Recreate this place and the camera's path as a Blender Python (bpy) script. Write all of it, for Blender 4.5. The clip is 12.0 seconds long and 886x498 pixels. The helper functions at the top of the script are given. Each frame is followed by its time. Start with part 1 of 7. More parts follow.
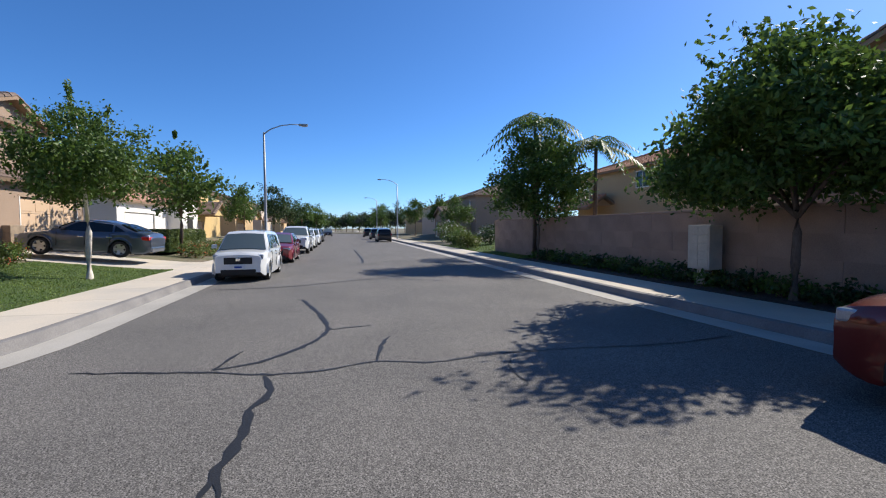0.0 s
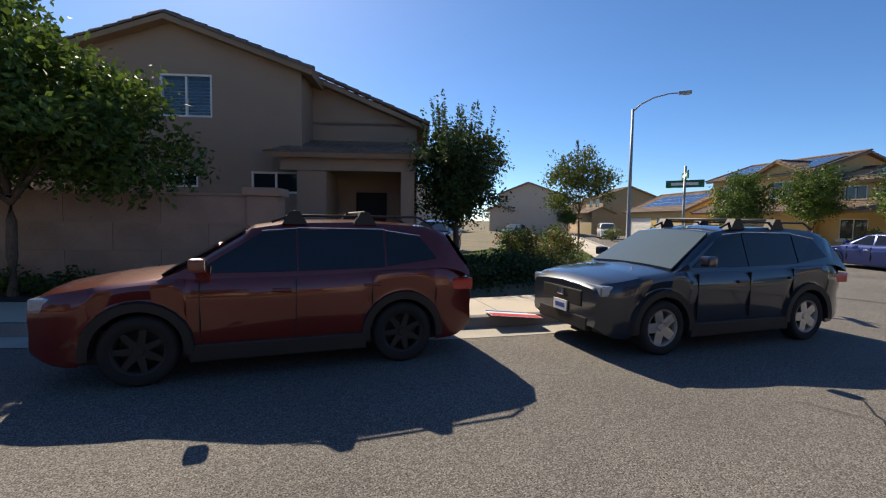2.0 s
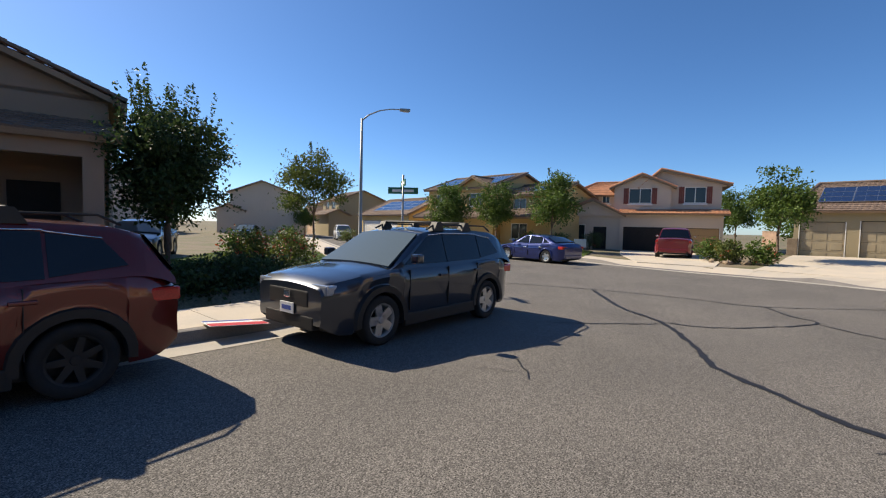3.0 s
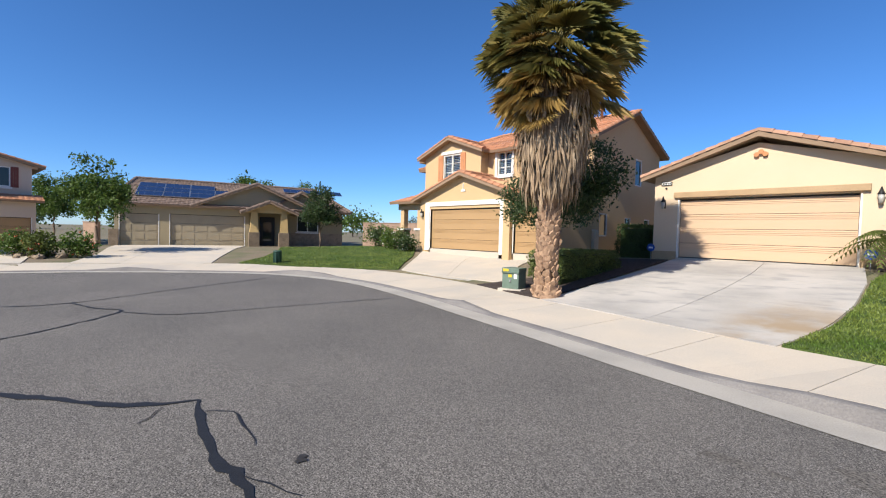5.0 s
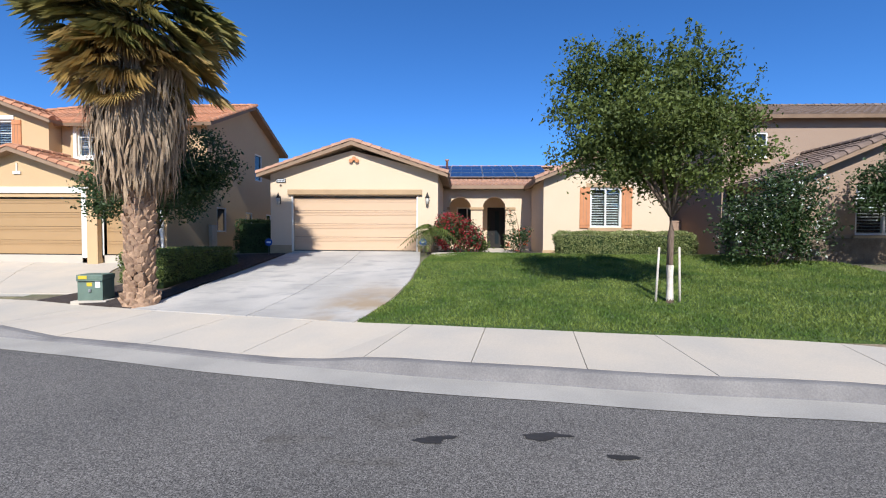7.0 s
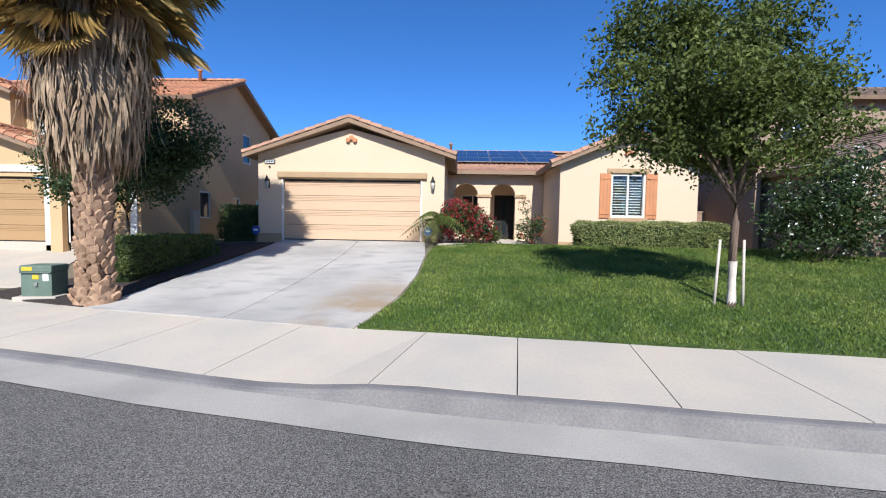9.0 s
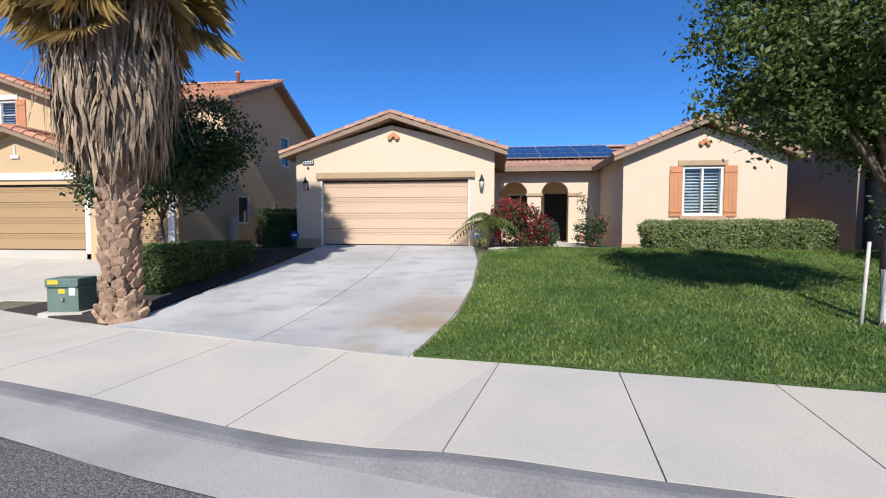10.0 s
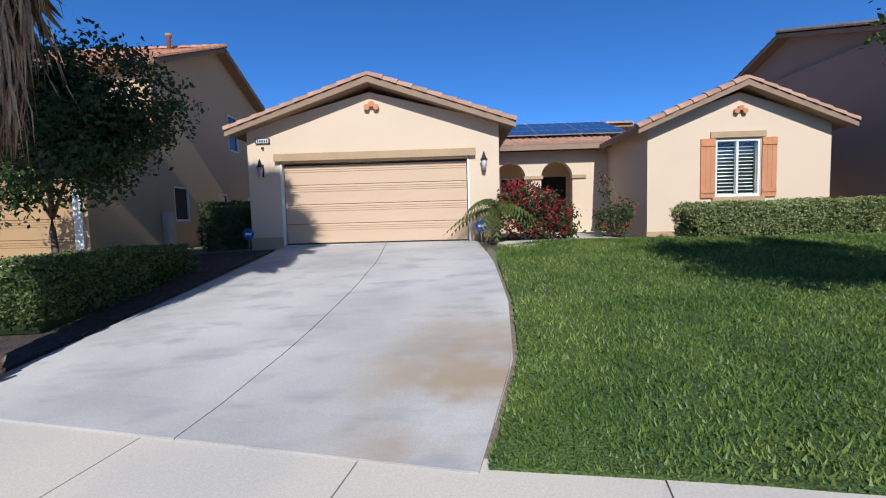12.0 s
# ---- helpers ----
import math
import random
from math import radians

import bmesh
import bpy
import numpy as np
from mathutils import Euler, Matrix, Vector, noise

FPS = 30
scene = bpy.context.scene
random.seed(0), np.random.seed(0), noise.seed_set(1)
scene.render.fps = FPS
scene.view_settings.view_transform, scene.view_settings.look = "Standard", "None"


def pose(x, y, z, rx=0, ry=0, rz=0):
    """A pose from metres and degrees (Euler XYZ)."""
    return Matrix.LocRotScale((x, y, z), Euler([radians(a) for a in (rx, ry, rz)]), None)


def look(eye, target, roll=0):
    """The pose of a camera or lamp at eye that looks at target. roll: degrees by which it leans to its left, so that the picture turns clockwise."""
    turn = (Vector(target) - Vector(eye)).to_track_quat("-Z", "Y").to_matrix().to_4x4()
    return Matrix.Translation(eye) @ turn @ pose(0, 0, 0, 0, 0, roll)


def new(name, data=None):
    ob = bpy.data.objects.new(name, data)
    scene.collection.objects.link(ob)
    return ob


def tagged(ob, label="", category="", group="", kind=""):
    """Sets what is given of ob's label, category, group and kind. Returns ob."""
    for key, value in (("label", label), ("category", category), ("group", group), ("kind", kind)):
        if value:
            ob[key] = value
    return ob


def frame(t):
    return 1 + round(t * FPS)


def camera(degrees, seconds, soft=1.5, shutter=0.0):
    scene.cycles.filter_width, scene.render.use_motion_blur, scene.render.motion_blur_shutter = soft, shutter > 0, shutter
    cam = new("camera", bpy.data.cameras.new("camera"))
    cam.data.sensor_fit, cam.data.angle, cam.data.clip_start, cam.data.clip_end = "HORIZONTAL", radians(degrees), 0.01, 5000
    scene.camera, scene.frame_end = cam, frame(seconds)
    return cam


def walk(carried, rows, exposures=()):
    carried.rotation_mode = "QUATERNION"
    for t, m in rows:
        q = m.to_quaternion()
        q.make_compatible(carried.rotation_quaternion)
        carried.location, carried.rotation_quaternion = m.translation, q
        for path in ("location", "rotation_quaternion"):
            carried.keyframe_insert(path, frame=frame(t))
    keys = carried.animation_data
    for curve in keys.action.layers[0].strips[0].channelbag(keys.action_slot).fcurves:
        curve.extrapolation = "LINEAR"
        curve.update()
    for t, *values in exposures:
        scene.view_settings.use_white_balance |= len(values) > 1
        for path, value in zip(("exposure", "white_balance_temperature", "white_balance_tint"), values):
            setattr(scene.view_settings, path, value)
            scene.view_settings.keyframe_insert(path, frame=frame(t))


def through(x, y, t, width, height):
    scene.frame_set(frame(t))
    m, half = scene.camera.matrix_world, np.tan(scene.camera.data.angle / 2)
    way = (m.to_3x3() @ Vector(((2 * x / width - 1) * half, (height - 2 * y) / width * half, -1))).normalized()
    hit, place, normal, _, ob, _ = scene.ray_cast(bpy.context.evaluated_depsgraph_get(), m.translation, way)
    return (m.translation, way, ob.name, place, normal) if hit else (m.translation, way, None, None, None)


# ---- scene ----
# ---------------------------------------------------------------- camera
cam = camera(90.0, 12.0, soft=1.15)


def aim(eye, yaw, pitch, roll):
    """A camera pose from its heading, tilt and lean in degrees."""
    a, b = radians(yaw), radians(pitch)
    way = Vector((-math.sin(a) * math.cos(b), math.cos(a) * math.cos(b), math.sin(b)))
    return look(eye, Vector(eye) + way, roll)


ROWS = [
    (0.0, (4.302, 2.177, 1.716), 234.71, -2.71, -0.24),
    (0.5, (4.212, 2.036, 1.722), 215.86, -2.97, -0.51),
    (1.0, (4.021, 1.924, 1.741), 197.37, -2.98, -0.82),
    (1.5, (3.949, 1.899, 1.740), 175.07, -3.51, 0.04),
    (2.0, (3.892, 1.865, 1.714), 154.23, -3.72, 0.82),
    (2.5, (3.821, 1.894, 1.710), 137.47, -3.53, 1.23),
    (4.5, (3.641, 2.371, 1.755), 67.83, -1.49, 1.29),
    (5.0, (3.718, 2.481, 1.776), 47.26, -1.87, 1.61),
    (5.5, (3.883, 2.592, 1.798), 29.52, -1.48, 1.89),
    (6.0, (4.122, 2.660, 1.804), 15.53, -1.21, 1.19),
    (6.5, (4.309, 2.700, 1.840), 4.91, -1.47, 0.03),
    (8.5, (3.997, 3.843, 1.756), 1.09, -2.65, 0.56),
    (9.0, (3.814, 4.420, 1.763), 2.04, -3.04, 0.95),
    (9.5, (3.559, 5.070, 1.762), 4.27, -2.96, 0.64),
    (10.0, (3.285, 5.671, 1.798), 6.62, -2.91, 0.08),
    (10.5, (2.970, 6.305, 1.810), 7.32, -2.80, -0.35),
    (11.0, (2.677, 6.944, 1.810), 5.75, -3.12, -1.33),
    (11.5, (2.421, 7.623, 1.805), 3.85, -3.81, -1.79),
    (12.0, (2.106, 8.312, 1.815), 1.75, -4.16, -1.58),
]
walk(cam, [(t, aim(e, yaw, pitch, roll)) for t, e, yaw, pitch, roll in ROWS],
     exposures=[(0.0, 0.42, 6250, 10), (1.2, 0.44, 7450, 10), (2.6, 0.44, 7450, 10), (4.4, 0.52, 6500, 10), (5.4, 0.42, 6350, 10), (6.6, 0.40, 5900, 10), (8.5, 0.45, 5800, 10), (12.0, 0.13, 5550, 10)])

import mathutils.geometry

# ---------------------------------------------------------------- light
SUN_YAW, SUN_UP = 182.0, 40.0
sun_way = Vector((-math.sin(radians(SUN_YAW)) * math.cos(radians(SUN_UP)),
                  math.cos(radians(SUN_YAW)) * math.cos(radians(SUN_UP)), math.sin(radians(SUN_UP))))
sun_data = bpy.data.lights.new("sun", "SUN")
sun_data.energy, sun_data.angle, sun_data.color = 5.0, radians(0.55), (1.0, 0.93, 0.82)
sun = new("sun", sun_data)
sun.matrix_world = look(sun_way * 60, (0, 0, 0))
world = bpy.data.worlds.new("sky")
scene.world = world
world.use_nodes = True
wn = world.node_tree
sky = wn.nodes.new("ShaderNodeTexSky")
sky.sky_type, sky.sun_disc = "NISHITA", False
sky.sun_elevation, sky.sun_rotation = radians(SUN_UP), math.atan2(sun_way.x, sun_way.y)
sky.altitude = 2600
sky.air_density, sky.dust_density, sky.ozone_density = 1.0, 2.5, 9.0
tint = wn.nodes.new("ShaderNodeHueSaturation")
tint.inputs["Saturation"].default_value = 1.08
wn.links.new(sky.outputs[0], tint.inputs["Color"])
wn.links.new(tint.outputs[0], wn.nodes["Background"].inputs[0])
wn.nodes["Background"].inputs[1].default_value = 0.126


# ---------------------------------------------------------------- materials
def shade(name, color, rough=0.8, metal=0.0, vary=0.25, scale=6.0, fine=60.0, bump=0.15, second=None, spec=0.4,
          randomise=0.0, stretch=(1, 1, 1), coat=0.0, grain=0.12, depth=0.01):
    """A node material: base colour with broad and fine variation, and fine relief."""
    m = bpy.data.materials.new(name)
    m.use_nodes = True
    t = m.node_tree
    b = t.nodes["Principled BSDF"]
    b.inputs["Roughness"].default_value, b.inputs["Metallic"].default_value = rough, metal
    b.inputs["Specular IOR Level"].default_value = spec
    b.inputs["Coat Weight"].default_value = coat
    b.inputs["Coat Roughness"].default_value = 0.04
    co = t.nodes.new("ShaderNodeTexCoord")
    mp = t.nodes.new("ShaderNodeMapping")
    mp.inputs["Scale"].default_value = stretch
    t.links.new(co.outputs["Object"], mp.inputs["Vector"])
    big = t.nodes.new("ShaderNodeTexNoise")
    big.inputs["Scale"].default_value, big.inputs["Detail"].default_value = scale, 5
    small = t.nodes.new("ShaderNodeTexNoise")
    small.inputs["Scale"].default_value, small.inputs["Detail"].default_value = fine, 3
    for k in (big, small):
        t.links.new(mp.outputs[0], k.inputs["Vector"])
    second = second or tuple(c * 0.55 for c in color)
    ramp = t.nodes.new("ShaderNodeMapRange")
    ramp.inputs["From Min"].default_value, ramp.inputs["From Max"].default_value = 0.38, 0.68
    t.links.new(big.outputs["Fac"], ramp.inputs["Value"])
    k1 = t.nodes.new("ShaderNodeMath")
    k1.operation = "MULTIPLY"
    k1.inputs[1].default_value = vary
    t.links.new(ramp.outputs[0], k1.inputs[0])
    mix = t.nodes.new("ShaderNodeMix")
    mix.data_type = "RGBA"
    mix.inputs["A"].default_value, mix.inputs["B"].default_value = (*color, 1), (*second, 1)
    t.links.new(k1.outputs[0], mix.inputs["Factor"])
    hsv = t.nodes.new("ShaderNodeHueSaturation")
    t.links.new(mix.outputs["Result"], hsv.inputs["Color"])
    fm = t.nodes.new("ShaderNodeMapRange")
    fm.inputs["To Min"].default_value, fm.inputs["To Max"].default_value = 1 - grain, 1 + grain
    fm.inputs["From Min"].default_value, fm.inputs["From Max"].default_value = 0.3, 0.7
    t.links.new(small.outputs["Fac"], fm.inputs["Value"])
    last = fm.outputs[0]
    if randomise:
        info = t.nodes.new("ShaderNodeObjectInfo")
        geo = t.nodes.new("ShaderNodeNewGeometry")
        add = t.nodes.new("ShaderNodeMath")
        add.operation = "ADD"
        t.links.new(info.outputs["Random"], add.inputs[0])
        t.links.new(geo.outputs["Random Per Island"], add.inputs[1])
        fr = t.nodes.new("ShaderNodeMath")
        fr.operation = "FRACT"
        t.links.new(add.outputs[0], fr.inputs[0])
        rm = t.nodes.new("ShaderNodeMapRange")
        rm.inputs["To Min"].default_value, rm.inputs["To Max"].default_value = 1 - randomise, 1 + randomise
        t.links.new(fr.outputs[0], rm.inputs["Value"])
        mul = t.nodes.new("ShaderNodeMath")
        mul.operation = "MULTIPLY"
        t.links.new(last, mul.inputs[0])
        t.links.new(rm.outputs[0], mul.inputs[1])
        last = mul.outputs[0]
    t.links.new(last, hsv.inputs["Value"])
    t.links.new(hsv.outputs[0], b.inputs["Base Color"])
    if bump:
        bp = t.nodes.new("ShaderNodeBump")
        bp.inputs["Strength"].default_value, bp.inputs["Distance"].default_value = bump, depth
        t.links.new(small.outputs["Fac"], bp.inputs["Height"])
        t.links.new(bp.outputs[0], b.inputs["Normal"])
    return m


def leafy(name, color, second, through=0.35, rough=0.5):
    """Leaf material, each leaf a little different, with light that comes through it."""
    m = shade(name, color, rough=rough, vary=0.9, scale=1.1, fine=9, second=second, randomise=0.38, bump=0, grain=0.05, spec=0.35)
    t = m.node_tree
    b = t.nodes["Principled BSDF"]
    tr = t.nodes.new("ShaderNodeBsdfTranslucent")
    src = b.inputs["Base Color"].links[0].from_socket
    t.links.new(src, tr.inputs["Color"])
    mx = t.nodes.new("ShaderNodeMixShader")
    mx.inputs[0].default_value = through
    t.links.new(b.outputs[0], mx.inputs[1])
    t.links.new(tr.outputs[0], mx.inputs[2])
    t.links.new(mx.outputs[0], t.nodes["Material Output"].inputs[0])
    return m


M = {}
M["asphalt"] = shade("asphalt", (0.142, 0.130, 0.116), 0.92, vary=0.8, scale=0.4, fine=85, bump=0.2, second=(0.105, 0.097, 0.088), grain=1.0, depth=0.002)
def speckled(m, scale, low, high):
    """Stones of their own brightness in the surface, each a centimetre or two across."""
    t = m.node_tree
    b = t.nodes["Principled BSDF"]
    src = b.inputs["Base Color"].links[0].from_socket
    co = t.nodes.new("ShaderNodeTexCoord")
    cell = t.nodes.new("ShaderNodeTexVoronoi")
    cell.inputs["Scale"].default_value = scale
    t.links.new(co.outputs["Object"], cell.inputs["Vector"])
    sep = t.nodes.new("ShaderNodeSeparateColor")
    t.links.new(cell.outputs["Color"], sep.inputs[0])
    r = t.nodes.new("ShaderNodeMapRange")
    r.inputs["To Min"].default_value, r.inputs["To Max"].default_value = low, high
    t.links.new(sep.outputs[0], r.inputs["Value"])
    hsv = t.nodes.new("ShaderNodeHueSaturation")
    t.links.new(r.outputs[0], hsv.inputs["Value"])
    t.links.new(src, hsv.inputs["Color"])
    t.links.new(hsv.outputs[0], b.inputs["Base Color"])


speckled(M["asphalt"], 60, 0.58, 1.42)
M["sealer"] = shade("crack_sealer", (0.018, 0.018, 0.019), 0.6, vary=0.5, scale=9, fine=80, bump=0.3)
M["stain"] = shade("oil_stain", (0.035, 0.032, 0.03), 0.7, vary=0.6, scale=5, fine=50, bump=0.2)
M["smear"] = shade("dried_spill", (0.10, 0.09, 0.078), 0.9, vary=0.9, scale=4, fine=50, bump=0.2, second=(0.135, 0.124, 0.11), grain=0.8, depth=0.002)
M["concrete"] = shade("concrete", (0.55, 0.475, 0.375), 0.9, vary=0.55, scale=0.7, fine=70, bump=0.25, second=(0.41, 0.385, 0.34), grain=0.09, randomise=0.035, depth=0.004)
M["drive"] = shade("driveway_concrete", (0.48, 0.445, 0.395), 0.9, vary=0.8, scale=0.55, fine=60, bump=0.25, second=(0.33, 0.31, 0.28), grain=0.08, randomise=0.03, depth=0.004)
def stained(m, brown=(0.33, 0.24, 0.145), dark=(0.29, 0.278, 0.262)):
    """Rust-brown wash from the lawn's sprinklers and grey tyre wear, on the driveway's own concrete."""
    t = m.node_tree
    b = t.nodes["Principled BSDF"]
    src = b.inputs["Base Color"].links[0].from_socket
    co = t.nodes.new("ShaderNodeTexCoord")
    sep = t.nodes.new("ShaderNodeSeparateXYZ")
    t.links.new(co.outputs["Object"], sep.inputs[0])

    def ramp(sock, a, z):
        r = t.nodes.new("ShaderNodeMapRange")
        r.interpolation_type = "SMOOTHSTEP"
        r.inputs["From Min"].default_value, r.inputs["From Max"].default_value = a, z
        t.links.new(sock, r.inputs["Value"])
        return r.outputs[0]

    def times(p, q):
        k = t.nodes.new("ShaderNodeMath")
        k.operation = "MULTIPLY"
        for s, v in zip(k.inputs, (p, q)):
            if isinstance(v, float):
                s.default_value = v
            else:
                t.links.new(v, s)
        return k.outputs[0]

    def cloud(scale, detail=6, stretch=(1, 1, 1)):
        mp = t.nodes.new("ShaderNodeMapping")
        mp.inputs["Scale"].default_value = stretch
        t.links.new(co.outputs["Object"], mp.inputs[0])
        n = t.nodes.new("ShaderNodeTexNoise")
        n.inputs["Scale"].default_value, n.inputs["Detail"].default_value = scale, detail
        t.links.new(mp.outputs[0], n.inputs["Vector"])
        return n.outputs["Fac"]

    f1 = times(times(ramp(cloud(0.9), 0.36, 0.6), ramp(sep.outputs[0], 0.7, 1.9)), ramp(sep.outputs[1], 15.5, 12.0))
    f2 = times(ramp(cloud(1.3, 8, (1.0, 2.2, 1)), 0.48, 0.74), 0.75)
    for fac, col in ((f2, dark), (times(f1, 0.95), brown)):
        mx = t.nodes.new("ShaderNodeMix")
        mx.data_type = "RGBA"
        mx.inputs["B"].default_value = (*col, 1)
        t.links.new(fac, mx.inputs["Factor"])
        t.links.new(src, mx.inputs["A"])
        src = mx.outputs["Result"]
    t.links.new(src, b.inputs["Base Color"])


stained(M["drive"])
M["gutter"] = shade("gutter_concrete", (0.43, 0.395, 0.34), 0.9, vary=0.7, scale=0.9, fine=60, bump=0.25, second=(0.31, 0.29, 0.255), grain=0.12, randomise=0.05)
M["kerb"] = shade("kerb_concrete", (0.22, 0.205, 0.19), 0.9, vary=0.8, scale=1.6, fine=50, bump=0.3, second=(0.15, 0.14, 0.135), grain=0.15, randomise=0.05)
M["soil"] = shade("ground_soil", (0.19, 0.15, 0.10), 0.95, vary=0.7, scale=0.6, fine=20, bump=0.6, second=(0.10, 0.12, 0.05), grain=0.3)
M["mulch"] = shade("mulch", (0.075, 0.055, 0.045), 0.95, vary=0.8, scale=9, fine=55, bump=1.0, second=(0.03, 0.022, 0.018), grain=0.4, depth=0.03)
M["turf"] = shade("turf", (0.07, 0.11, 0.02), 0.9, vary=0.8, scale=1.3, fine=45, bump=0.9, second=(0.035, 0.065, 0.014), grain=0.6, depth=0.04)
M["grass"] = leafy("grass_blades", (0.20, 0.25, 0.05), (0.075, 0.14, 0.02), 0.3)
M["stucco"] = shade("cream_stucco", (0.66, 0.51, 0.35), 0.92, vary=0.35, scale=0.8, fine=130, bump=0.5, second=(0.59, 0.455, 0.305), grain=0.07, depth=0.005)
M["stucco_tan"] = shade("tan_stucco", (0.56, 0.385, 0.205), 0.92, vary=0.35, scale=0.8, fine=130, bump=0.5, second=(0.49, 0.335, 0.175), grain=0.07, depth=0.005)
M["stucco_brown"] = shade("brown_stucco", (0.33, 0.235, 0.165), 0.92, vary=0.35, scale=0.8, fine=130, bump=0.5, grain=0.07, second=(0.28, 0.2, 0.14))
M["stucco_olive"] = shade("olive_stucco", (0.34, 0.28, 0.17), 0.92, vary=0.35, scale=0.8, fine=130, bump=0.5, grain=0.07, second=(0.3, 0.245, 0.15))
M["stucco_pale"] = shade("pale_stucco", (0.60, 0.49, 0.38), 0.92, vary=0.35, scale=0.8, fine=130, bump=0.5, grain=0.06, second=(0.53, 0.43, 0.33))
M["stucco_white"] = shade("white_stucco", (0.74, 0.70, 0.63), 0.92, vary=0.3, scale=0.8, fine=130, bump=0.5, grain=0.05, second=(0.66, 0.62, 0.55))
M["stucco_gold"] = shade("gold_stucco", (0.60, 0.42, 0.18), 0.92, vary=0.35, scale=0.8, fine=130, bump=0.5, grain=0.06, second=(0.52, 0.36, 0.16))
M["trim_tan"] = shade("tan_trim", (0.44, 0.30, 0.165), 0.8, vary=0.3, scale=2, fine=40, bump=0.2, grain=0.06)
M["trim_white"] = shade("white_trim", (0.76, 0.73, 0.66), 0.6, vary=0.25, scale=3, fine=40, bump=0.1, grain=0.05, second=(0.66, 0.62, 0.55))
M["fascia"] = shade("fascia_brown", (0.30, 0.20, 0.125), 0.8, vary=0.35, scale=2, fine=40, bump=0.2)
M["door_tan"] = shade("garage_door_tan", (0.57, 0.40, 0.255), 0.6, vary=0.25, scale=1.2, fine=90, bump=0.12, second=(0.52, 0.36, 0.225), grain=0.035, stretch=(1, 1, 6))
M["door_brown"] = shade("garage_door_brown", (0.40, 0.255, 0.12), 0.6, vary=0.3, scale=1.2, fine=90, bump=0.12, grain=0.04, second=(0.35, 0.22, 0.10))
M["door_olive"] = shade("garage_door_olive", (0.35, 0.29, 0.19), 0.6, vary=0.3, scale=1.2, fine=90, bump=0.12, grain=0.04)
M["shutter"] = shade("shutter_terracotta", (0.55, 0.235, 0.10), 0.75, vary=0.3, scale=2, fine=70, bump=0.2, grain=0.06)
M["shutter_red"] = shade("shutter_dark_red", (0.20, 0.06, 0.045), 0.75, vary=0.3, scale=2, fine=70, bump=0.2)
M["tile"] = shade("clay_roof_tile", (0.43, 0.245, 0.155), 0.85, vary=0.8, scale=2.4, fine=40, bump=0.4, second=(0.30, 0.17, 0.115), grain=0.15, randomise=0.14)
M["tile_brown"] = shade("brown_roof_tile", (0.20, 0.14, 0.105), 0.85, vary=0.7, scale=2.2, fine=40, bump=0.4, grain=0.15, randomise=0.14)
M["tile_red"] = shade("red_roof_tile", (0.50, 0.235, 0.125), 0.85, vary=0.7, scale=2.2, fine=40, bump=0.4, grain=0.15, randomise=0.14)
M["block"] = shade("block_wall", (0.36, 0.245, 0.175), 0.92, vary=0.4, scale=1.5, fine=60, bump=0.5, grain=0.12, randomise=0.08)
M["stone"] = shade("ledge_stone", (0.28, 0.21, 0.14), 0.9, vary=0.7, scale=4, fine=40, bump=0.6, grain=0.2, randomise=0.3)
# near-black; behind windows and on openings it paints unlit interiors
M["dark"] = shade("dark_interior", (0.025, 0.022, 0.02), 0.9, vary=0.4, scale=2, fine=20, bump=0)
M["solar"] = shade("solar_cells", (0.012, 0.02, 0.06), 0.12, vary=0.4, scale=3, fine=30, bump=0, spec=0.6, coat=0.5)
M["alu"] = shade("aluminium", (0.62, 0.63, 0.64), 0.4, 0.9, vary=0.2, bump=0.05)
M["steel"] = shade("galvanised_steel", (0.34, 0.34, 0.33), 0.55, 0.6, vary=0.4, scale=3, bump=0.1)
M["black"] = shade("black_plastic", (0.018, 0.018, 0.018), 0.55, vary=0.3, bump=0.1, fine=150)
M["tyre"] = shade("tyre_rubber", (0.02, 0.02, 0.02), 0.85, vary=0.4, bump=0.3, fine=120)
M["bark"] = shade("bark", (0.17, 0.12, 0.085), 0.95, vary=0.7, scale=5, fine=40, bump=0.9, grain=0.25, stretch=(1, 1, 0.25), depth=0.02)
M["bark_pale"] = shade("pale_wood", (0.62, 0.56, 0.47), 0.9, vary=0.6, scale=6, fine=40, bump=0.5, second=(0.4, 0.34, 0.27))
M["boot"] = shade("palm_boot", (0.40, 0.26, 0.16), 0.9, vary=0.8, scale=7, fine=60, bump=0.7, second=(0.17, 0.10, 0.065), grain=0.2, randomise=0.22)
M["thatch"] = shade("palm_thatch", (0.40, 0.29, 0.18), 0.95, vary=0.9, scale=2.2, fine=40, bump=0.4, second=(0.19, 0.125, 0.075), randomise=0.4, grain=0.2)
M["frond"] = leafy("palm_frond", (0.17, 0.175, 0.05), (0.30, 0.22, 0.06), 0.3)
M["frond_dry"] = leafy("palm_frond_dry", (0.45, 0.31, 0.09), (0.27, 0.17, 0.06), 0.3)
M["leaf"] = leafy("tree_leaf", (0.105, 0.165, 0.028), (0.06, 0.105, 0.02))
M["leaf_olive"] = leafy("tree_leaf_olive", (0.125, 0.155, 0.032), (0.065, 0.09, 0.02), rough=0.6)
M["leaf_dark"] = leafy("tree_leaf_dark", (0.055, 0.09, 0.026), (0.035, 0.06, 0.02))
M["leaf_grey"] = leafy("tree_leaf_grey", (0.11, 0.125, 0.085), (0.07, 0.085, 0.06))
M["hedge_pale"] = leafy("variegated_hedge_leaf", (0.34, 0.36, 0.14), (0.19, 0.23, 0.07))
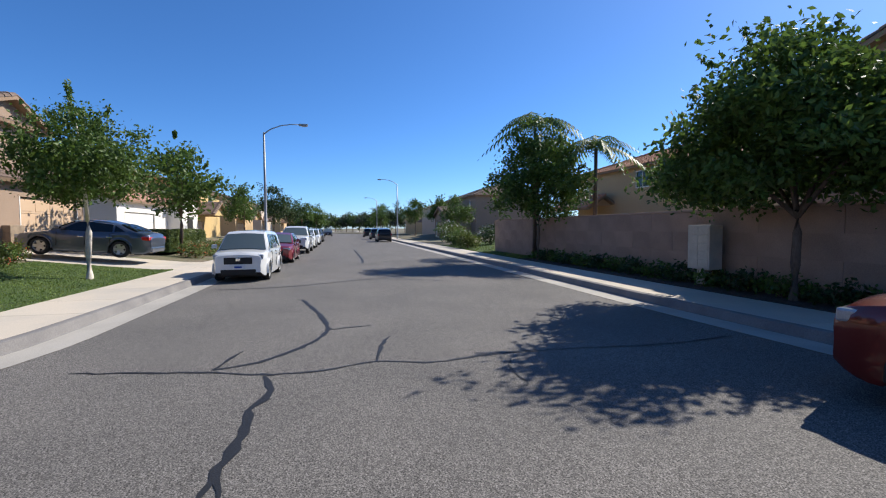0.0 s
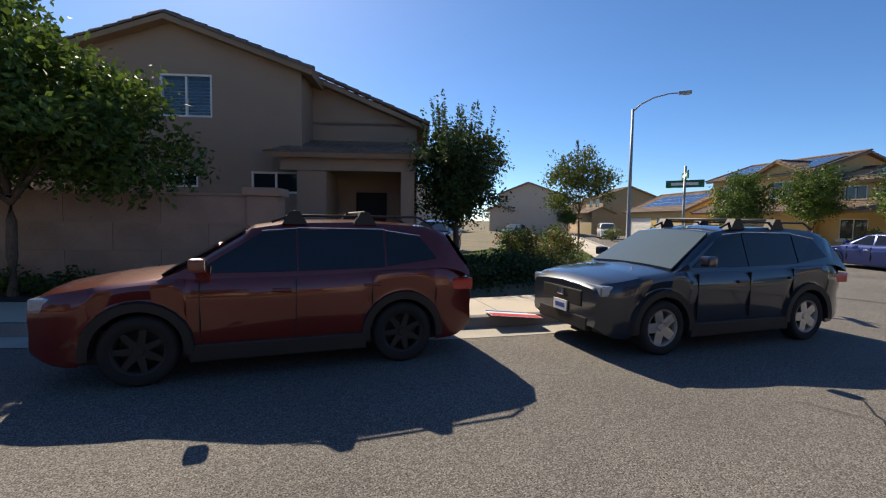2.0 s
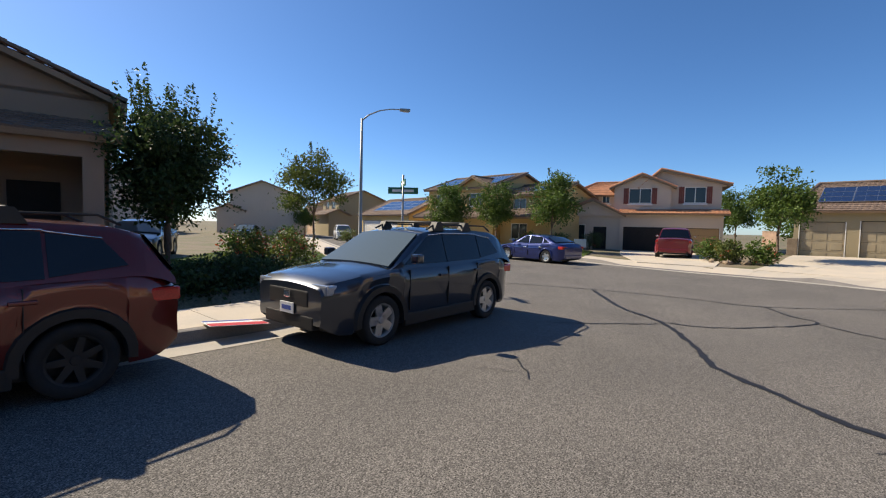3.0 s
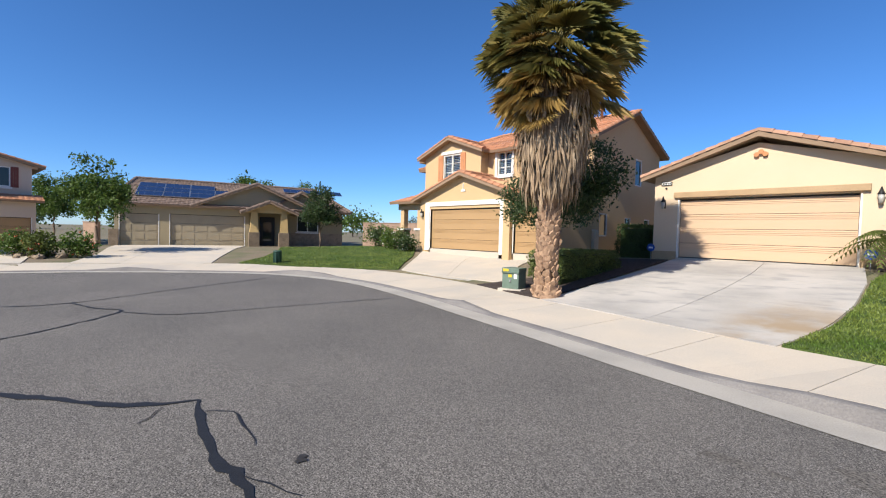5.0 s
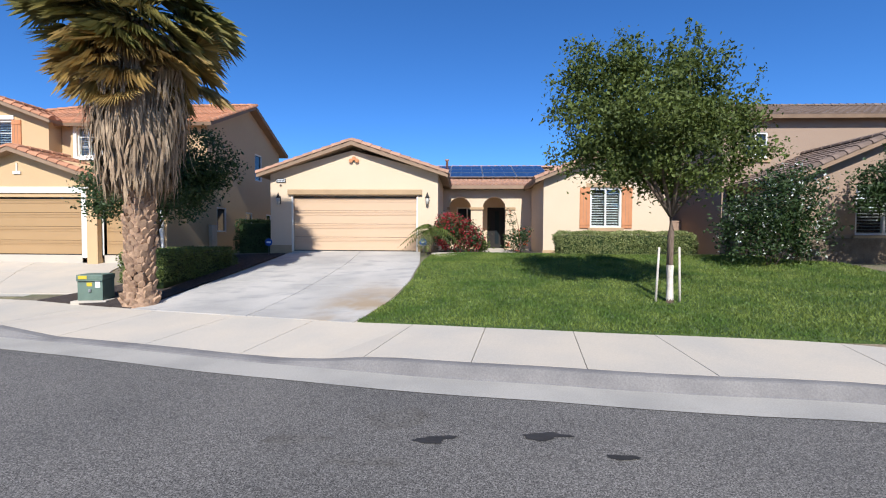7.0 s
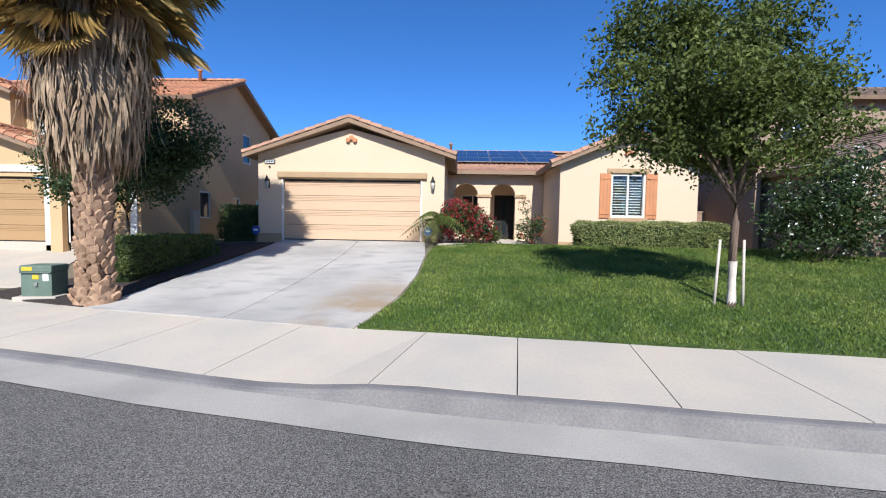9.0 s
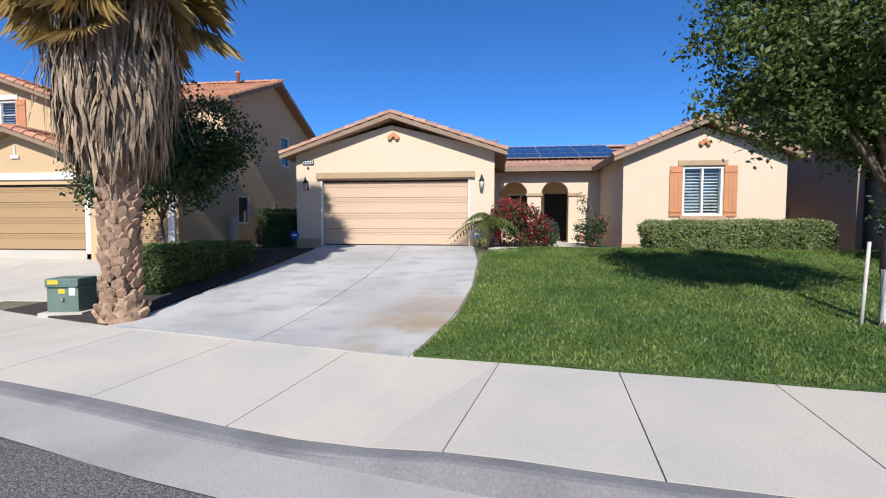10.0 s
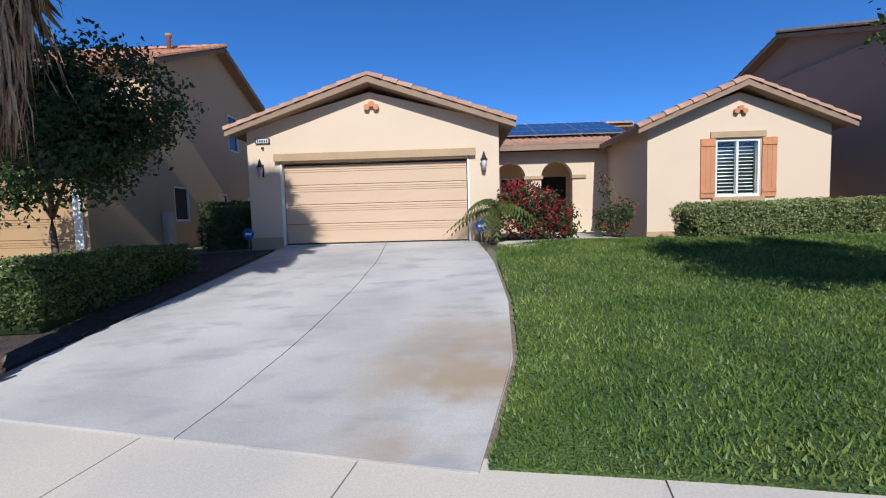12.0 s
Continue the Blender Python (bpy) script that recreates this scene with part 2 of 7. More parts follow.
M["hedge"] = leafy("hedge_leaf", (0.17, 0.205, 0.06), (0.10, 0.14, 0.035))
M["red_flower"] = leafy("red_flower", (0.36, 0.022, 0.03), (0.24, 0.015, 0.03), 0.2)
M["orange_flower"] = leafy("orange_flower", (0.5, 0.12, 0.04), (0.4, 0.05, 0.03), 0.2)
M["white_flower"] = leafy("white_flower", (0.75, 0.75, 0.68), (0.6, 0.62, 0.5), 0.2)
M["green_box"] = shade("green_cabinet_paint", (0.135, 0.19, 0.145), 0.6, vary=0.4, scale=3, fine=50, bump=0.1)
M["dark_green"] = shade("dark_green_plastic", (0.025, 0.07, 0.05), 0.6, vary=0.3, bump=0.1)
M["beige_metal"] = shade("beige_metal", (0.52, 0.47, 0.38), 0.6, vary=0.4, scale=3, bump=0.1)
M["yellow"] = shade("yellow_sticker", (0.62, 0.45, 0.03), 0.6, vary=0.2, bump=0)
M["white"] = shade("white_paint", (0.78, 0.78, 0.76), 0.5, vary=0.2, bump=0)
M["blue_sign"] = shade("blue_sign", (0.03, 0.08, 0.36), 0.4, vary=0.2, bump=0)
M["green_sign"] = shade("green_sign", (0.02, 0.15, 0.075), 0.45, vary=0.2, bump=0)
M["red_paper"] = shade("red_print", (0.55, 0.04, 0.035), 0.5, vary=0.2, bump=0)
M["blind"] = shade("white_blind", (0.5, 0.5, 0.48), 0.6, vary=0.2, bump=0)
M["lamp_glass"] = shade("lamp_glass", (0.45, 0.43, 0.38), 0.3, vary=0.3, bump=0)
M["red_car"] = shade("red_car_paint", (0.125, 0.010, 0.006), 0.32, 0.3, vary=0.1, bump=0, coat=1.0, grain=0.02)
M["grey_car"] = shade("graphite_car_paint", (0.028, 0.036, 0.052), 0.3, 0.5, vary=0.1, bump=0, coat=1.0, grain=0.02)
M["blue_car"] = shade("blue_car_paint", (0.008, 0.022, 0.13), 0.3, 0.4, vary=0.1, bump=0, coat=1.0, grain=0.02)
M["white_car"] = shade("white_car_paint", (0.74, 0.74, 0.72), 0.3, 0.0, vary=0.1, bump=0, coat=1.0, grain=0.02)
M["silver_car"] = shade("slate_car_paint", (0.085, 0.105, 0.14), 0.3, 0.5, vary=0.1, bump=0, coat=1.0, grain=0.02)
M["maroon_car"] = shade("maroon_car_paint", (0.24, 0.02, 0.025), 0.3, 0.3, vary=0.1, bump=0, coat=1.0, grain=0.02)
M["black_car"] = shade("black_car_paint", (0.012, 0.013, 0.016), 0.3, 0.3, vary=0.1, bump=0, coat=1.0, grain=0.02)
M["chrome"] = shade("chrome", (0.75, 0.75, 0.76), 0.15, 1.0, vary=0.1, bump=0)
M["rim"] = shade("alloy_rim", (0.55, 0.56, 0.57), 0.3, 0.9, vary=0.1, bump=0)
M["tail"] = shade("red_lens", (0.5, 0.02, 0.015), 0.15, vary=0.1, bump=0, coat=1.0)
M["head"] = shade("headlight_lens", (0.35, 0.38, 0.42), 0.1, 0.3, vary=0.1, bump=0, coat=1.0)


def glass(name, tint, rough=0.02, clear=0.0):
    m = bpy.data.materials.new(name)
    m.use_nodes = True
    b = m.node_tree.nodes["Principled BSDF"]
    b.inputs["Base Color"].default_value = (*tint, 1)
    b.inputs["Roughness"].default_value, b.inputs["IOR"].default_value = rough, 1.5
    b.inputs["Transmission Weight"].default_value = clear
    return m


M["pane"] = glass("window_glass", (0.02, 0.026, 0.03))
M["clear"] = glass("clear_glass", (0.82, 0.88, 0.88), 0.0, 1.0)
M["car_glass"] = glass("tinted_car_glass", (0.008, 0.009, 0.01))
M["windscreen"] = glass("windscreen_glass", (0.10, 0.13, 0.14))


# ---------------------------------------------------------------- mesh helpers
def part(name, bm, mat, parent=None, label="", kind=""):
    me = bpy.data.meshes.new(name)
    if isinstance(bm, tuple):
        me.from_pydata(bm[0], [], bm[1])
    else:
        bm.to_mesh(me)
        bm.free()
    me.materials.append(M[mat])
    ob = new(name, me)
    if parent is not None:
        ob.parent = parent
    return tagged(ob, label=label, kind=kind)


def thing(name, m, label, category, group="", kind=""):
    ob = new(name)
    ob.matrix_world = m
    ob.empty_display_size = 0.2
    return tagged(ob, label, category, group, kind)


def box(bm, x0, x1, y0, y1, z0, z1, bevel=0.0, m=None):
    vs = [bm.verts.new((x, y, z)) for z in (z0, z1) for y in (y0, y1) for x in (x0, x1)]
    fs = [bm.faces.new([vs[i] for i in f]) for f in ((0, 2, 3, 1), (4, 5, 7, 6), (0, 1, 5, 4), (2, 6, 7, 3), (0, 4, 6, 2), (1, 3, 7, 5))]
    if bevel:
        es = list({e for f in fs for e in f.edges})
        r = bmesh.ops.bevel(bm, geom=es, offset=bevel, segments=2, affect="EDGES", profile=0.6)
        vs = list({v for f in r["faces"] for v in f.verts} | {v for v in vs if v.is_valid})
    if m is not None:
        bmesh.ops.transform(bm, matrix=m, verts=[v for v in vs if v.is_valid])
    return vs


def boxed(name, mat, parent, *boxes, bevel=0.0, label="", m=None):
    bm = bmesh.new()
    for b in boxes:
        box(bm, *b, bevel=bevel, m=m)
    return part(name, bm, mat, parent, label)


def prism(bm, poly, y0, y1, axis="y"):
    """An outline in (x, z) pushed from y0 to y1 (or in (x, y), from z0 to z1)."""
    put = (lambda p, d: (p[0], d, p[1])) if axis == "y" else (lambda p, d: (p[0], p[1], d))
    a = [bm.verts.new(put(p, y0)) for p in poly]
    b = [bm.verts.new(put(p, y1)) for p in poly]
    bm.faces.new(a)
    bm.faces.new(b[::-1])
    for i in range(len(poly)):
        j = (i + 1) % len(poly)
        bm.faces.new((a[j], a[i], b[i], b[j]))
    bmesh.ops.recalc_face_normals(bm, faces=bm.faces)


def tube(bm, points, radii, sides=8):
    """A tapered tube along a line of points."""
    rings = []
    for i, p in enumerate(points):
        p = Vector(p)
        d = (Vector(points[min(i + 1, len(points) - 1)]) - Vector(points[max(i - 1, 0)])).normalized()
        q = d.to_track_quat("Z", "Y")
        rings.append([bm.verts.new(p + q @ Vector((radii[i] * math.cos(2 * math.pi * k / sides), radii[i] * math.sin(2 * math.pi * k / sides), 0))) for k in range(sides)])
    for a, b in zip(rings, rings[1:]):
        for k in range(sides):
            f = bm.faces.new((a[k], a[(k + 1) % sides], b[(k + 1) % sides], b[k]))
            f.smooth = True
    bm.faces.new(rings[0][::-1])
    bm.faces.new(rings[-1])


def turn(a, x, y, z):
    """The pose of a house whose front faces (sin a, -cos a)."""
    return pose(x, y, z, 0, 0, a)


# ---------------------------------------------------------------- plan of the street
U, N, R0 = Vector((0.924, -0.383)), Vector((0.383, 0.924)), Vector((9.4, -6.65))
STREET_TURN = -22.5


def lane(s, v):
    """A place along (s) and across (v) the straight street."""
    p = R0 + U * (0.9 * s) + N * (0.97 * v)
    return p.x, p.y


def smooth_line(pts, step=0.6):
    """Catmull-Rom through points, at even steps."""
    pts = [Vector(p) for p in pts]
    out = []
    for i in range(len(pts) - 1):
        a, b, c, d = pts[max(i - 1, 0)], pts[i], pts[i + 1], pts[min(i + 2, len(pts) - 1)]
        k = max(2, int((c - b).length / step)) if (c - b).length < 20 else 8
        for j in range(k):
            t = j / k
            out.append(0.5 * (2 * b + (c - a) * t + (2 * a - 5 * b + 4 * c - d) * t * t + (3 * b - a - 3 * c + d) * t ** 3))
    return out + [pts[-1]]


SIDE = Vector((-0.613, -0.790))
FAR1 = Vector((-20.26, -3.59)) + SIDE * 220
FAR2 = Vector((-8.25, -5.83)) + SIDE * 220
OUTER = smooth_line([FAR1, *[Vector((-20.26, -3.59)) + SIDE * k for k in (120, 64, 34, 18, 9, 4)], (-20.26, -3.59), (-18.23, 0.53), (-17.12, 4.24), (-14.8, 8.3), (-12.6, 9.9), (-9.8, 10.5),
                     (-6.3, 10.1), (-3.6, 9.5), (-1.06, 8.94), (0.76, 8.47), (2.15, 8.19), (3.3, 7.95), (4.29, 7.79), (5.23, 7.68), (6.22, 7.52), (7.29, 7.4),
                     (8.6, 7.3), (9.8, 6.9), (10.6, 6.0), (10.9, 4.9), (11.4, 3.9), (12.6, 3.0), lane(1.5, 10.4), lane(5, 10.4), lane(10, 10.4), lane(18, 10.4), lane(32, 10.4), lane(56, 10.4), lane(100, 10.4), lane(180, 10.4), lane(300, 10.4)])
INNER = smooth_line([FAR2, *[Vector((-8.25, -5.83)) + SIDE * k for k in (120, 64, 34, 18, 9, 4, 1.5)], (-8.04, -5.51), (-6.37, -4.09), (-3.90, -3.51), (-1.49, -3.36), (0.61, -3.65), (2.94, -4.28),
                     (5.38, -5.15), lane(0, 0), lane(5, 0), lane(10, 0), lane(18, 0), lane(32, 0), lane(56, 0), lane(100, 0), lane(180, 0), lane(300, 0)])


def offset(line, d):
    out = []
    for i, p in enumerate(line):
        t = (line[min(i + 1, len(line) - 1)] - line[max(i - 1, 0)]).normalized()
        out.append(p + Vector((-t.y, t.x)) * (d[i] if isinstance(d, list) else d))
    return out


OUT_WALK = [3.0 if (p - Vector((-4, 9))).length < 18 and p.x > -20 else 2.5 for p in OUTER]
IN_WALK = [2.35] * len(INNER)
edge_pts = np.array([[p.x, p.y] for p in OUTER + INNER[::-1]])


def kerb_distance(x, y):
    """Distance from the edge of the asphalt, below zero on the road."""
    p = np.array([x, y])
    a, b = edge_pts, np.roll(edge_pts, -1, 0)
    ab, ap = b - a, p - a
    t = np.clip((ap * ab).sum(1) / np.maximum((ab * ab).sum(1), 1e-9), 0, 1)
    d = np.sqrt(((ap - ab * t[:, None]) ** 2).sum(1)).min()
    cross = ((a[:, 1] > y) != (b[:, 1] > y)) & (x < (b[:, 0] - a[:, 0]) * (y - a[:, 1]) / np.where(b[:, 1] == a[:, 1], 1e-9, b[:, 1] - a[:, 1]) + a[:, 0])
    return -d if cross.sum() % 2 else d


LEVELS = [(0, 20, 1.17), (10, 21, 1.12), (-12.3, 19.7, 1.02), (-31.9, 11.8, 0.52), (-38.1, -1.8, 0.1), (-34.1, -17.3, 0.3), (-40.3, -32.7, 0.3), (3.5, -14.1, 0.5), (19.5, -19.4, 0.6),
          (17.3, 12.7, 1.0), (32.0, 6.8, 1.0), (-9.8, -17.3, 0.25), (48.6, -0.2, 0.9), (56.1, -35.9, 0.6)]


def level(x, y):
    w = [(1 / ((x - a) ** 2 + (y - b) ** 2 + 4) ** 1.5, c) for a, b, c in LEVELS]
    return sum(k * c for k, c in w) / sum(k for k, c in w)


def ground_z(x, y):
    d = kerb_distance(x, y)
    if d < 2.2:
        return 0.16 if d > 0.6 else 0.0
    t = min(1, max(0, (d - 3.0) / 8.0))
    return 0.165 + (level(x, y) - 0.165) * t


# ---------------------------------------------------------------- ground, road, kerbs
def strip(name, line, d0, d1, z0, z1, mat, i0=0, i1=None, sections=1):
    a, b = offset(line, d0), offset(line, d1)
    i1 = len(line) if i1 is None else i1
    vs, fs = [], []
    for i in range(i0, i1):
        vs += [(a[i].x, a[i].y, z0), (b[i].x, b[i].y, z1)]
    for k in range(i1 - i0 - 1):
        fs.append((2 * k, 2 * k + 2, 2 * k + 3, 2 * k + 1))
    return part(name, (vs, fs), mat)


road_vs = [(float(p[0]), float(p[1]), 0.0) for p in edge_pts]
road_fs = []
for q in mathutils.geometry.tessellate_polygon([[Vector(p) for p in road_vs]]):
    a, b, c = (Vector(road_vs[i]) for i in q)
    up = (b - a).cross(c - a).z
    if abs(up) > 1e-9:
        road_fs.append(tuple(q) if up > 0 else tuple(q[::-1]))
tagged(part("road", (road_vs, road_fs), "asphalt"), "worn dark grey asphalt street with sealed cracks", "road", kind="structure")

# the open ground: fine near the houses, coarse far off, sunk under road and pavement
xs = [-2500, -900, -400, -200, -120] + list(np.arange(-80, 81, 1.0)) + [120, 200, 400, 900, 2500]
vs, fs = [], []
for y in xs:
    for x in xs:
        if abs(x) < 75 and abs(y) < 75:
            d = kerb_distance(x, y)
            w = 2.7 if (x + 4) ** 2 + (y - 9) ** 2 < 300 else 2.0
            vs.append((x, y, ground_z(x, y) - 0.03 if d > w else -0.4))
        else:
            vs.append((x, y, -0.4 if kerb_distance(x, y) < 3 else 0.2))
n = len(xs)
for j in range(n - 1):
    for i in range(n - 1):
        fs.append((j * n + i, j * n + i + 1, j * n + n + i + 1, j * n + n + i))
tagged(part("ground", (vs, fs), "soil"), "dry brown soil of the house lots", "ground", kind="structure")


def kerb_height(p, outer):
    """Kerbs dip to a lip at the driveways."""
    full, k = 0.15, 1.0
    if outer:
        dips = [((-0.55, 9.07), 2.4), ((-8.10, 10.84), 2.9), ((-18.06, 0.55), 3.2), ((-15.41, 7.60), 1.6), (lane(14.0, 10.4), 2.4), (lane(33.0, 10.4), 2.4)]
        for c, r in dips:
            k = min(k, min(1, max(0.12, ((p - Vector(c)).length - r) / 1.3)))
    return full * k


def kerb_run(line, sign, walks, outer, name_tag):
    """Gutter, kerb and pavement along one side of the road."""
    g = lambda d: offset(line, [sign * x for x in d] if isinstance(d, list) else sign * d)
    heights = [kerb_height(p, outer) for p in line]
    prof = [(0.0, 0.006, 0), (0.30, 0.0, 0), (0.58, -0.004, 0), (0.60, 0.012, 0), (0.635, 0.5, 1), (0.665, 0.93, 1), (0.70, 1.0, 1), (0.80, 1.0, 1), (0.806, 0.95, 1)]
    cols = [g(d) for d, _, _ in prof]
    n = len(prof)

    def sheet(name, j0, j1, mat, label):
        vs, fs = [], []
        for i in range(len(line)):
            for j in range(j0, j1 + 1):
                d, z, up = prof[j]
                vs.append((cols[j][i].x, cols[j][i].y, z * heights[i] + 0.012 if up else z))
        w = j1 - j0 + 1
        for i in range(len(line) - 1):
            for j in range(w - 1):
                q = (i * w + j, (i + 1) * w + j, (i + 1) * w + j + 1, i * w + j + 1)
                fs.append(q if sign > 0 else q[::-1])
        return tagged(part(name, (vs, fs), mat), label, "kerb", kind="structure")

    sheet("gutter", 0, 2, "gutter", "pale stained concrete gutter beside the asphalt")
    sheet("kerb", 2, n - 1, "kerb", "grey scuffed concrete kerb")
    a, b = g(0.815), g(walks)
    vs, fs = [], []
    for i in range(len(line)):
        vs += [(a[i].x, a[i].y, 0.0), (b[i].x, b[i].y, 0.12)]
    for i in range(len(line) - 1):
        q = (2 * i, 2 * i + 2, 2 * i + 3, 2 * i + 1)
        fs.append(q if sign > 0 else q[::-1])
    base = tagged(part("pavement", (vs, fs), "gutter"), "pale concrete pavement of jointed slabs", "pavement", kind="structure")
    i = 0
    while i < len(line) - 1:
        j = min(i + 3, len(line) - 1)
        if (line[j] - line[i]).length > 6:
            j = i + 1
        vs = []
        m = j - i
        gap = 0.006
        for k in range(i, j + 1):
            sh = gap if k == i else (-gap if k == j else 0)
            t = (line[min(k + 1, len(line) - 1)] - line[max(k - 1, 0)]).normalized() * sh
            for q, z in ((a[k] + t, heights[k] + 0.012), (b[k] + t, 0.165)):
                vs += [(q.x, q.y, z), (q.x, q.y, z - 0.09)]
        fs = []
        for k in range(m):
            o = 4 * k
            fs += [(o, o + 4, o + 6, o + 2), (o + 1, o + 5, o + 4, o), (o + 2, o + 6, o + 7, o + 3)]
        fs += [(0, 2, 3, 1), (4 * m, 4 * m + 1, 4 * m + 3, 4 * m + 2)]
        if sign < 0:
            fs = [f[::-1] for f in fs]
        part("slab", (vs, fs), "concrete", base)
        i = j


kerb_run(OUTER, 1, OUT_WALK, True, "outer")
kerb_run(INNER, -1, IN_WALK, False, "inner")


def patch(name, left, right, mat, nu=12, nv=16, dz=0.0, thick=0.06, parent=None, fn=None):
    """A sheet on the sloping ground between two edges, with a rim."""
    def along(pts, t):
        pts = [Vector(p) for p in pts]
        k = t * (len(pts) - 1)
        i = min(int(k), len(pts) - 2)
        return pts[i].lerp(pts[i + 1], k - i)
    vs, fs = [], []
    for j in range(nv + 1):
        a, b = along(left, j / nv), along(right, j / nv)
        for i in range(nu + 1):
            p = a.lerp(b, i / nu)
            vs.append((p.x, p.y, (fn or ground_z)(p.x, p.y) + dz))
    w = nu + 1
    for j in range(nv):
        for i in range(nu):
            fs.append((j * w + i, j * w + i + 1, (j + 1) * w + i + 1, (j + 1) * w + i))
    rim = [i for i in range(w)] + [j * w + nu for j in range(1, nv + 1)] + [nv * w + i for i in range(nu - 1, -1, -1)] + [j * w for j in range(nv - 1, 0, -1)]
    o = len(vs)
    vs += [(vs[i][0], vs[i][1], vs[i][2] - thick) for i in rim]
    for k in range(len(rim)):
        l = (k + 1) % len(rim)
        fs.append((rim[l], rim[k], o + k, o + l))
    return part(name, (vs, fs), mat, parent)


def slabs(name, lefts, rights, rows, cols, label, mat="drive"):
    """A driveway of jointed slabs between two edges."""
    home = tagged(patch(name, lefts, rights, "gutter", dz=-0.02), label, "driveway", kind="structure")
    def along(pts, t):
        pts = [Vector(p) for p in pts]
        k = t * (len(pts) - 1)
        i = min(int(k), len(pts) - 2)
        return pts[i].lerp(pts[i + 1], k - i)
    for (t0, t1) in zip(rows, rows[1:]):
        for (c0, c1) in zip(cols, cols[1:]):
            e = 0.0012
            ts = [t0 + e + (t1 - t0 - 2 * e) * k / 5 for k in range(6)]
            L = [along(lefts, t).lerp(along(rights, t), c0 + e) for t in ts]
            R = [along(lefts, t).lerp(along(rights, t), c1 - e) for t in ts]
            patch("slab", L, R, mat, nu=4, nv=5, dz=0.004, thick=0.05, parent=home)
    return home


slabs("driveway_1", [(-2.95, 12.15), (-2.85, 14.3), (-2.7, 16.6), (-2.6, 18.4), (-2.6, 20.1)], [(2.22, 11.05), (2.66, 12.8), (2.84, 14.7), (2.85, 17.2), (2.6, 20.1)],
      [0, 0.36, 0.68, 0.93, 1.0], [0, 0.55, 1.0], "sloping stained grey concrete driveway with joints")
slabs("driveway_2", [(-11.31, 13.99), (-12.20, 14.99), (-13.96, 17.00), (-15.46, 18.63), (-15.37, 19.72)], [(-5.46, 13.81), (-6.60, 15.61), (-7.66, 17.41), (-7.99, 18.85), (-7.96, 19.84)],
      [0, 0.45, 1.0], [0, 0.5, 1.0], "wide pale concrete driveway of the tan house", "concrete")
slabs("driveway_3", [(-20.21, 3.51), (-24.34, 4.85), (-32.35, 6.37)], [(-18.42, 8.46), (-22.84, 10.56), (-30.73, 14.16)], [0, 0.5, 1.0], [0, 0.33, 1.0], "pale concrete driveway of the stone-trimmed house", "concrete")
slabs("driveway_4", [(-21.08, -1.38), (-27.15, -3.24), (-37.12, -4.93)], [(-20.53, 2.08), (-27.77, 2.68), (-37.89, 2.48)], [0, 0.5, 1.0], [0, 0.33, 1.0], "pale concrete driveway with a red truck on it", "concrete")
slabs("driveway_5", [lane(12.0, 13.0), lane(12.0, 20.2)], [lane(16.2, 13.0), lane(16.2, 20.2)], [0, 0.5, 1.0], [0, 0.5, 1], "pale concrete driveway beside the planted lawn", "concrete")
slabs("driveway_6", [lane(28.0, 13.0), lane(28.0, 22)], [lane(35.0, 13.0), lane(35.0, 22)], [0, 0.5, 1.0], [0, 0.5, 1], "pale concrete driveway beyond the hedge", "concrete")
tagged(patch("path_to_door", [(3.1, 19.0), (5.0, 20.2), (5.2, 24.5)], [(3.3, 18.4), (6.3, 19.3), (6.2, 24.5)], "concrete", dz=0.03), "narrow pale concrete path to the entrance", "path", kind="structure")


def blades(name, left, right, count, height, seed, parent=None, mat="grass", width=0.012):
    """Grass blades over a patch of lawn."""
    rng = np.random.default_rng(seed)
    def along(pts, t):
        pts = [Vector(p) for p in pts]
        k = t * (len(pts) - 1)
        i = min(int(k), len(pts) - 2)
        return pts[i].lerp(pts[i + 1], k - i)
    grid = {}
    vs, fs = [], []
    for k in range(count):
        t, c = rng.random(), rng.random()
        p = along(left, t).lerp(along(right, t), c)
        key = (round(p.x * 2), round(p.y * 2))
        if key not in grid:
            x, y = key[0] / 2, key[1] / 2
            z = ground_z(x, y)
            grid[key] = (z, (ground_z(x + 0.1, y) - z) * 10, (ground_z(x, y + 0.1) - z) * 10)
        z0, gx, gy = grid[key]
        z = z0 + gx * (p.x - key[0] / 2) + gy * (p.y - key[1] / 2)
        a, h = rng.random() * 6.283, height * (0.5 + 0.8 * rng.random())
        lx, ly = rng.normal(0, 0.45, 2) * h
        w = width * (0.6 + 0.8 * rng.random())
        o = len(vs)
        vs += [(p.x - w * math.cos(a), p.y - w * math.sin(a), z), (p.x + w * math.cos(a), p.y + w * math.sin(a), z), (p.x + lx, p.y + ly, z + h)]
        fs.append((o, o + 1, o + 2))
    return part(name, (vs, fs), mat, parent, kind="stuff")


def lawn(name, left, right, label, count, height=0.055, seed=1, width=0.012):
    base = tagged(patch(name, left, right, "turf", nu=24, nv=24, dz=0.02, thick=0.05), label, "lawn", kind="structure")
    blades("grass", left, right, count, height, seed, base, width=width)


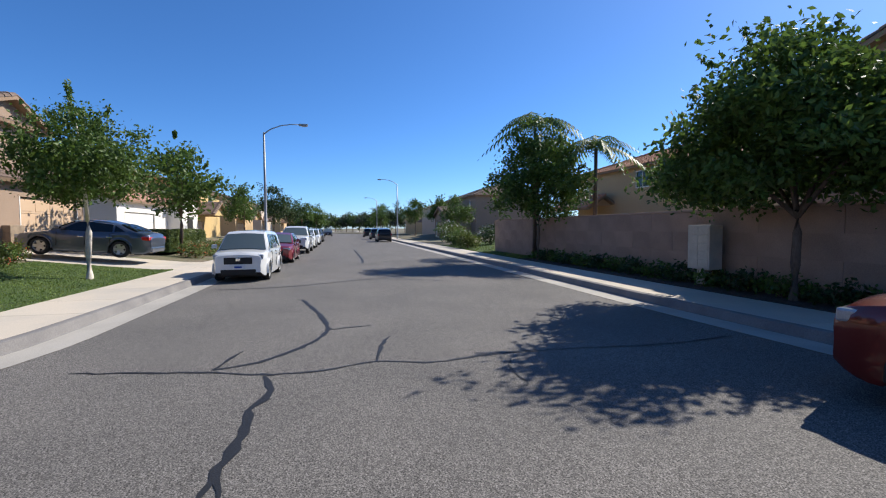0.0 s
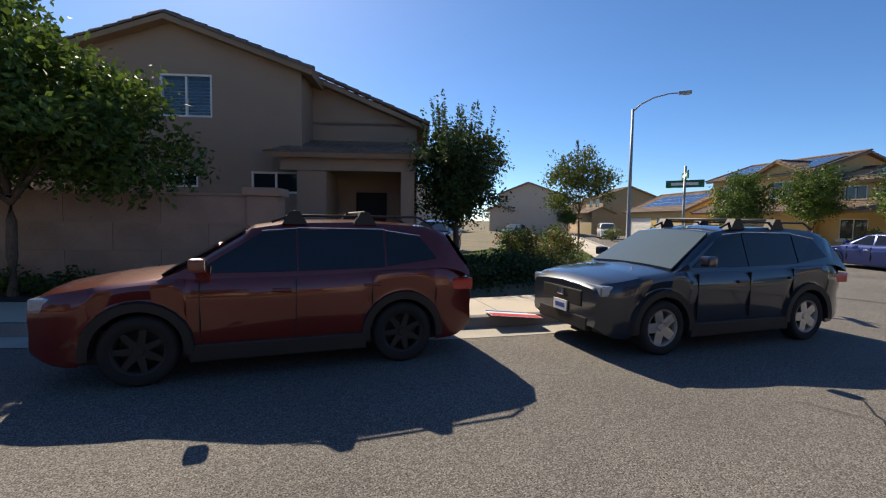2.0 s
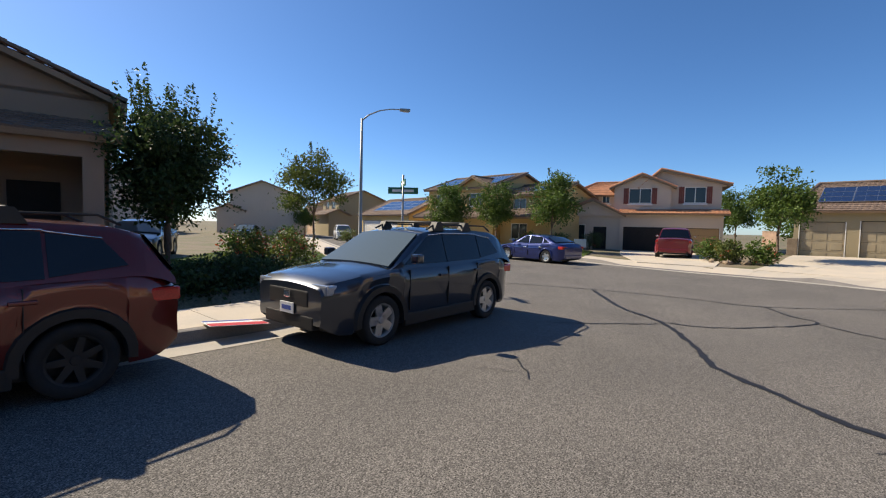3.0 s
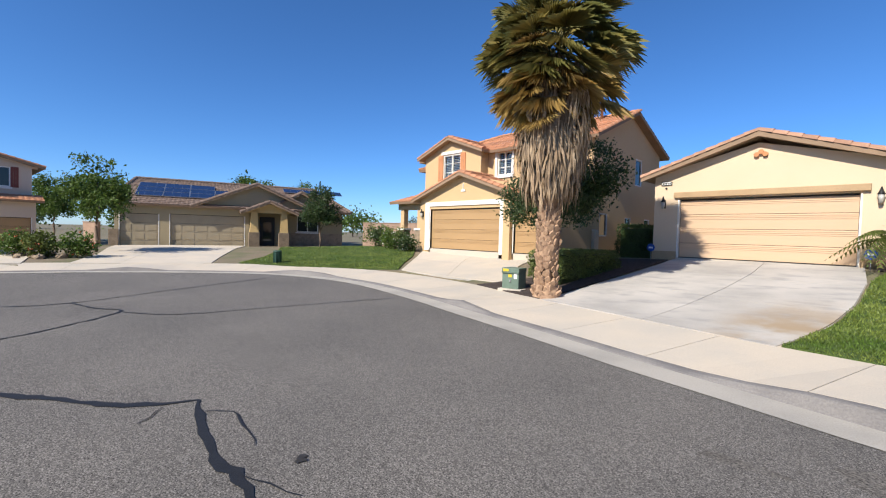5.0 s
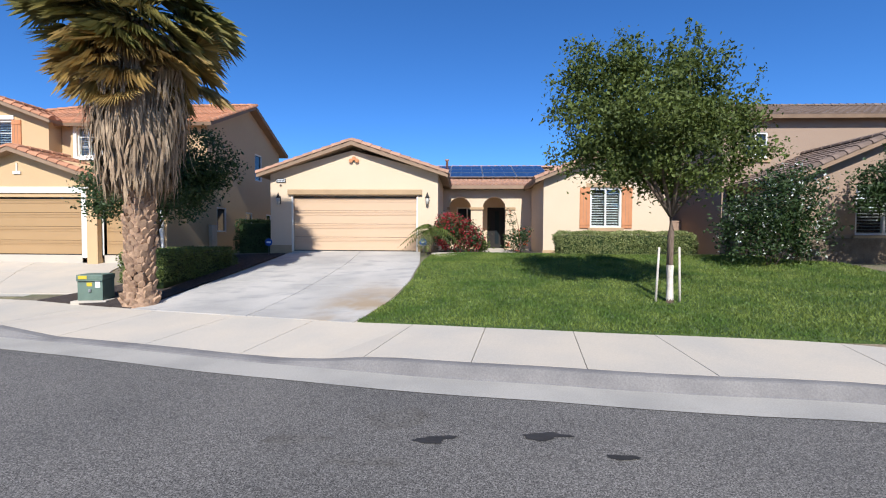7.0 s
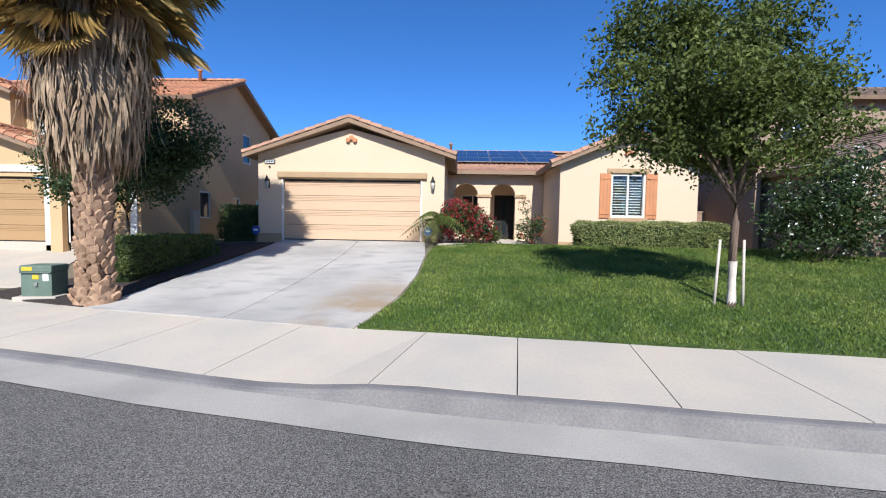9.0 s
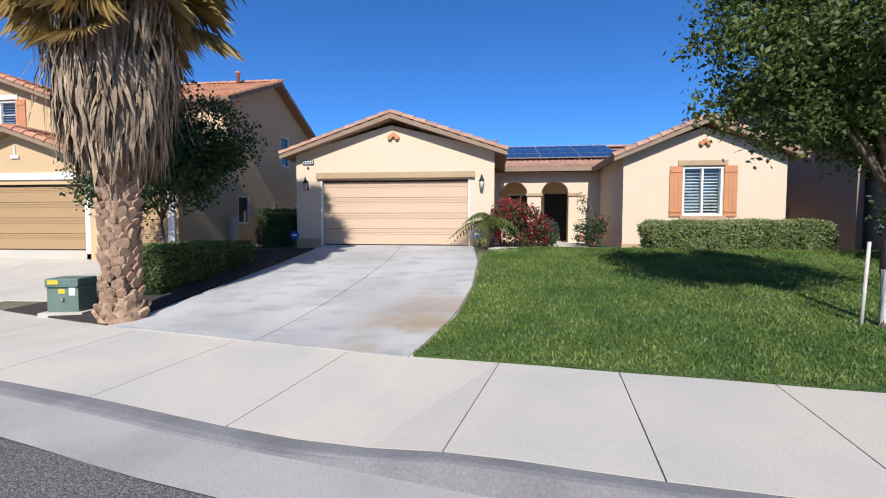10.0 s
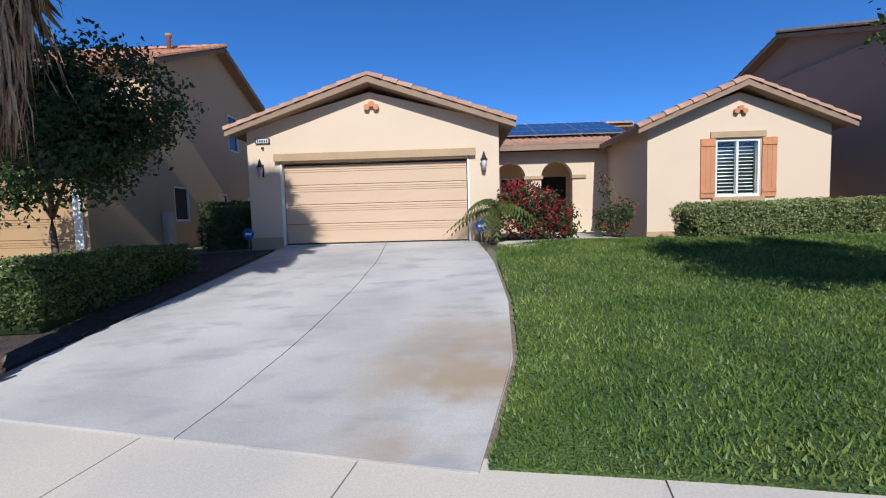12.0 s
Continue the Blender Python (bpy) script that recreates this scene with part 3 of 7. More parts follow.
lawn("lawn_1", [(2.28, 11.1), (2.72, 12.8), (2.9, 14.7), (2.91, 17.2), (3.1, 18.6), (5.2, 19.3)], [(14.6, 9.5), (15.0, 11.5), (15.3, 14), (15.5, 16), (15.5, 18.6), (15.5, 19.6)],
     "bright green mown front lawn sloping up", 170000, 0.065, 3, 0.014)
lawn("lawn_2", [(-17.91, 9.50), (-19.23, 11.13), (-21.98, 13.01), (-27.48, 15.60)], [(-11.51, 13.97), (-12.75, 15.23), (-14.33, 17.06), (-16.67, 19.10)], "green mown lawn between two driveways", 26000, 0.06, 4, 0.022)
lawn("lawn_3", [lane(-3.5, 12.9), lane(-3, 17.5)], [lane(11.8, 12.9), lane(11.8, 17.5)], "green front lawn with a small planted tree", 26000, 0.05, 5, 0.018)
lawn("lawn_4", [(-4.18, -7.27), (-8.99, -10.68), (-13.34, -16.44)], [(-1.57, -10.41), (-4.20, -14.22), (-8.92, -18.62)], "sunlit green corner lawn", 16000, 0.06, 6, 0.022)
lawn("lawn_5", [lane(14, -2.45), lane(34, -2.45)], [lane(14, -3.6), lane(34, -8)], "green strip of lawn along the pavement", 9000, 0.06, 7, 0.025)
lawn("lawn_6", [(-22.84, -4.57), (-29.37, -12.84)], [(-29.57, -5.50), (-34.15, -11.39)], "green lawn in front of the two-storey house", 8000, 0.06, 8, 0.03)

for nm, pts, lab in [("bed_1", ([(-6.1, 13.1), (-5.2, 15.0), (-4.9, 19.8)], [(-3.05, 12.2), (-2.95, 14.3), (-2.68, 19.8)]), "dark mulch bed under the palm and hedge"),
                     ("bed_2", ([(2.9, 19.0), (2.9, 24.3)], [(7.2, 19.6), (7.2, 24.3)]), "bare brown planting bed by the entrance"),
                     ("bed_3", ([lane(-7, -2.45), lane(14, -2.45)], [lane(-7, -3.7), lane(14, -3.7)]), "shaded planting strip below the block wall")]:
    tagged(patch(nm, *pts, "mulch", nu=8, nv=10, dz=0.02, thick=0.04), lab, "planting bed", kind="structure")


# sealed cracks in the asphalt
def crack(points, width, seed):
    rng = random.Random(seed)
    z = 0.0045 + 0.0003 * seed
    line = smooth_line([Vector(p) for p in points], 0.12)
    line = [p + Vector((rng.uniform(-0.02, 0.02), rng.uniform(-0.02, 0.02))) for p in line]
    vs, fs = [], []
    for i, p in enumerate(line):
        t = (line[min(i + 1, len(line) - 1)] - line[max(i - 1, 0)]).normalized()
        w = width * (0.55 + 0.7 * rng.random()) * min(1, 0.35 + 0.2 * min(i, len(line) - 1 - i))
        vs += [(p.x - t.y * w, p.y + t.x * w, z), (p.x + t.y * w, p.y - t.x * w, z)]
    for i in range(len(line) - 1):
        fs.append((2 * i, 2 * i + 1, 2 * i + 3, 2 * i + 2))
    tagged(part("crack_seal", (vs, fs), "sealer"), "black tar crack seal on the asphalt", "crack seal", group="sealed cracks", kind="structure")


crack([(14.98, -1.19), (12.78, -0.85), (11.49, -0.51), (10.73, 0.10), (10.26, 0.86), (10.24, 1.40)], 0.05, 1)
crack([(11.49, -0.51), (11.44, -0.91), (11.36, -1.26)], 0.03, 2)
crack([(11.13, 2.82), (10.61, 2.09), (10.14, 1.41), (9.66, 0.87), (9.44, 0.25), (9.39, -0.36), (8.93, -1.00), (8.73, -1.93), (8.26, -3.01), (7.66, -4.24), (7.29, -5.61)], 0.026, 3)
crack([(9.67, 0.96), (9.15, 1.00), (8.70, 1.30), (8.32, 1.41), (7.86, 1.65), (7.41, 1.87)], 0.05, 4)
crack([(7.89, 1.62), (7.60, 1.73), (7.35, 1.76)], 0.04, 5)
crack([(10.24, 1.40), (10.60, 1.16), (10.93, 0.92)], 0.03, 6)
crack([(9.39, -0.36), (10.06, -0.78), (10.46, -1.14)], 0.035, 7)
crack([(18.19, 0.47), (17.57, -1.64), (17.77, -4.60), (15.61, -6.34)], 0.03, 8)
crack([(37.00, -12.34), (25.98, -7.92), (24.55, -6.97)], 0.06, 9)
crack([(8.49, -1.87), (8.15, -1.55), (7.64, -1.34), (7.77, -1.10)], 0.01, 10)
crack([(-9.50, -0.98), (-6.87, 0.24), (-5.58, 1.19), (-3.90, 1.81), (-2.86, 2.07), (-2.13, 2.66), (-1.55, 3.14), (-1.25, 3.72)], 0.05, 11)
crack([(-1.25, 3.72), (-0.68, 3.59), (0.12, 3.50), (0.40, 3.55), (1.00, 3.51)], 0.045, 12)
crack([(-5.58, 1.19), (-5.74, 2.19), (-7.38, 3.77), (-8.13, 3.43), (-9.19, 3.06)], 0.03, 13)
crack([(-7.38, 3.77), (-6.47, 4.66), (-6.29, 6.64), (-6.02, 9.66)], 0.02, 14)
crack([(-4.12, -0.72), (-4.66, 0.22), (-5.41, 1.21)], 0.025, 15)
crack([(-8.96, -4.39), (-9.50, -0.98), (-9.42, 1.37), (-9.19, 3.06), (-10.74, 5.63), (-12.52, 8.83)], 0.025, 16)
crack([(0.40, 3.55), (0.69, 3.68), (1.00, 3.80)], 0.013, 17)
crack([(-0.92, 3.66), (-0.74, 3.90), (-0.24, 3.85), (0.11, 3.81)], 0.012, 18)
crack([(-0.98, 3.14), (-1.06, 3.25), (-1.25, 3.41)], 0.014, 19)
crack([(-1.83, -0.28), (-1.28, 0.12), (-1.03, 0.26)], 0.012, 20)
crack([(-0.94, -0.62), (-1.11, -0.27), (-1.17, 0.13)], 0.008, 21)


def blot(x, y, rx, ry, seed, mat="stain"):
    rng = random.Random(seed)
    ph = [rng.uniform(0, 6.28) for _ in range(3)]
    z = (0.0065 if mat == "stain" else 0.0022) + 0.0006 * (seed % 20)
    vs = [(x, y, z)]
    for k in range(28):
        a = 6.2832 * k / 28
        r = 1 + 0.2 * math.sin(2 * a + ph[0]) + 0.14 * math.sin(3 * a + ph[1]) + 0.1 * math.sin(7 * a + ph[2])
        vs.append((x + rx * r * math.cos(a), y + ry * r * math.sin(a), z))
    tagged(part("oil_stain", (vs, [(0, 1 + k, 1 + (k + 1) % 28) for k in range(28)]), mat), "dark oil stain on the asphalt", "stain", group="oil stains", kind="structure")


for k, (x, y, rx, ry) in enumerate([(4.00, 6.69, 0.16, 0.06), (4.14, 6.75, 0.09, 0.04), (5.01, 6.82, 0.17, 0.08), (5.20, 6.84, 0.09, 0.03), (5.61, 6.47, 0.11, 0.05), (0.49, 4.02, 0.04, 0.04), (0.54, 3.99, 0.04, 0.04)]):
    blot(x, y, rx, ry, k)

for k, (x, y, rx, ry) in enumerate([(3.68, 7.15, 0.28, 0.2), (3.60, 6.30, 0.3, 0.08), (2.79, 6.65, 0.3, 0.08), (3.63, 7.14, 0.3, 0.2)]):
    blot(x, y, rx, ry, 20 + k, "smear")


# ---------------------------------------------------------------- house parts (x to the right, y inwards, z up from the floor)
def wall(home, mat, p0, p1, z0, z1, holes=(), thick=0.2, gable=None, name="wall", label=""):
    """A wall from p0 to p1, seen from its right-hand side, with holes (x0, x1, z0, z1) right through it. gable: (x, z) of its peak."""
    p0, p1 = Vector((*p0, 0)), Vector((*p1, 0))
    w = (p1 - p0).length
    xs = sorted({0.0, w, *[h[0] for h in holes], *[h[1] for h in holes]})
    zs = sorted({z0, z1, *[h[2] for h in holes], *[h[3] for h in holes]})
    bm = bmesh.new()
    for a, b in zip(xs, xs[1:]):
        for e, d in zip(zs, zs[1:]):
            if not any(k[0] - 1e-4 <= a and b <= k[1] + 1e-4 and k[2] - 1e-4 <= e and d <= k[3] + 1e-4 for k in holes):
                box(bm, a, b, 0, thick, e, d)
    if gable:
        prism(bm, [(x, z1) for x in xs] + [gable], 0, thick)
    bmesh.ops.remove_doubles(bm, verts=bm.verts, dist=1e-4)
    a = math.atan2(p1.y - p0.y, p1.x - p0.x)
    bmesh.ops.transform(bm, matrix=pose(p0.x, p0.y, 0, 0, 0, math.degrees(a)), verts=bm.verts)
    return part(name, bm, mat, home, label)


def slope(home, low0, low1, top1, top0, mat, wavy=True, soffit="fascia", row=0.34):
    """One roof plane of stepped tile rows on a board, from its eave (low0 to low1) up to its ridge."""
    A, B, C, D = (Vector(p) for p in (low0, low1, top1, top0))
    up = ((D - A) + (C - B)).normalized()
    nrm = (B - A).cross(D - A).normalized()
    if nrm.z < 0:
        nrm = -nrm
    n = max(1, int((D - A).length / row)) if (D - A).length > 0.1 else max(1, int((C - B).length / row))
    width = max((B - A).length, (C - D).length)
    k = max(2, int(width / (0.075 if wavy else 0.33)))
    vs, fs = [], []
    for r in range(n):
        l0, l1 = A.lerp(D, r / n), B.lerp(C, r / n)
        h0, h1 = A.lerp(D, (r + 1.12) / n), B.lerp(C, (r + 1.12) / n)
        o = len(vs)
        for i in range(k + 1):
            t = i / k
            s = (0.028 * abs(math.sin(math.pi * t * width / 0.3)) if wavy else (0.012 if i % 2 else 0.0))
            lo, hi = l0.lerp(l1, t), h0.lerp(h1, t)
            vs += [lo + nrm * 0.02, lo + nrm * (0.055 + s), hi + nrm * (0.025 + s)]
        for i in range(k):
            q = o + 3 * i
            fs += [(q, q + 3, q + 4, q + 1), (q + 1, q + 4, q + 5, q + 2)]
    tiles = part("roof_tiles", ([tuple(v) for v in vs], fs), mat, home, kind="stuff")
    bm = bmesh.new()
    lo = [bm.verts.new(p - nrm * 0.12) for p in (A, B, C, D)]
    hi = [bm.verts.new(p + nrm * 0.02) for p in (A, B, C, D)]
    bm.faces.new(lo[::-1])
    bm.faces.new(hi)
    for i in range(4):
        j = (i + 1) % 4
        bm.faces.new((lo[i], lo[j], hi[j], hi[i]))
    bmesh.ops.remove_doubles(bm, verts=bm.verts, dist=1e-4)
    bmesh.ops.recalc_face_normals(bm, faces=bm.faces)
    part("roof_board", bm, soffit, home)
    return tiles


cap_cache = {}


def cap_tiles(home, p, q, mat, size=0.13, length=0.42):
    """A row of half-round cap tiles along a rake or ridge."""
    p, q = Vector(p), Vector(q)
    d = q - p
    n = max(1, int(d.length / (length * 0.93)))
    key = (mat, size)
    if key not in cap_cache:
        vs, fs = [], []
        for e, (y, r) in enumerate(((0, size * 1.08), (length, size * 0.88))):
            for k in range(7):
                a = math.pi * k / 6
                vs.append((r * math.cos(a), y, r * math.sin(a) * 0.85))
        for k in range(6):
            fs.append((k, k + 1, k + 8, k + 7))
        fs += [(0, 6, 5, 4, 3, 2, 1)]
        me = bpy.data.meshes.new("cap_tile")
        me.from_pydata(vs, [], fs)
        me.materials.append(M[mat])
        cap_cache[key] = me
    rot = d.to_track_quat("Y", "Z").to_matrix().to_4x4()
    for i in range(n):
        ob = new("cap_tile", cap_cache[key])
        ob.parent = home
        ob.matrix_local = Matrix.Translation(p + d * (i / n)) @ rot


def gable_roof(home, x0, x1, y0, y1, ze, zr, xr, mat, over=0.4, wavy=True, front=0.35, soffit="fascia", back=True):
    """A gable roof whose peak faces the front: eaves at x0 and x1, ridge at xr."""
    k0, k1 = (zr - ze) / (xr - x0), (zr - ze) / (x1 - xr)
    a, b = x0 - over, x1 + over
    za, zb = ze - over * k0, ze - over * k1
    slope(home, (a, y1, za), (a, y0 - front, za), (xr, y0 - front, zr), (xr, y1, zr), mat, wavy, soffit)
    slope(home, (b, y0 - front, zb), (b, y1, zb), (xr, y1, zr), (xr, y0 - front, zr), mat, wavy, soffit)
    for s, x, z in ((1, a, za), (1, b, zb)):
        cap_tiles(home, (x, y0 - front + 0.1, z + 0.0), (xr, y0 - front + 0.1, zr + 0.02), mat, 0.165)
        bm = bmesh.new()
        prism(bm, [(x, z - 0.15), (x, z + 0.0), (xr, zr + 0.0), (xr, zr - 0.15)], y0 - front - 0.03, y0 - front)
        part("rake_board", bm, soffit, home)
    if wavy:
        cap_tiles(home, (xr, y0 - front + 0.3, zr + 0.05), (xr, y1, zr + 0.05), mat)


def side_roof(home, x0, x1, y0, y1, ze, zr, mat, over=0.4, wavy=True, soffit="fascia", hip0=0.0, hip1=0.0):
    """A roof whose ridge runs along x, with its eave to the front; hip0 and hip1 slope its ends."""
    ym = (y0 + y1) / 2
    k = (zr - ze) / (ym - y0)
    slope(home, (x0 - over, y0 - over, ze - over * k), (x1 + over, y0 - over, ze - over * k), (x1 + over - hip1, ym, zr), (x0 - over + hip0, ym, zr), mat, wavy, soffit)
    slope(home, (x1 + over, y1 + over, ze - over * k), (x0 - over, y1 + over, ze - over * k), (x0 - over + hip0, ym, zr), (x1 + over - hip1, ym, zr), mat, False, soffit)
    if hip0:
        slope(home, (x0 - over, y1 + over, ze - over * k), (x0 - over, y0 - over, ze - over * k), (x0 - over + hip0, ym, zr), (x0 - over + hip0, ym + 0.01, zr), mat, False, soffit)
    if hip1:
        slope(home, (x1 + over, y0 - over, ze - over * k), (x1 + over, y1 + over, ze - over * k), (x1 + over - hip1, ym + 0.01, zr), (x1 + over - hip1, ym, zr), mat, False, soffit)
    if wavy:
        cap_tiles(home, (x0 - over + hip0, ym, zr + 0.05), (x1 + over - hip1, ym, zr + 0.05), mat)
        for hx, x, s in ((hip0, x0 - over, 1), (hip1, x1 + over, -1)):
            if not hx:
                cap_tiles(home, (x, y0 - over, ze - over * k + 0.06), (x, ym, zr + 0.06), mat)
            else:
                cap_tiles(home, (x, y0 - over, ze - over * k + 0.06), (x + s * hx, ym, zr + 0.06), mat)


def window(home, x0, x1, z0, z1, y, bars=1, blinds=True, shutters=None, head=None, sill=True, yaw=0, frame="trim_white", rails=0, at=None):
    """A window set into its opening. at: (x, y) of the opening's start where the wall is turned by yaw."""
    m = pose(at[0], at[1], 0, 0, 0, yaw) if at else None
    w = boxed("window", frame, home, (x0, x0 + 0.06, y + 0.02, y + 0.14, z0, z1), (x1 - 0.06, x1, y + 0.02, y + 0.14, z0, z1), (x0 + 0.06, x1 - 0.06, y + 0.02, y + 0.14, z0, z0 + 0.06),
              (x0 + 0.06, x1 - 0.06, y + 0.02, y + 0.14, z1 - 0.06, z1), m=m)
    for b in range(bars):
        xm = x0 + (x1 - x0) * (b + 1) / (bars + 1)
        boxed("mullion", frame, w, (xm - 0.03, xm + 0.03, y + 0.03, y + 0.12, z0 + 0.06, z1 - 0.06), m=m)
    for r in range(rails):
        zm = z0 + (z1 - z0) * (r + 1) / (rails + 1)
        boxed("glazing_bar", frame, w, (x0 + 0.06, x1 - 0.06, y + 0.05, y + 0.09, zm - 0.012, zm + 0.012), m=m)
    boxed("pane", "pane" if not blinds else "clear", w, (x0 + 0.05, x1 - 0.05, y + 0.075, y + 0.083, z0 + 0.05, z1 - 0.05), m=m)
    w.children[-1].visible_shadow = False
    # sheet for the room behind: its unlit darkness is put into the colour
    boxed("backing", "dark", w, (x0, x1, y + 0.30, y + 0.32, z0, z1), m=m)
    if blinds:
        n = int((z1 - z0 - 0.1) / 0.1)
        for b in range(n):
            z = z0 + 0.06 + b * 0.1
            bm = bmesh.new()
            vs = [bm.verts.new(c) for c in ((x0 + 0.07, y + 0.16, z), (x1 - 0.07, y + 0.16, z), (x1 - 0.07, y + 0.22, z + 0.035), (x0 + 0.07, y + 0.22, z + 0.035))]
            bm.faces.new(vs)
            bmesh.ops.solidify(bm, geom=bm.faces, thickness=0.006)
            if m is not None:
                bmesh.ops.transform(bm, matrix=m, verts=bm.verts)
            part("slat", bm, "blind", w)
    if sill:
        boxed("window_sill", sill if isinstance(sill, str) else "trim_tan", home, (x0 - 0.1, x1 + 0.1, y - 0.07, y + 0.03, z0 - 0.16, z0 - 0.02), bevel=0.01, m=m)
    if head:
        boxed("window_head", head, home, (x0 - 0.16, x1 + 0.12, y - 0.05, y + 0.02, z1 + 0.03, z1 + 0.2), bevel=0.01, m=m)
    if shutters:
        for a, b in ((x0 - 0.42, x0 - 0.02), (x1 + 0.02, x1 + 0.42)):
            s = boxed("shutter", shutters, home, (a, b, y - 0.045, y - 0.005, z0 - 0.04, z1 + 0.02), bevel=0.008, m=m)
            for c in (0.06, 0.88):
                boxed("batten", shutters, s, (a + 0.01, b - 0.01, y - 0.066, y - 0.045, z0 + (z1 - z0) * c, z0 + (z1 - z0) * c + 0.09), m=m)
            for g in (1, 2):
                xg = a + (b - a) * g / 3
                boxed("groove", "fascia", s, (xg - 0.006, xg + 0.006, y - 0.048, y - 0.044, z0, z1), m=m)
    return w


def garage_door(home, x0, x1, z0, z1, y, mat, rows=4, panels=0, ribs=3):
    """A sectional door in its opening, of sections with pressed grooves."""
    d = boxed("garage_door", "black", home, (x0, x1, y + 0.14, y + 0.16, z0, z1))
    for r in range(rows):
        a, b = z0 + 0.03 + (z1 - z0 - 0.06) * r / rows, z0 + 0.03 + (z1 - z0 - 0.06) * (r + 1) / rows
        s = boxed("section", mat, d, (x0 + 0.02, x1 - 0.02, y + 0.10, y + 0.139, a + 0.006, b - 0.006), bevel=0.006)
        if panels:
            w = (x1 - x0) / panels
            for k in range(panels):
                boxed("panel", mat, s, (x0 + k * w + 0.1, x0 + (k + 1) * w - 0.1, y + 0.085, y + 0.101, a + 0.1, b - 0.1), bevel=0.008)
        else:
            for k in range(ribs):
                zz = b - 0.05 - k * 0.055
                boxed("rib", mat, s, (x0 + 0.03, x1 - 0.03, y + 0.088, y + 0.101, zz - 0.017, zz + 0.017), bevel=0.006)
    boxed("jamb", "trim_white", d, (x0 - 0.05, x0, y - 0.015, y + 0.12, z0, z1))
    boxed("jamb", "trim_white", d, (x1, x1 + 0.05, y - 0.015, y + 0.12, z0, z1))
    boxed("seal", "black", d, (x0, x1, y + 0.09, y + 0.135, z0, z0 + 0.028))
    return d


def wall_lamp(home, x, y, z):
    l = boxed("wall_lamp", "black", home, (x - 0.06, x + 0.06, y - 0.03, y, z - 0.18, z + 0.14), bevel=0.01)
    bm = bmesh.new()
    tube(bm, [(x, y - 0.12, z - 0.2), (x, y - 0.12, z + 0.06)], [0.05, 0.08], 6)
    part("lantern", bm, "lamp_glass", l)
    bm = bmesh.new()
    tube(bm, [(x, y - 0.12, z + 0.06), (x, y - 0.12, z + 0.12), (x, y - 0.12, z + 0.27)], [0.1, 0.06, 0.012], 6)
    part("hood", bm, "black", l)
    bm = bmesh.new()
    tube(bm, [(x, y - 0.02, z + 0.06), (x, y - 0.08, z + 0.14), (x, y - 0.12, z + 0.12)], [0.015, 0.015, 0.015], 6)
    part("arm", bm, "black", l)


def solar(home, x0, y0, z0, dx, slope_y, slope_z, cols, rows, skip=()):
    """A field of solar panels, each one metre by 1.65, flat above a roof plane."""
    k = math.atan2(slope_z, slope_y)
    for r in range(rows):
        for c in range(cols):
            if (c, r) in skip:
                continue
            m = pose(x0 + c * dx, y0 + r * 1.02 * math.cos(k), z0 + r * 1.02 * math.sin(k), math.degrees(k))
            p = boxed("solar_panel", "alu", home, (0.01, dx - 0.01, 0.01, 1.0, 0.10, 0.135), m=m)
            boxed("cell_face", "solar", p, (0.035, dx - 0.035, 0.035, 0.975, 0.136, 0.140), m=m)
            boxed("bracket", "black", p, (dx * 0.3, dx * 0.34, 0.2, 0.8, -0.02, 0.10), m=m)
            for g in range(1, 3):
                boxed("busbar", "alu", p, (dx * g / 3 - 0.004, dx * g / 3 + 0.004, 0.035, 0.975, 0.1401, 0.1412), m=m)


def vent_pipe(home, x, y, z, h=0.5, mat="tile"):
    bm = bmesh.new()
    tube(bm, [(x, y, z), (x, y, z + h), (x, y, z + h + 0.02), (x, y, z + h + 0.1)], [0.07, 0.07, 0.11, 0.11], 10)
    part("vent_pipe", bm, mat, home)


def arch_wall(home, mat, x0, x1, z0, z1, y, arches, thick=0.3):
    """A wall with round-headed openings (x0, x1, springing height)."""
    bm = bmesh.new()
    edge, last = [], x0
    for a, b, s in sorted(arches):
        edge.append((last, a, None))
        c, r, n = (a + b) / 2, (b - a) / 2, 14
        ring = [(c - r * math.cos(math.pi * k / n), s + r * math.sin(math.pi * k / n)) for k in range(n + 1)]
        edge += [(p[0], q[0], (p[1], q[1])) for p, q in zip(ring, ring[1:])]
        last = b
    edge.append((last, x1, None))
    for a, b, low in edge:
        la, lb = low or (z0, z0)
        vs = [bm.verts.new(p) for p in ((a, y, la), (b, y, lb), (b, y, z1), (a, y, z1), (a, y + thick, la), (b, y + thick, lb), (b, y + thick, z1), (a, y + thick, z1))]
        for f in ((0, 1, 2, 3), (5, 4, 7, 6), (4, 5, 1, 0), (3, 2, 6, 7)) + (((4, 0, 3, 7), (1, 5, 6, 2)) if not low else ()):
            bm.faces.new([vs[k] for k in f])
    bmesh.ops.remove_doubles(bm, verts=bm.verts, dist=1e-4)
    bmesh.ops.recalc_face_normals(bm, faces=bm.faces)
    return part("arch_wall", bm, mat, home)


def words(home, text, size, x, y, z, mat, rx=90, rz=0):
    cu = bpy.data.curves.new("lettering", "FONT")
    cu.body, cu.size, cu.extrude, cu.align_x, cu.align_y = text, size, 0.004, "CENTER", "CENTER"
    tmp = bpy.data.objects.new("lettering_tmp", cu)
    me = bpy.data.meshes.new_from_object(tmp)
    bpy.data.objects.remove(tmp)
    me.materials.clear()
    me.materials.append(M[mat])
    ob = new("lettering", me)
    ob.parent = home
    ob.matrix_local = pose(x, y, z, rx, 0, rz)
    return ob


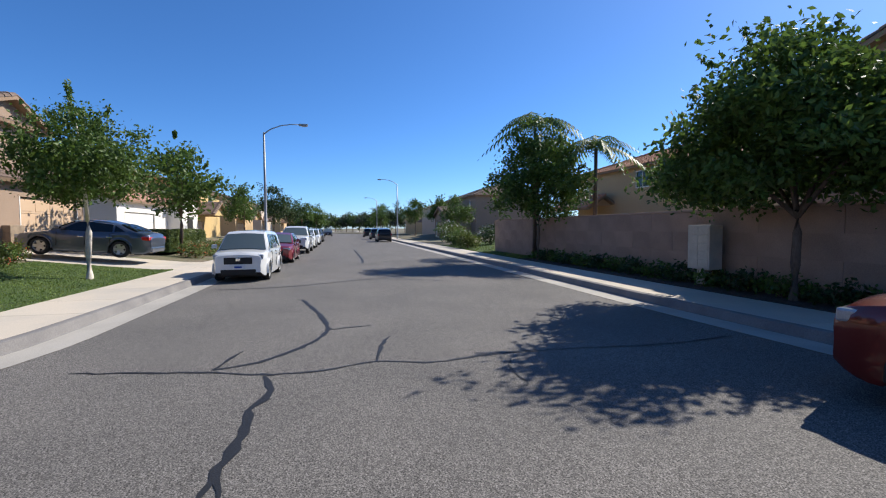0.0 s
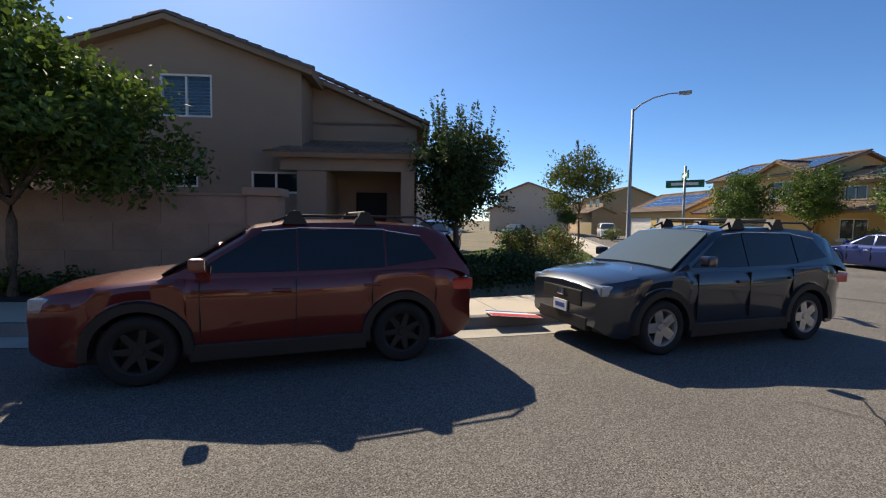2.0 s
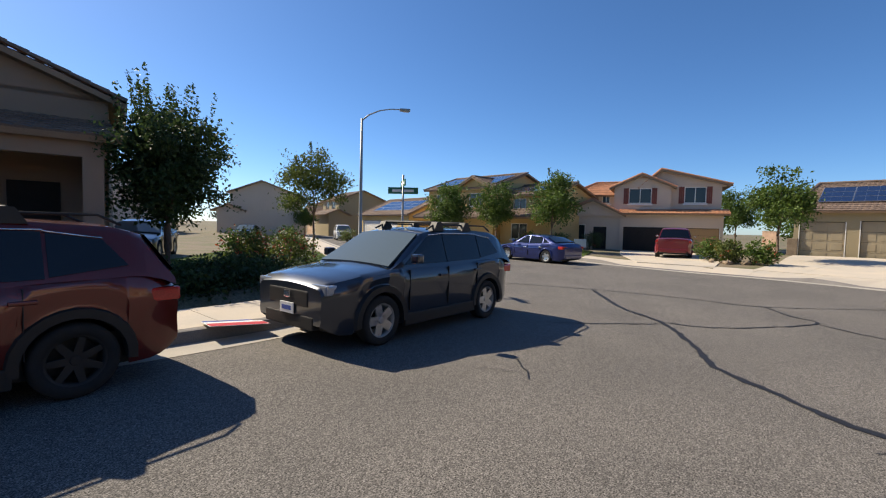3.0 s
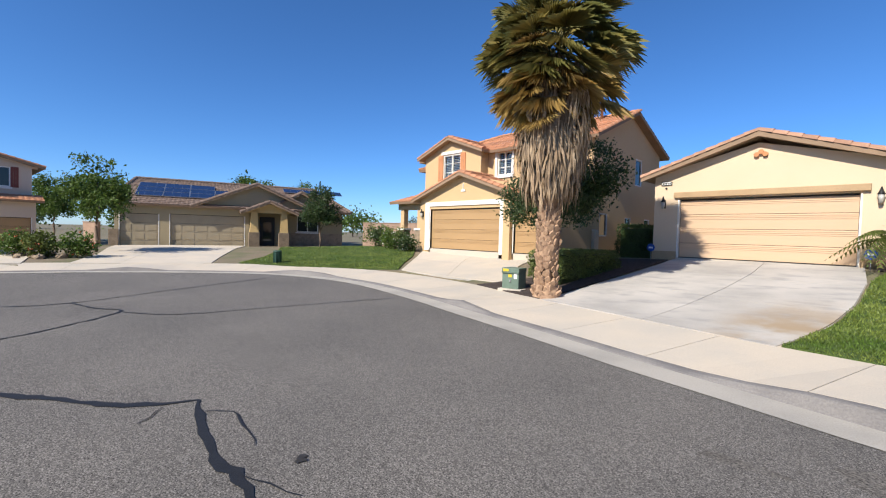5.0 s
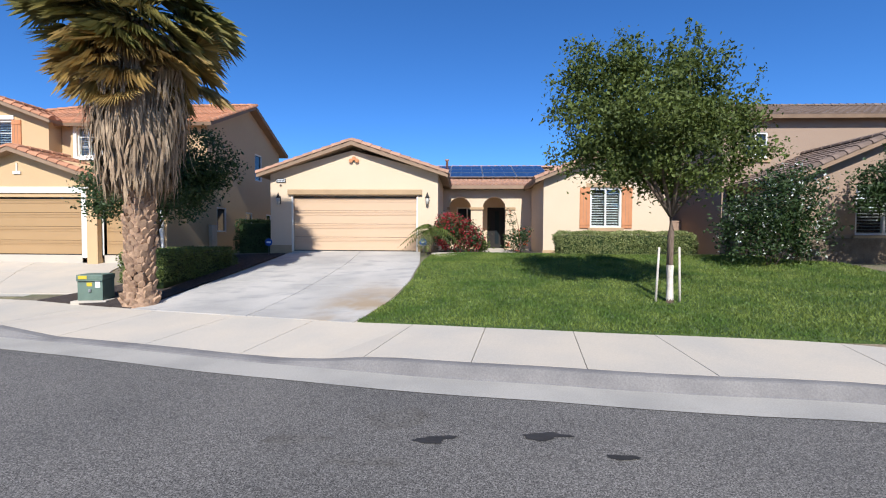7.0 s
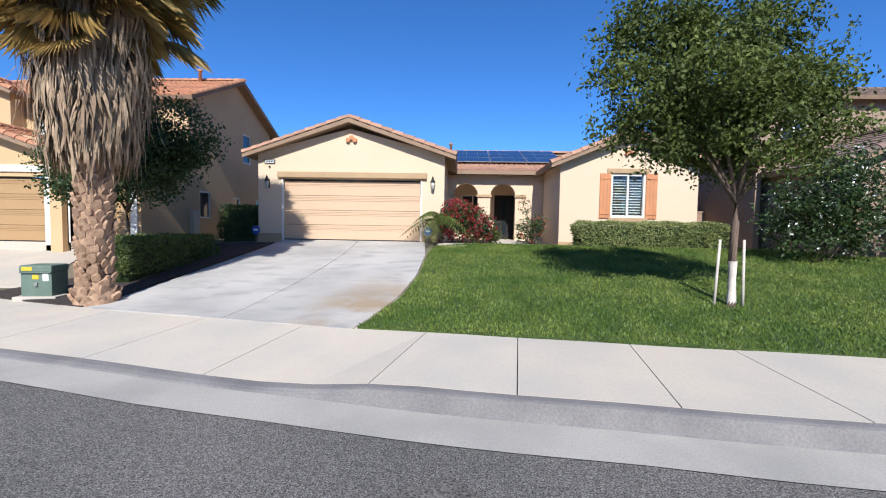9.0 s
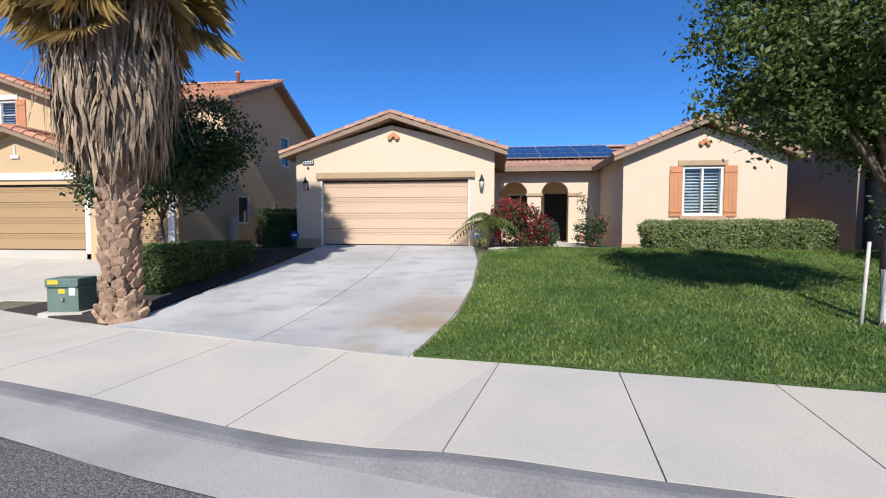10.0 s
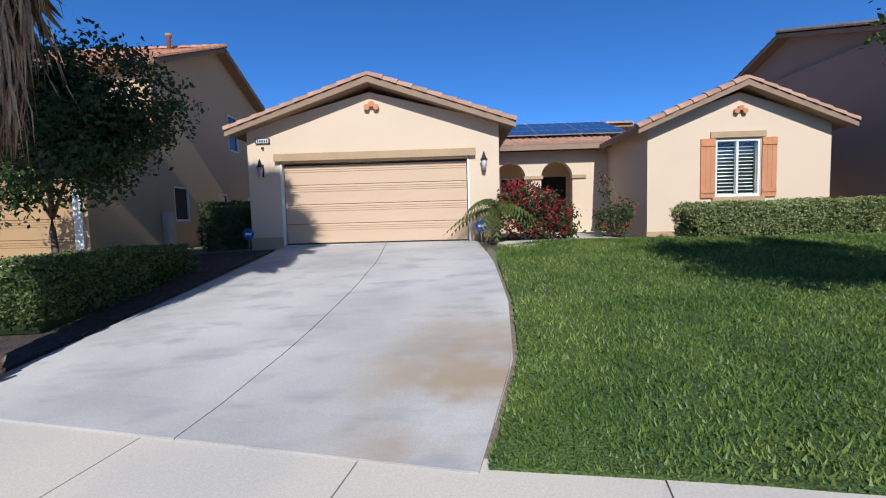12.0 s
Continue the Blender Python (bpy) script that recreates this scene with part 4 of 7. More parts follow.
# ---------------------------------------------------------------- the cream house
def cream_house():
    h = thing("house", pose(0, 20, 1.17), "cream stucco single-storey house with red clay tile roof and solar panels", "house")
    S = "stucco"
    wall(h, S, (-3.34, 0), (3.27, 0), -0.6, 3.06, [(0.88, 5.80, -0.6, 2.16)], gable=(3.27, 3.92))
    boxed("threshold", "concrete", h, (-2.46, 2.46, -0.02, 0.3, -0.5, 0.0))
    wall(h, S, (-3.335, 8), (-3.335, 0.2), -0.6, 3.05)
    wall(h, S, (3.265, 0.2), (3.265, 6.3), -0.6, 3.05)
    boxed("plinth", "trim_tan", h, (-3.36, -2.5, -0.025, 0.0, -0.6, 0.22))
    boxed("plinth", "trim_tan", h, (2.5, 3.29, -0.025, 0.0, -0.6, 0.22))
    garage_door(h, -2.44, 2.44, 0.0, 2.13, 0.0, "door_tan", 4)
    boxed("lintel_beam", "trim_tan", h, (-2.62, 2.66, -0.11, 0.0, 2.2, 2.4), bevel=0.015)
    gable_roof(h, -3.34, 3.27, 0.0, 8.0, 3.12, 4.22, -0.03, "tile")
    v = boxed("gable_vent", "shutter", h, (-0.04, 0.04, -0.05, -0.001, 3.56, 3.68))
    for x in (-0.12, 0.0, 0.12):
        bm = bmesh.new()
        tube(bm, [(x, -0.1, 3.52 + (0.08 if x == 0 else 0)), (x, -0.002, 3.52 + (0.08 if x == 0 else 0))], [0.075, 0.075], 12)
        part("clay_pipe", bm, "shutter", v)
    plate = boxed("number_plate", "black", h, (-3.1, -2.72, -0.04, -0.002, 2.68, 2.82), bevel=0.006)
    boxed("plate_face", "white", plate, (-3.07, -2.75, -0.045, -0.041, 2.70, 2.80))
    for k in range(5):
        boxed("numeral_bar", "black", plate, (-3.05 + k * 0.06, -3.01 + k * 0.06, -0.05, -0.046, 2.715, 2.785))
    wall_lamp(h, -2.98, 0, 2.0)
    wall_lamp(h, 2.87, 0, 2.02)
    boxed("camera_dome", "black", h, (-2.95, -2.89, -0.05, -0.002, 2.54, 2.6), bevel=0.01)
    # right wing with its window
    wall(h, S, (7.5, 1.0), (12.5, 1.0), -0.6, 3.0, [(1.87, 3.1, 1.0, 2.58)], gable=(2.5, 3.84))
    wall(h, S, (7.505, 6.5), (7.505, 1.2), -0.6, 2.99)
    wall(h, S, (12.495, 1.2), (12.495, 9), -0.6, 2.99)
    boxed("plinth", "trim_tan", h, (7.48, 12.52, 0.98, 1.0, -0.6, 0.06))
    window(h, 9.37, 10.6, 1.0, 2.58, 1.0, shutters="shutter", head="trim_tan", sill="trim_tan")
    gable_roof(h, 7.5, 12.5, 1.0, 9.0, 3.06, 4.08, 10.0, "tile")
    v = boxed("gable_vent", "shutter", h, (9.96, 10.04, 0.95, 0.999, 3.34, 3.44))
    for x in (9.89, 10.0, 10.11):
        bm = bmesh.new()
        zz = 3.32 + (0.08 if x == 10.0 else 0)
        tube(bm, [(x, 0.9, zz), (x, 0.998, zz)], [0.07, 0.07], 12)
        part("clay_pipe", bm, "shutter", v)
    # porch with two arches
    arch_wall(h, S, 3.27, 7.5, -0.6, 2.86, 4.3, [(3.55, 4.62, 1.95), (5.18, 6.28, 1.95)])
    for a, b in ((4.56, 5.24), (3.47, 3.6), (6.24, 6.75)):
        boxed("impost", "trim_tan", h, (a, b, 4.24, 4.3, 1.88, 2.0), bevel=0.01)
    boxed("pillar_base", "trim_tan", h, (4.58, 5.22, 4.26, 4.3, -0.4, 0.15))
    wall(h, S, (3.4, 6.1), (7.4, 6.1), -0.6, 2.86, [(0.5, 1.6, 0.8, 2.1), (2.1, 3.1, -0.1, 2.1)])
    window(h, 3.9, 5.0, 0.8, 2.1, 6.1, blinds=False, sill=False)
    d = boxed("front_door", "dark", h, (5.5, 6.5, 6.14, 6.19, -0.1, 2.1), bevel=0.01)
    boxed("door_glass", "pane", d, (5.9, 6.1, 6.12, 6.141, 0.2, 1.9))
    boxed("door_handle", "chrome", d, (5.58, 5.61, 6.08, 6.14, 0.9, 1.1))
    boxed("porch_floor", "concrete", h, (3.47, 7.35, 4.0, 6.1, -0.5, -0.02))
    boxed("porch_ceiling", "stucco", h, (3.47, 7.35, 4.6, 6.1, 2.72, 2.8))
    slope(h, (3.2, 3.85, 2.98), (7.6, 3.85, 2.98), (8.6, 8.4, 4.5), (2.0, 8.4, 4.5), "tile")
    slope(h, (12.5, 14, 3.0), (-3.4, 14, 3.0), (-1.0, 8.4, 4.5), (10.0, 8.4, 4.5), "tile", False)
    boxed("eave_board", "fascia", h, (3.3, 7.4, 3.80, 3.86, 2.84, 3.0))
    cap_tiles(h, (-0.03, 8.4, 4.53), (10.0, 8.4, 4.53), "tile")
    solar(h, 1.9, 6.0, 3.76, 1.66, 4.55, 1.52, 4, 2)
    solar(h, 3.56, 5.02, 3.43, 1.66, 4.55, 1.52, 3, 1)
    vent_pipe(h, 3.3, 8.2, 4.4, 0.45)
    wall(h, S, (12.5, 12), (-3.34, 12), -0.6, 3.0)
    return h


cream_house()


# ---------------------------------------------------------------- the tan two-storey house beside it
def tan_house():
    h = thing("house", pose(1.3, 18.6, 1.0), "tan stucco two-storey house with three garage doors and red tiles", "house")
    S = "stucco_tan"
    wall(h, S, (-17.0, 0), (-7.9, 0), -0.7, 2.75, [(0.9, 5.85, -0.7, 2.15), (6.7, 8.75, -0.7, 2.05)], gable=(3.4, 3.85))
    garage_door(h, -16.1, -11.15, 0, 2.12, 0, "door_brown", 4)
    garage_door(h, -10.3, -8.25, 0, 2.02, 0, "door_brown", 4)
    boxed("threshold", "concrete", h, (-16.2, -8.2, 0, 0.3, -0.5, 0.0))
    boxed("garage_trim", "trim_white", h, (-16.5, -16.15, -0.06, 0, -0.1, 2.3), (-11.1, -10.85, -0.06, 0, -0.1, 2.3), (-16.5, -10.85, -0.06, 0, 2.3, 2.52), (-10.6, -10.35, -0.06, 0, -0.1, 2.2), (-8.2, -8.0, -0.06, 0, -0.1, 2.2))
    wall(h, S, (-7.905, 0.2), (-7.905, 1.7), -0.7, 2.74)
    wall(h, "stucco_tan", (-7.905, 1.7), (-7.905, 2.6), -0.7, 2.74)
    wall(h, "stucco_tan", (-7.9, 2.6), (-7.9, 9.9), -0.7, 5.55, [(0.7, 1.5, 0.9, 2.0), (3.3, 4.0, 1.0, 1.9), (5.6, 6.3, 1.0, 1.9), (4.3, 5.1, 3.6, 5.0)], gable=(3.65, 7.05))
    for a, b, c, d in ((0.7, 1.5, 0.9, 2.0), (3.3, 4.0, 1.0, 1.9), (5.6, 6.3, 1.0, 1.9), (4.3, 5.1, 3.6, 5.0)):
        window(h, a, b, c, d, 0, bars=0, blinds=False, sill=False, yaw=90, at=(-7.9, 2.6))
    gable_roof(h, -17.0, -10.2, 0.0, 2.2, 2.8, 3.95, -13.6, "tile_red")
    slope(h, (-10.6, -0.4, 2.72), (-7.5, -0.4, 2.72), (-7.5, 1.9, 3.6), (-10.6, 1.9, 3.6), "tile_red")
    v = boxed("gable_vent", "trim_white", h, (-13.75, -13.45, -0.05, 0, 3.0, 3.1))
    boxed("finial", "trim_white", h, (-13.62, -13.58, -0.05, 0, 3.1, 3.4))
    # upper storey
    wall(h, S, (-19.0, 2.0), (-14.3, 2.0), 2.6, 5.55, [(1.65, 3.1, 3.95, 5.5)], gable=(2.35, 6.3))
    window(h, -17.35, -15.9, 3.95, 5.5, 2.0, shutters="shutter", head="trim_white", sill="trim_white", rails=2, bars=1)
    wall(h, S, (-14.29, 2.6), (-8.1, 2.6), 2.6, 5.55, [(0.7, 1.7, 4.1, 5.35)])
    window(h, -13.6, -12.6, 4.1, 5.35, 2.6, head="trim_white", sill="trim_white", rails=2)
    boxed("window_trim", "trim_white", h, (-13.75, -13.6, 2.54, 2.6, 4.0, 5.45), (-12.6, -12.45, 2.54, 2.6, 4.0, 5.45))
    wall(h, S, (-14.31, 2.2), (-14.31, 2.6), 2.6, 5.54)
    gable_roof(h, -19.0, -14.3, 2.0, 6.3, 5.6, 6.45, -16.65, "tile_red")
    side_roof(h, -19.5, -7.9, 2.6, 9.9, 5.6, 7.2, "tile_red", hip0=3.6)
    boxed("pilaster", "stucco_tan", h, (-10.75, -10.35, -0.25, 0, -0.4, 2.4))
    wall(h, S, (-20.6, 3.5), (-19.0, 3.5), 2.6, 5.2, [(0.5, 1.2, 4.0, 4.8)])
    window(h, -20.1, -19.4, 4.0, 4.8, 3.5, rails=1)
    side_roof(h, -20.6, -18.6, 3.5, 7.0, 5.2, 5.9, "tile_red", hip0=1.4)
    wall(h, S, (-20.6, 9), (-20.6, 3.5), -0.7, 5.2)
    # entrance porch
    for x in (-20.9, -19.2, -17.7):
        p = boxed("porch_pillar", "stone", h, (x, x + 0.55, 1.4, 1.95, -0.6, 1.0), bevel=0.02)
        boxed("cap", "trim_white", p, (x - 0.05, x + 0.6, 1.35, 2.0, 1.0, 1.12), bevel=0.01)
        boxed("shaft", S, p, (x + 0.1, x + 0.45, 1.5, 1.85, 1.12, 2.5))
    boxed("porch_beam", S, h, (-21.0, -17.0, 1.45, 1.9, 2.3, 2.75))
    slope(h, (-21.4, 1.0, 2.75), (-17.0, 1.0, 2.75), (-17.0, 3.5, 3.6), (-20.2, 3.5, 3.6), "tile_red")
    wall(h, S, (-20.6, 3.5), (-17.0, 3.5), -0.6, 2.75, [(1.2, 2.2, 0.8, 2.0)])
    window(h, -19.4, -18.4, 0.8, 2.0, 3.5, blinds=False)
    wall(h, S, (-16.995, 3.5), (-16.995, 0.2), -0.7, 2.74)
    wall_lamp(h, -16.75, 0, 1.9)
    wall_lamp(h, -8.05, -0.02, 1.9)
    solar(h, -16.2, 3.4, 5.86, 1.66, 3.65, 1.6, 2, 1)
    solar(h, -10.6, 3.2, 5.76, 1.66, 3.65, 1.6, 1, 2)
    vent_pipe(h, -9.3, 5.8, 7.0, 0.5, "tile_red")
    boxed("meter_box", "beige_metal", h, (-7.88, -7.72, 2.6, 3.0, 0.2, 1.2), bevel=0.02)
    return h


tan_house()


# ---------------------------------------------------------------- more houses
def plain_house(name, m, label, S, tile, parts, roofs, windows=(), doors=(), wavy=False):
    """A house of wall blocks (x0, x1, y0, y1, z0, z1), roofs and openings in its fronts."""
    h = thing("house", m, label, "house")
    for x0, x1, y0, y1, z0, z1, gable in parts:
        holes = [(a - x0, b - x0, c, d) for a, b, c, d, y, *_ in [*windows, *doors] if abs(y - y0) < 1e-3 and x0 <= a and b <= x1]
        wall(h, S, (x0, y0), (x1, y0), z0, z1, holes, gable=gable)
        wall(h, S, (x0 + 0.005, y1), (x0 + 0.005, y0 + 0.2), z0, z1 - 0.01)
        wall(h, S, (x1 - 0.005, y0 + 0.2), (x1 - 0.005, y1), z0, z1 - 0.01)
        wall(h, S, (x1, y1), (x0, y1), z0, z1)
    for a, b, c, d, y, kw in windows:
        window(h, a, b, c, d, y, **kw)
    for a, b, c, d, y, mat, panels in doors:
        garage_door(h, a, b, c, d, y, mat, 4, panels)
    for kind, args, kw in roofs:
        (gable_roof if kind == "gable" else side_roof)(h, *args, tile, wavy=wavy, **kw)
        if kind == "gable":
            x0, x1, y0, y1, ze, zr, xr = args
            bm = bmesh.new()
            prism(bm, [(x0, ze - 0.25), (x1, ze - 0.25), (x1, ze - 0.06), (xr, zr - 0.1), (x0, ze - 0.06)], y0 + 0.03, y0 + 0.15)
            part("gable_end", bm, S, h)
        else:
            x0, x1, y0, y1, ze, zr = args
            ym = (y0 + y1) / 2
            for end, xe in ((kw.get("hip0"), x0 + 0.02), (kw.get("hip1"), x1 - 0.14)):
                if not end:
                    bm = bmesh.new()
                    vs = [bm.verts.new((xx, yy, zz)) for xx in (xe, xe + 0.12) for yy, zz in ((y0 + 0.02, ze - 0.08), (y1 - 0.02, ze - 0.08), (ym, zr - 0.12))]
                    for f in ((0, 1, 2), (5, 4, 3), (0, 3, 4, 1), (1, 4, 5, 2), (2, 5, 3, 0)):
                        bm.faces.new([vs[k] for k in f])
                    bmesh.ops.recalc_face_normals(bm, faces=bm.faces)
                    part("gable_end", bm, S, h)
    return h


W0 = dict(blinds=False, sill="trim_white")
# stone-trimmed single-storey house
bk = plain_house("house", turn(74.8, -31.47, 11.81, 0.55), "olive stucco single-storey house with stone trim and solar roof", "stucco_olive", "tile_brown",
                 [(-5.6, 2.7, 0, 9, -0.4, 2.85, None), (2.7, 10.0, 1.0, 9, -0.4, 2.85, None)],
                 [("side", (-5.6, 10.0, 0, 10, 2.9, 4.9), dict(hip0=1.0, hip1=2.0)), ("gable", (-0.8, 7.2, -0.1, 5, 2.9, 4.6, 3.2), {}), ("gable", (4.2, 9.2, 0.2, 4, 2.9, 4.2, 6.5), {})],
                 [(6.3, 8.0, 1.1, 2.6, 1.0, W0)], [(-5.3, -3.1, -0.4, 2.1, 0, "door_olive", 3), (-2.4, 2.35, -0.4, 2.15, 0, "door_olive", 6)], True)
wall(bk, "stucco_olive", (-0.6, -0.05), (7.0, -0.05), 2.75, 2.9, gable=(3.8, 4.5), thick=0.1)
for x in (2.6, 4.7):
    p = boxed("porch_pillar", "stone", bk, (x, x + 0.75, -0.9, -0.2, -0.4, 1.0), bevel=0.03)
    bm = bmesh.new()
    prism(bm, [(x + 0.08, 1.0), (x + 0.67, 1.0), (x + 0.58, 2.5), (x + 0.17, 2.5)], -0.8, -0.3)
    part("shaft", bm, "stucco_gold", p)
gable_roof(bk, 2.4, 5.7, -0.8, 1.5, 2.6, 3.3, 4.05, "tile_brown")
wall(bk, "stucco_gold", (2.5, -0.7), (5.6, -0.7), 2.45, 2.6, gable=(1.55, 3.15), thick=0.15)
d = boxed("front_door", "black", bk, (3.5, 4.6, 0.92, 0.98, -0.1, 2.2), bevel=0.01)
boxed("door_glass", "pane", d, (3.75, 4.35, 0.90, 0.921, 0.3, 1.9))
boxed("wainscot", "stone", bk, (5.5, 10.0, 0.92, 1.0, -0.4, 1.0), bevel=0.02)
boxed("wainscot", "stone", bk, (-5.9, -5.35, -0.12, 0.0, -0.4, 1.0), bevel=0.02)
solar(bk, -4.6, 0.9, 3.28, 1.66, 5, 2.0, 4, 3, skip=((3, 0), (3, 2)))
solar(bk, 5.6, 3.4, 4.3, 1.66, 5, 2.0, 3, 1)

# pale two-storey house with an open garage
eh = plain_house("house", turn(96.2, -37.65, -1.79, 0.08), "pale stucco two-storey house with an open garage and dark red shutters", "stucco_pale", "tile_red",
                 [(-3.3, 4.4, 0, 9, -0.3, 3.3, None), (-8.4, -3.3, 0.2, 8, -0.3, 3.2, None), (-3.9, 0.6, 0.6, 9, 3.3, 5.6, (2.2, 6.4)), (0.6, 4.3, 1.0, 9, 3.3, 5.7, None), (-8.0, -3.9, 2.6, 9, 3.0, 5.1, None)],
                 [("gable", (-3.9, 0.6, 0.6, 6, 5.6, 6.6, -1.7), {}), ("gable", (-1.6, 4.6, 1.0, 7, 5.75, 7.0, -0.2), {}), ("side", (-8.0, -3.5, 2.6, 8.6, 5.1, 6.4), dict(hip0=2.5)), ("gable", (-8.4, -3.2, -0.1, 3, 3.2, 4.4, -5.6), {})],
                 [(-2.7, -0.9, 4.1, 5.4, 0.6, dict(blinds=False, shutters="shutter_red", sill="trim_white")), (1.6, 3.2, 4.15, 5.5, 1.0, dict(blinds=False, shutters="shutter_red", sill="trim_white")),
                  (-5.1, -4.4, 4.2, 5.0, 2.6, W0), (-7.6, -6.2, 0.7, 2.2, 0.2, W0)], [(1.75, 4.15, -0.3, 2.05, 0, "door_brown", 0)], True)
# dark sheets on the solid wall paint the shade inside garage and arch
boxed("garage_opening", "dark", eh, (-3.0, 1.5, -0.03, -0.01, -0.2, 2.05))
boxed("arch_opening", "dark", eh, (-5.5, -4.4, 0.16, 0.19, -0.2, 2.0))
slope(eh, (-3.4, -0.5, 3.2), (4.8, -0.5, 3.2), (4.8, 0.8, 3.6), (-3.4, 0.8, 3.6), "tile_red")

# gold two-storey house with solar roof, and the one past it
fh = plain_house("house", turn(74.3, -33.71, -16.79, 0.2), "gold stucco two-storey house with solar panels on a brown roof", "stucco_gold", "tile_brown",
                 [(-7.5, 1.5, 0, 9, -0.3, 5.4, None), (1.5, 7.0, 1.0, 9, -0.3, 4.6, None)],
                 [("side", (-7.5, 1.5, 0, 9, 5.4, 6.9), {}), ("gable", (-3.0, 1.6, -0.3, 4, 5.3, 6.3, -0.7), {}), ("side", (1.5, 7.0, 1.0, 8, 4.6, 5.7), {}), ("side", (-7.5, 6.5, -1.4, 1.2, 2.6, 3.1), {})],
                 [(-6.3, -5.0, 3.6, 4.8, 0, dict(blinds=False, shutters="shutter_red", sill="trim_white")), (-1.6, 0.2, 3.6, 4.8, 0, W0), (3.0, 4.4, 3.1, 4.2, 1.0, W0), (2.8, 4.6, 0.6, 2.0, 1.0, W0)],
                 [(-6.6, -2.0, -0.3, 2.1, 0, "door_tan", 6)], True)
solar(fh, -7.0, 0.5, 5.6, 1.66, 4.5, 1.5, 5, 3)
solar(fh, 2.0, 1.5, 4.75, 1.66, 3.5, 1.1, 3, 2)
gh = plain_house("house", turn(69.5, -37.75, -31.47, 0.2), "gold stucco house with a solar-covered low roof", "stucco_gold", "tile_brown",
                 [(-6.0, 5.0, 0, 9, -0.3, 2.9, None)], [("side", (-6.0, 5.0, 0, 9, 2.9, 4.9), {})], [], [(-5.5, -1.0, -0.3, 2.1, 0, "trim_white", 6), (0.2, 2.6, -0.3, 2.1, 0, "trim_white", 3)], True)
solar(gh, -4.5, 0.9, 3.25, 1.66, 4.5, 2.0, 5, 3)
for k, (a, x, y, z, st) in enumerate([(41, -31.6, -52.8, 0.2, "stucco_pale"), (65, -44.0, -49.7, 0.2, "stucco_olive"), (58, -55.5, -65.6, 0.2, "stucco_tan"), (49, -14.8, -55.8, 0.2, "stucco_pale")]):
    plain_house("house", turn(a, x, y, z), "distant %s stucco house with a brown tile roof" % ("pale", "olive", "tan", "cream")[k], st, "tile_brown",
                [(-6, 5, 0, 9, -0.3, 3.0, None), (-2, 5, 1.5, 9, 3.0, 5.2, None)], [("side", (-2, 5, 1.5, 9, 5.2, 6.6), {}), ("gable", (-6, -1, -0.3, 4, 3.0, 4.2, -3.5), {}), ("side", (-1, 5, -0.3, 3, 3.0, 3.7), {})],
                [(-0.6, 0.8, 3.7, 4.9, 1.5, W0), (2.0, 3.6, 3.7, 4.9, 1.5, W0)], [(-5.6, -1.2, -0.3, 2.1, 0, "door_tan", 4)], False)

# brown corner house behind the block wall
x0, y0 = lane(-1.2, -8.2)
sh = plain_house("house", turn(157.5, x0, y0, 0.5), "brown stucco two-storey corner house in shade with a tiled porch", "stucco_brown", "tile_brown",
                 [(-4.0, 3.75, 0, 9, -0.5, 5.6, (4.0, 6.85)), (3.75, 7.2, 1.4, 9, -0.5, 4.4, None)],
                 [("gable", (-4.0, 3.75, 0, 9, 5.65, 6.95, 0.0), {})],
                 [(2.25, 3.7, 1.95, 2.6, 0, dict(blinds=False, sill=False)), (-0.35, 1.15, 4.15, 5.4, 0, dict(sill=False)), (-0.2, 0.7, 2.1, 2.5, 0, dict(blinds=False, sill=False))], [], True)
slope(sh, (3.4, 9.4, 5.6), (3.4, 1.0, 5.6), (3.4, 1.0, 5.62), (3.4, 9.4, 5.62), "tile_brown", False)
bm = bmesh.new()
prism(bm, [(3.75, 4.3), (7.2, 4.3), (3.75, 5.7)], 1.4, 1.6)
part("wall", bm, "stucco_brown", sh)
slope(sh, (7.6, 1.0, 4.25), (7.6, 9.4, 4.25), (3.6, 9.4, 5.85), (3.6, 1.0, 5.85), "tile_brown")
cap_tiles(sh, (7.6, 1.1, 4.33), (3.7, 1.1, 5.93), "tile_brown")
slope(sh, (2.9, -0.9, 3.05), (7.5, -0.9, 3.05), (7.2, 1.4, 3.75), (3.75, 1.4, 3.75), "tile_brown")
boxed("porch_beam", "stucco_brown", sh, (3.3, 7.2, -0.65, -0.35, 2.6, 2.95))
boxed("porch_pillar", "stucco_brown", sh, (6.75, 7.15, -0.7, -0.3, -0.5, 2.6), bevel=0.02)
boxed("porch_pier", "stucco_brown", sh, (3.76, 4.6, -0.6, 1.3, -0.5, 2.6))
d = boxed("front_door", "dark", sh, (5.2, 6.2, 1.3, 1.36, -0.3, 2.1), bevel=0.01)

# tan house behind the palms
x0, y0 = lane(0, -12.5)
oh = plain_house("house", turn(157.5, x0, y0, 0.6), "tan stucco two-storey house behind the block wall", "stucco_tan", "tile_red",
                 [(-24.0, -13.2, 0, 9, -0.3, 5.1, None)], [("side", (-24.0, -13.2, 0, 9, 5.1, 6.6), dict(hip0=3, hip1=3)), ("side", (-24.2, -19.6, -1.6, 0.2, 2.7, 3.3), {})],
                 [(-17.0, -15.7, 3.6, 4.7, 0, dict(blinds=False, sill=False)), (-23.2, -22.6, 4.0, 4.9, 0, dict(sill="trim_white"))], [], True)
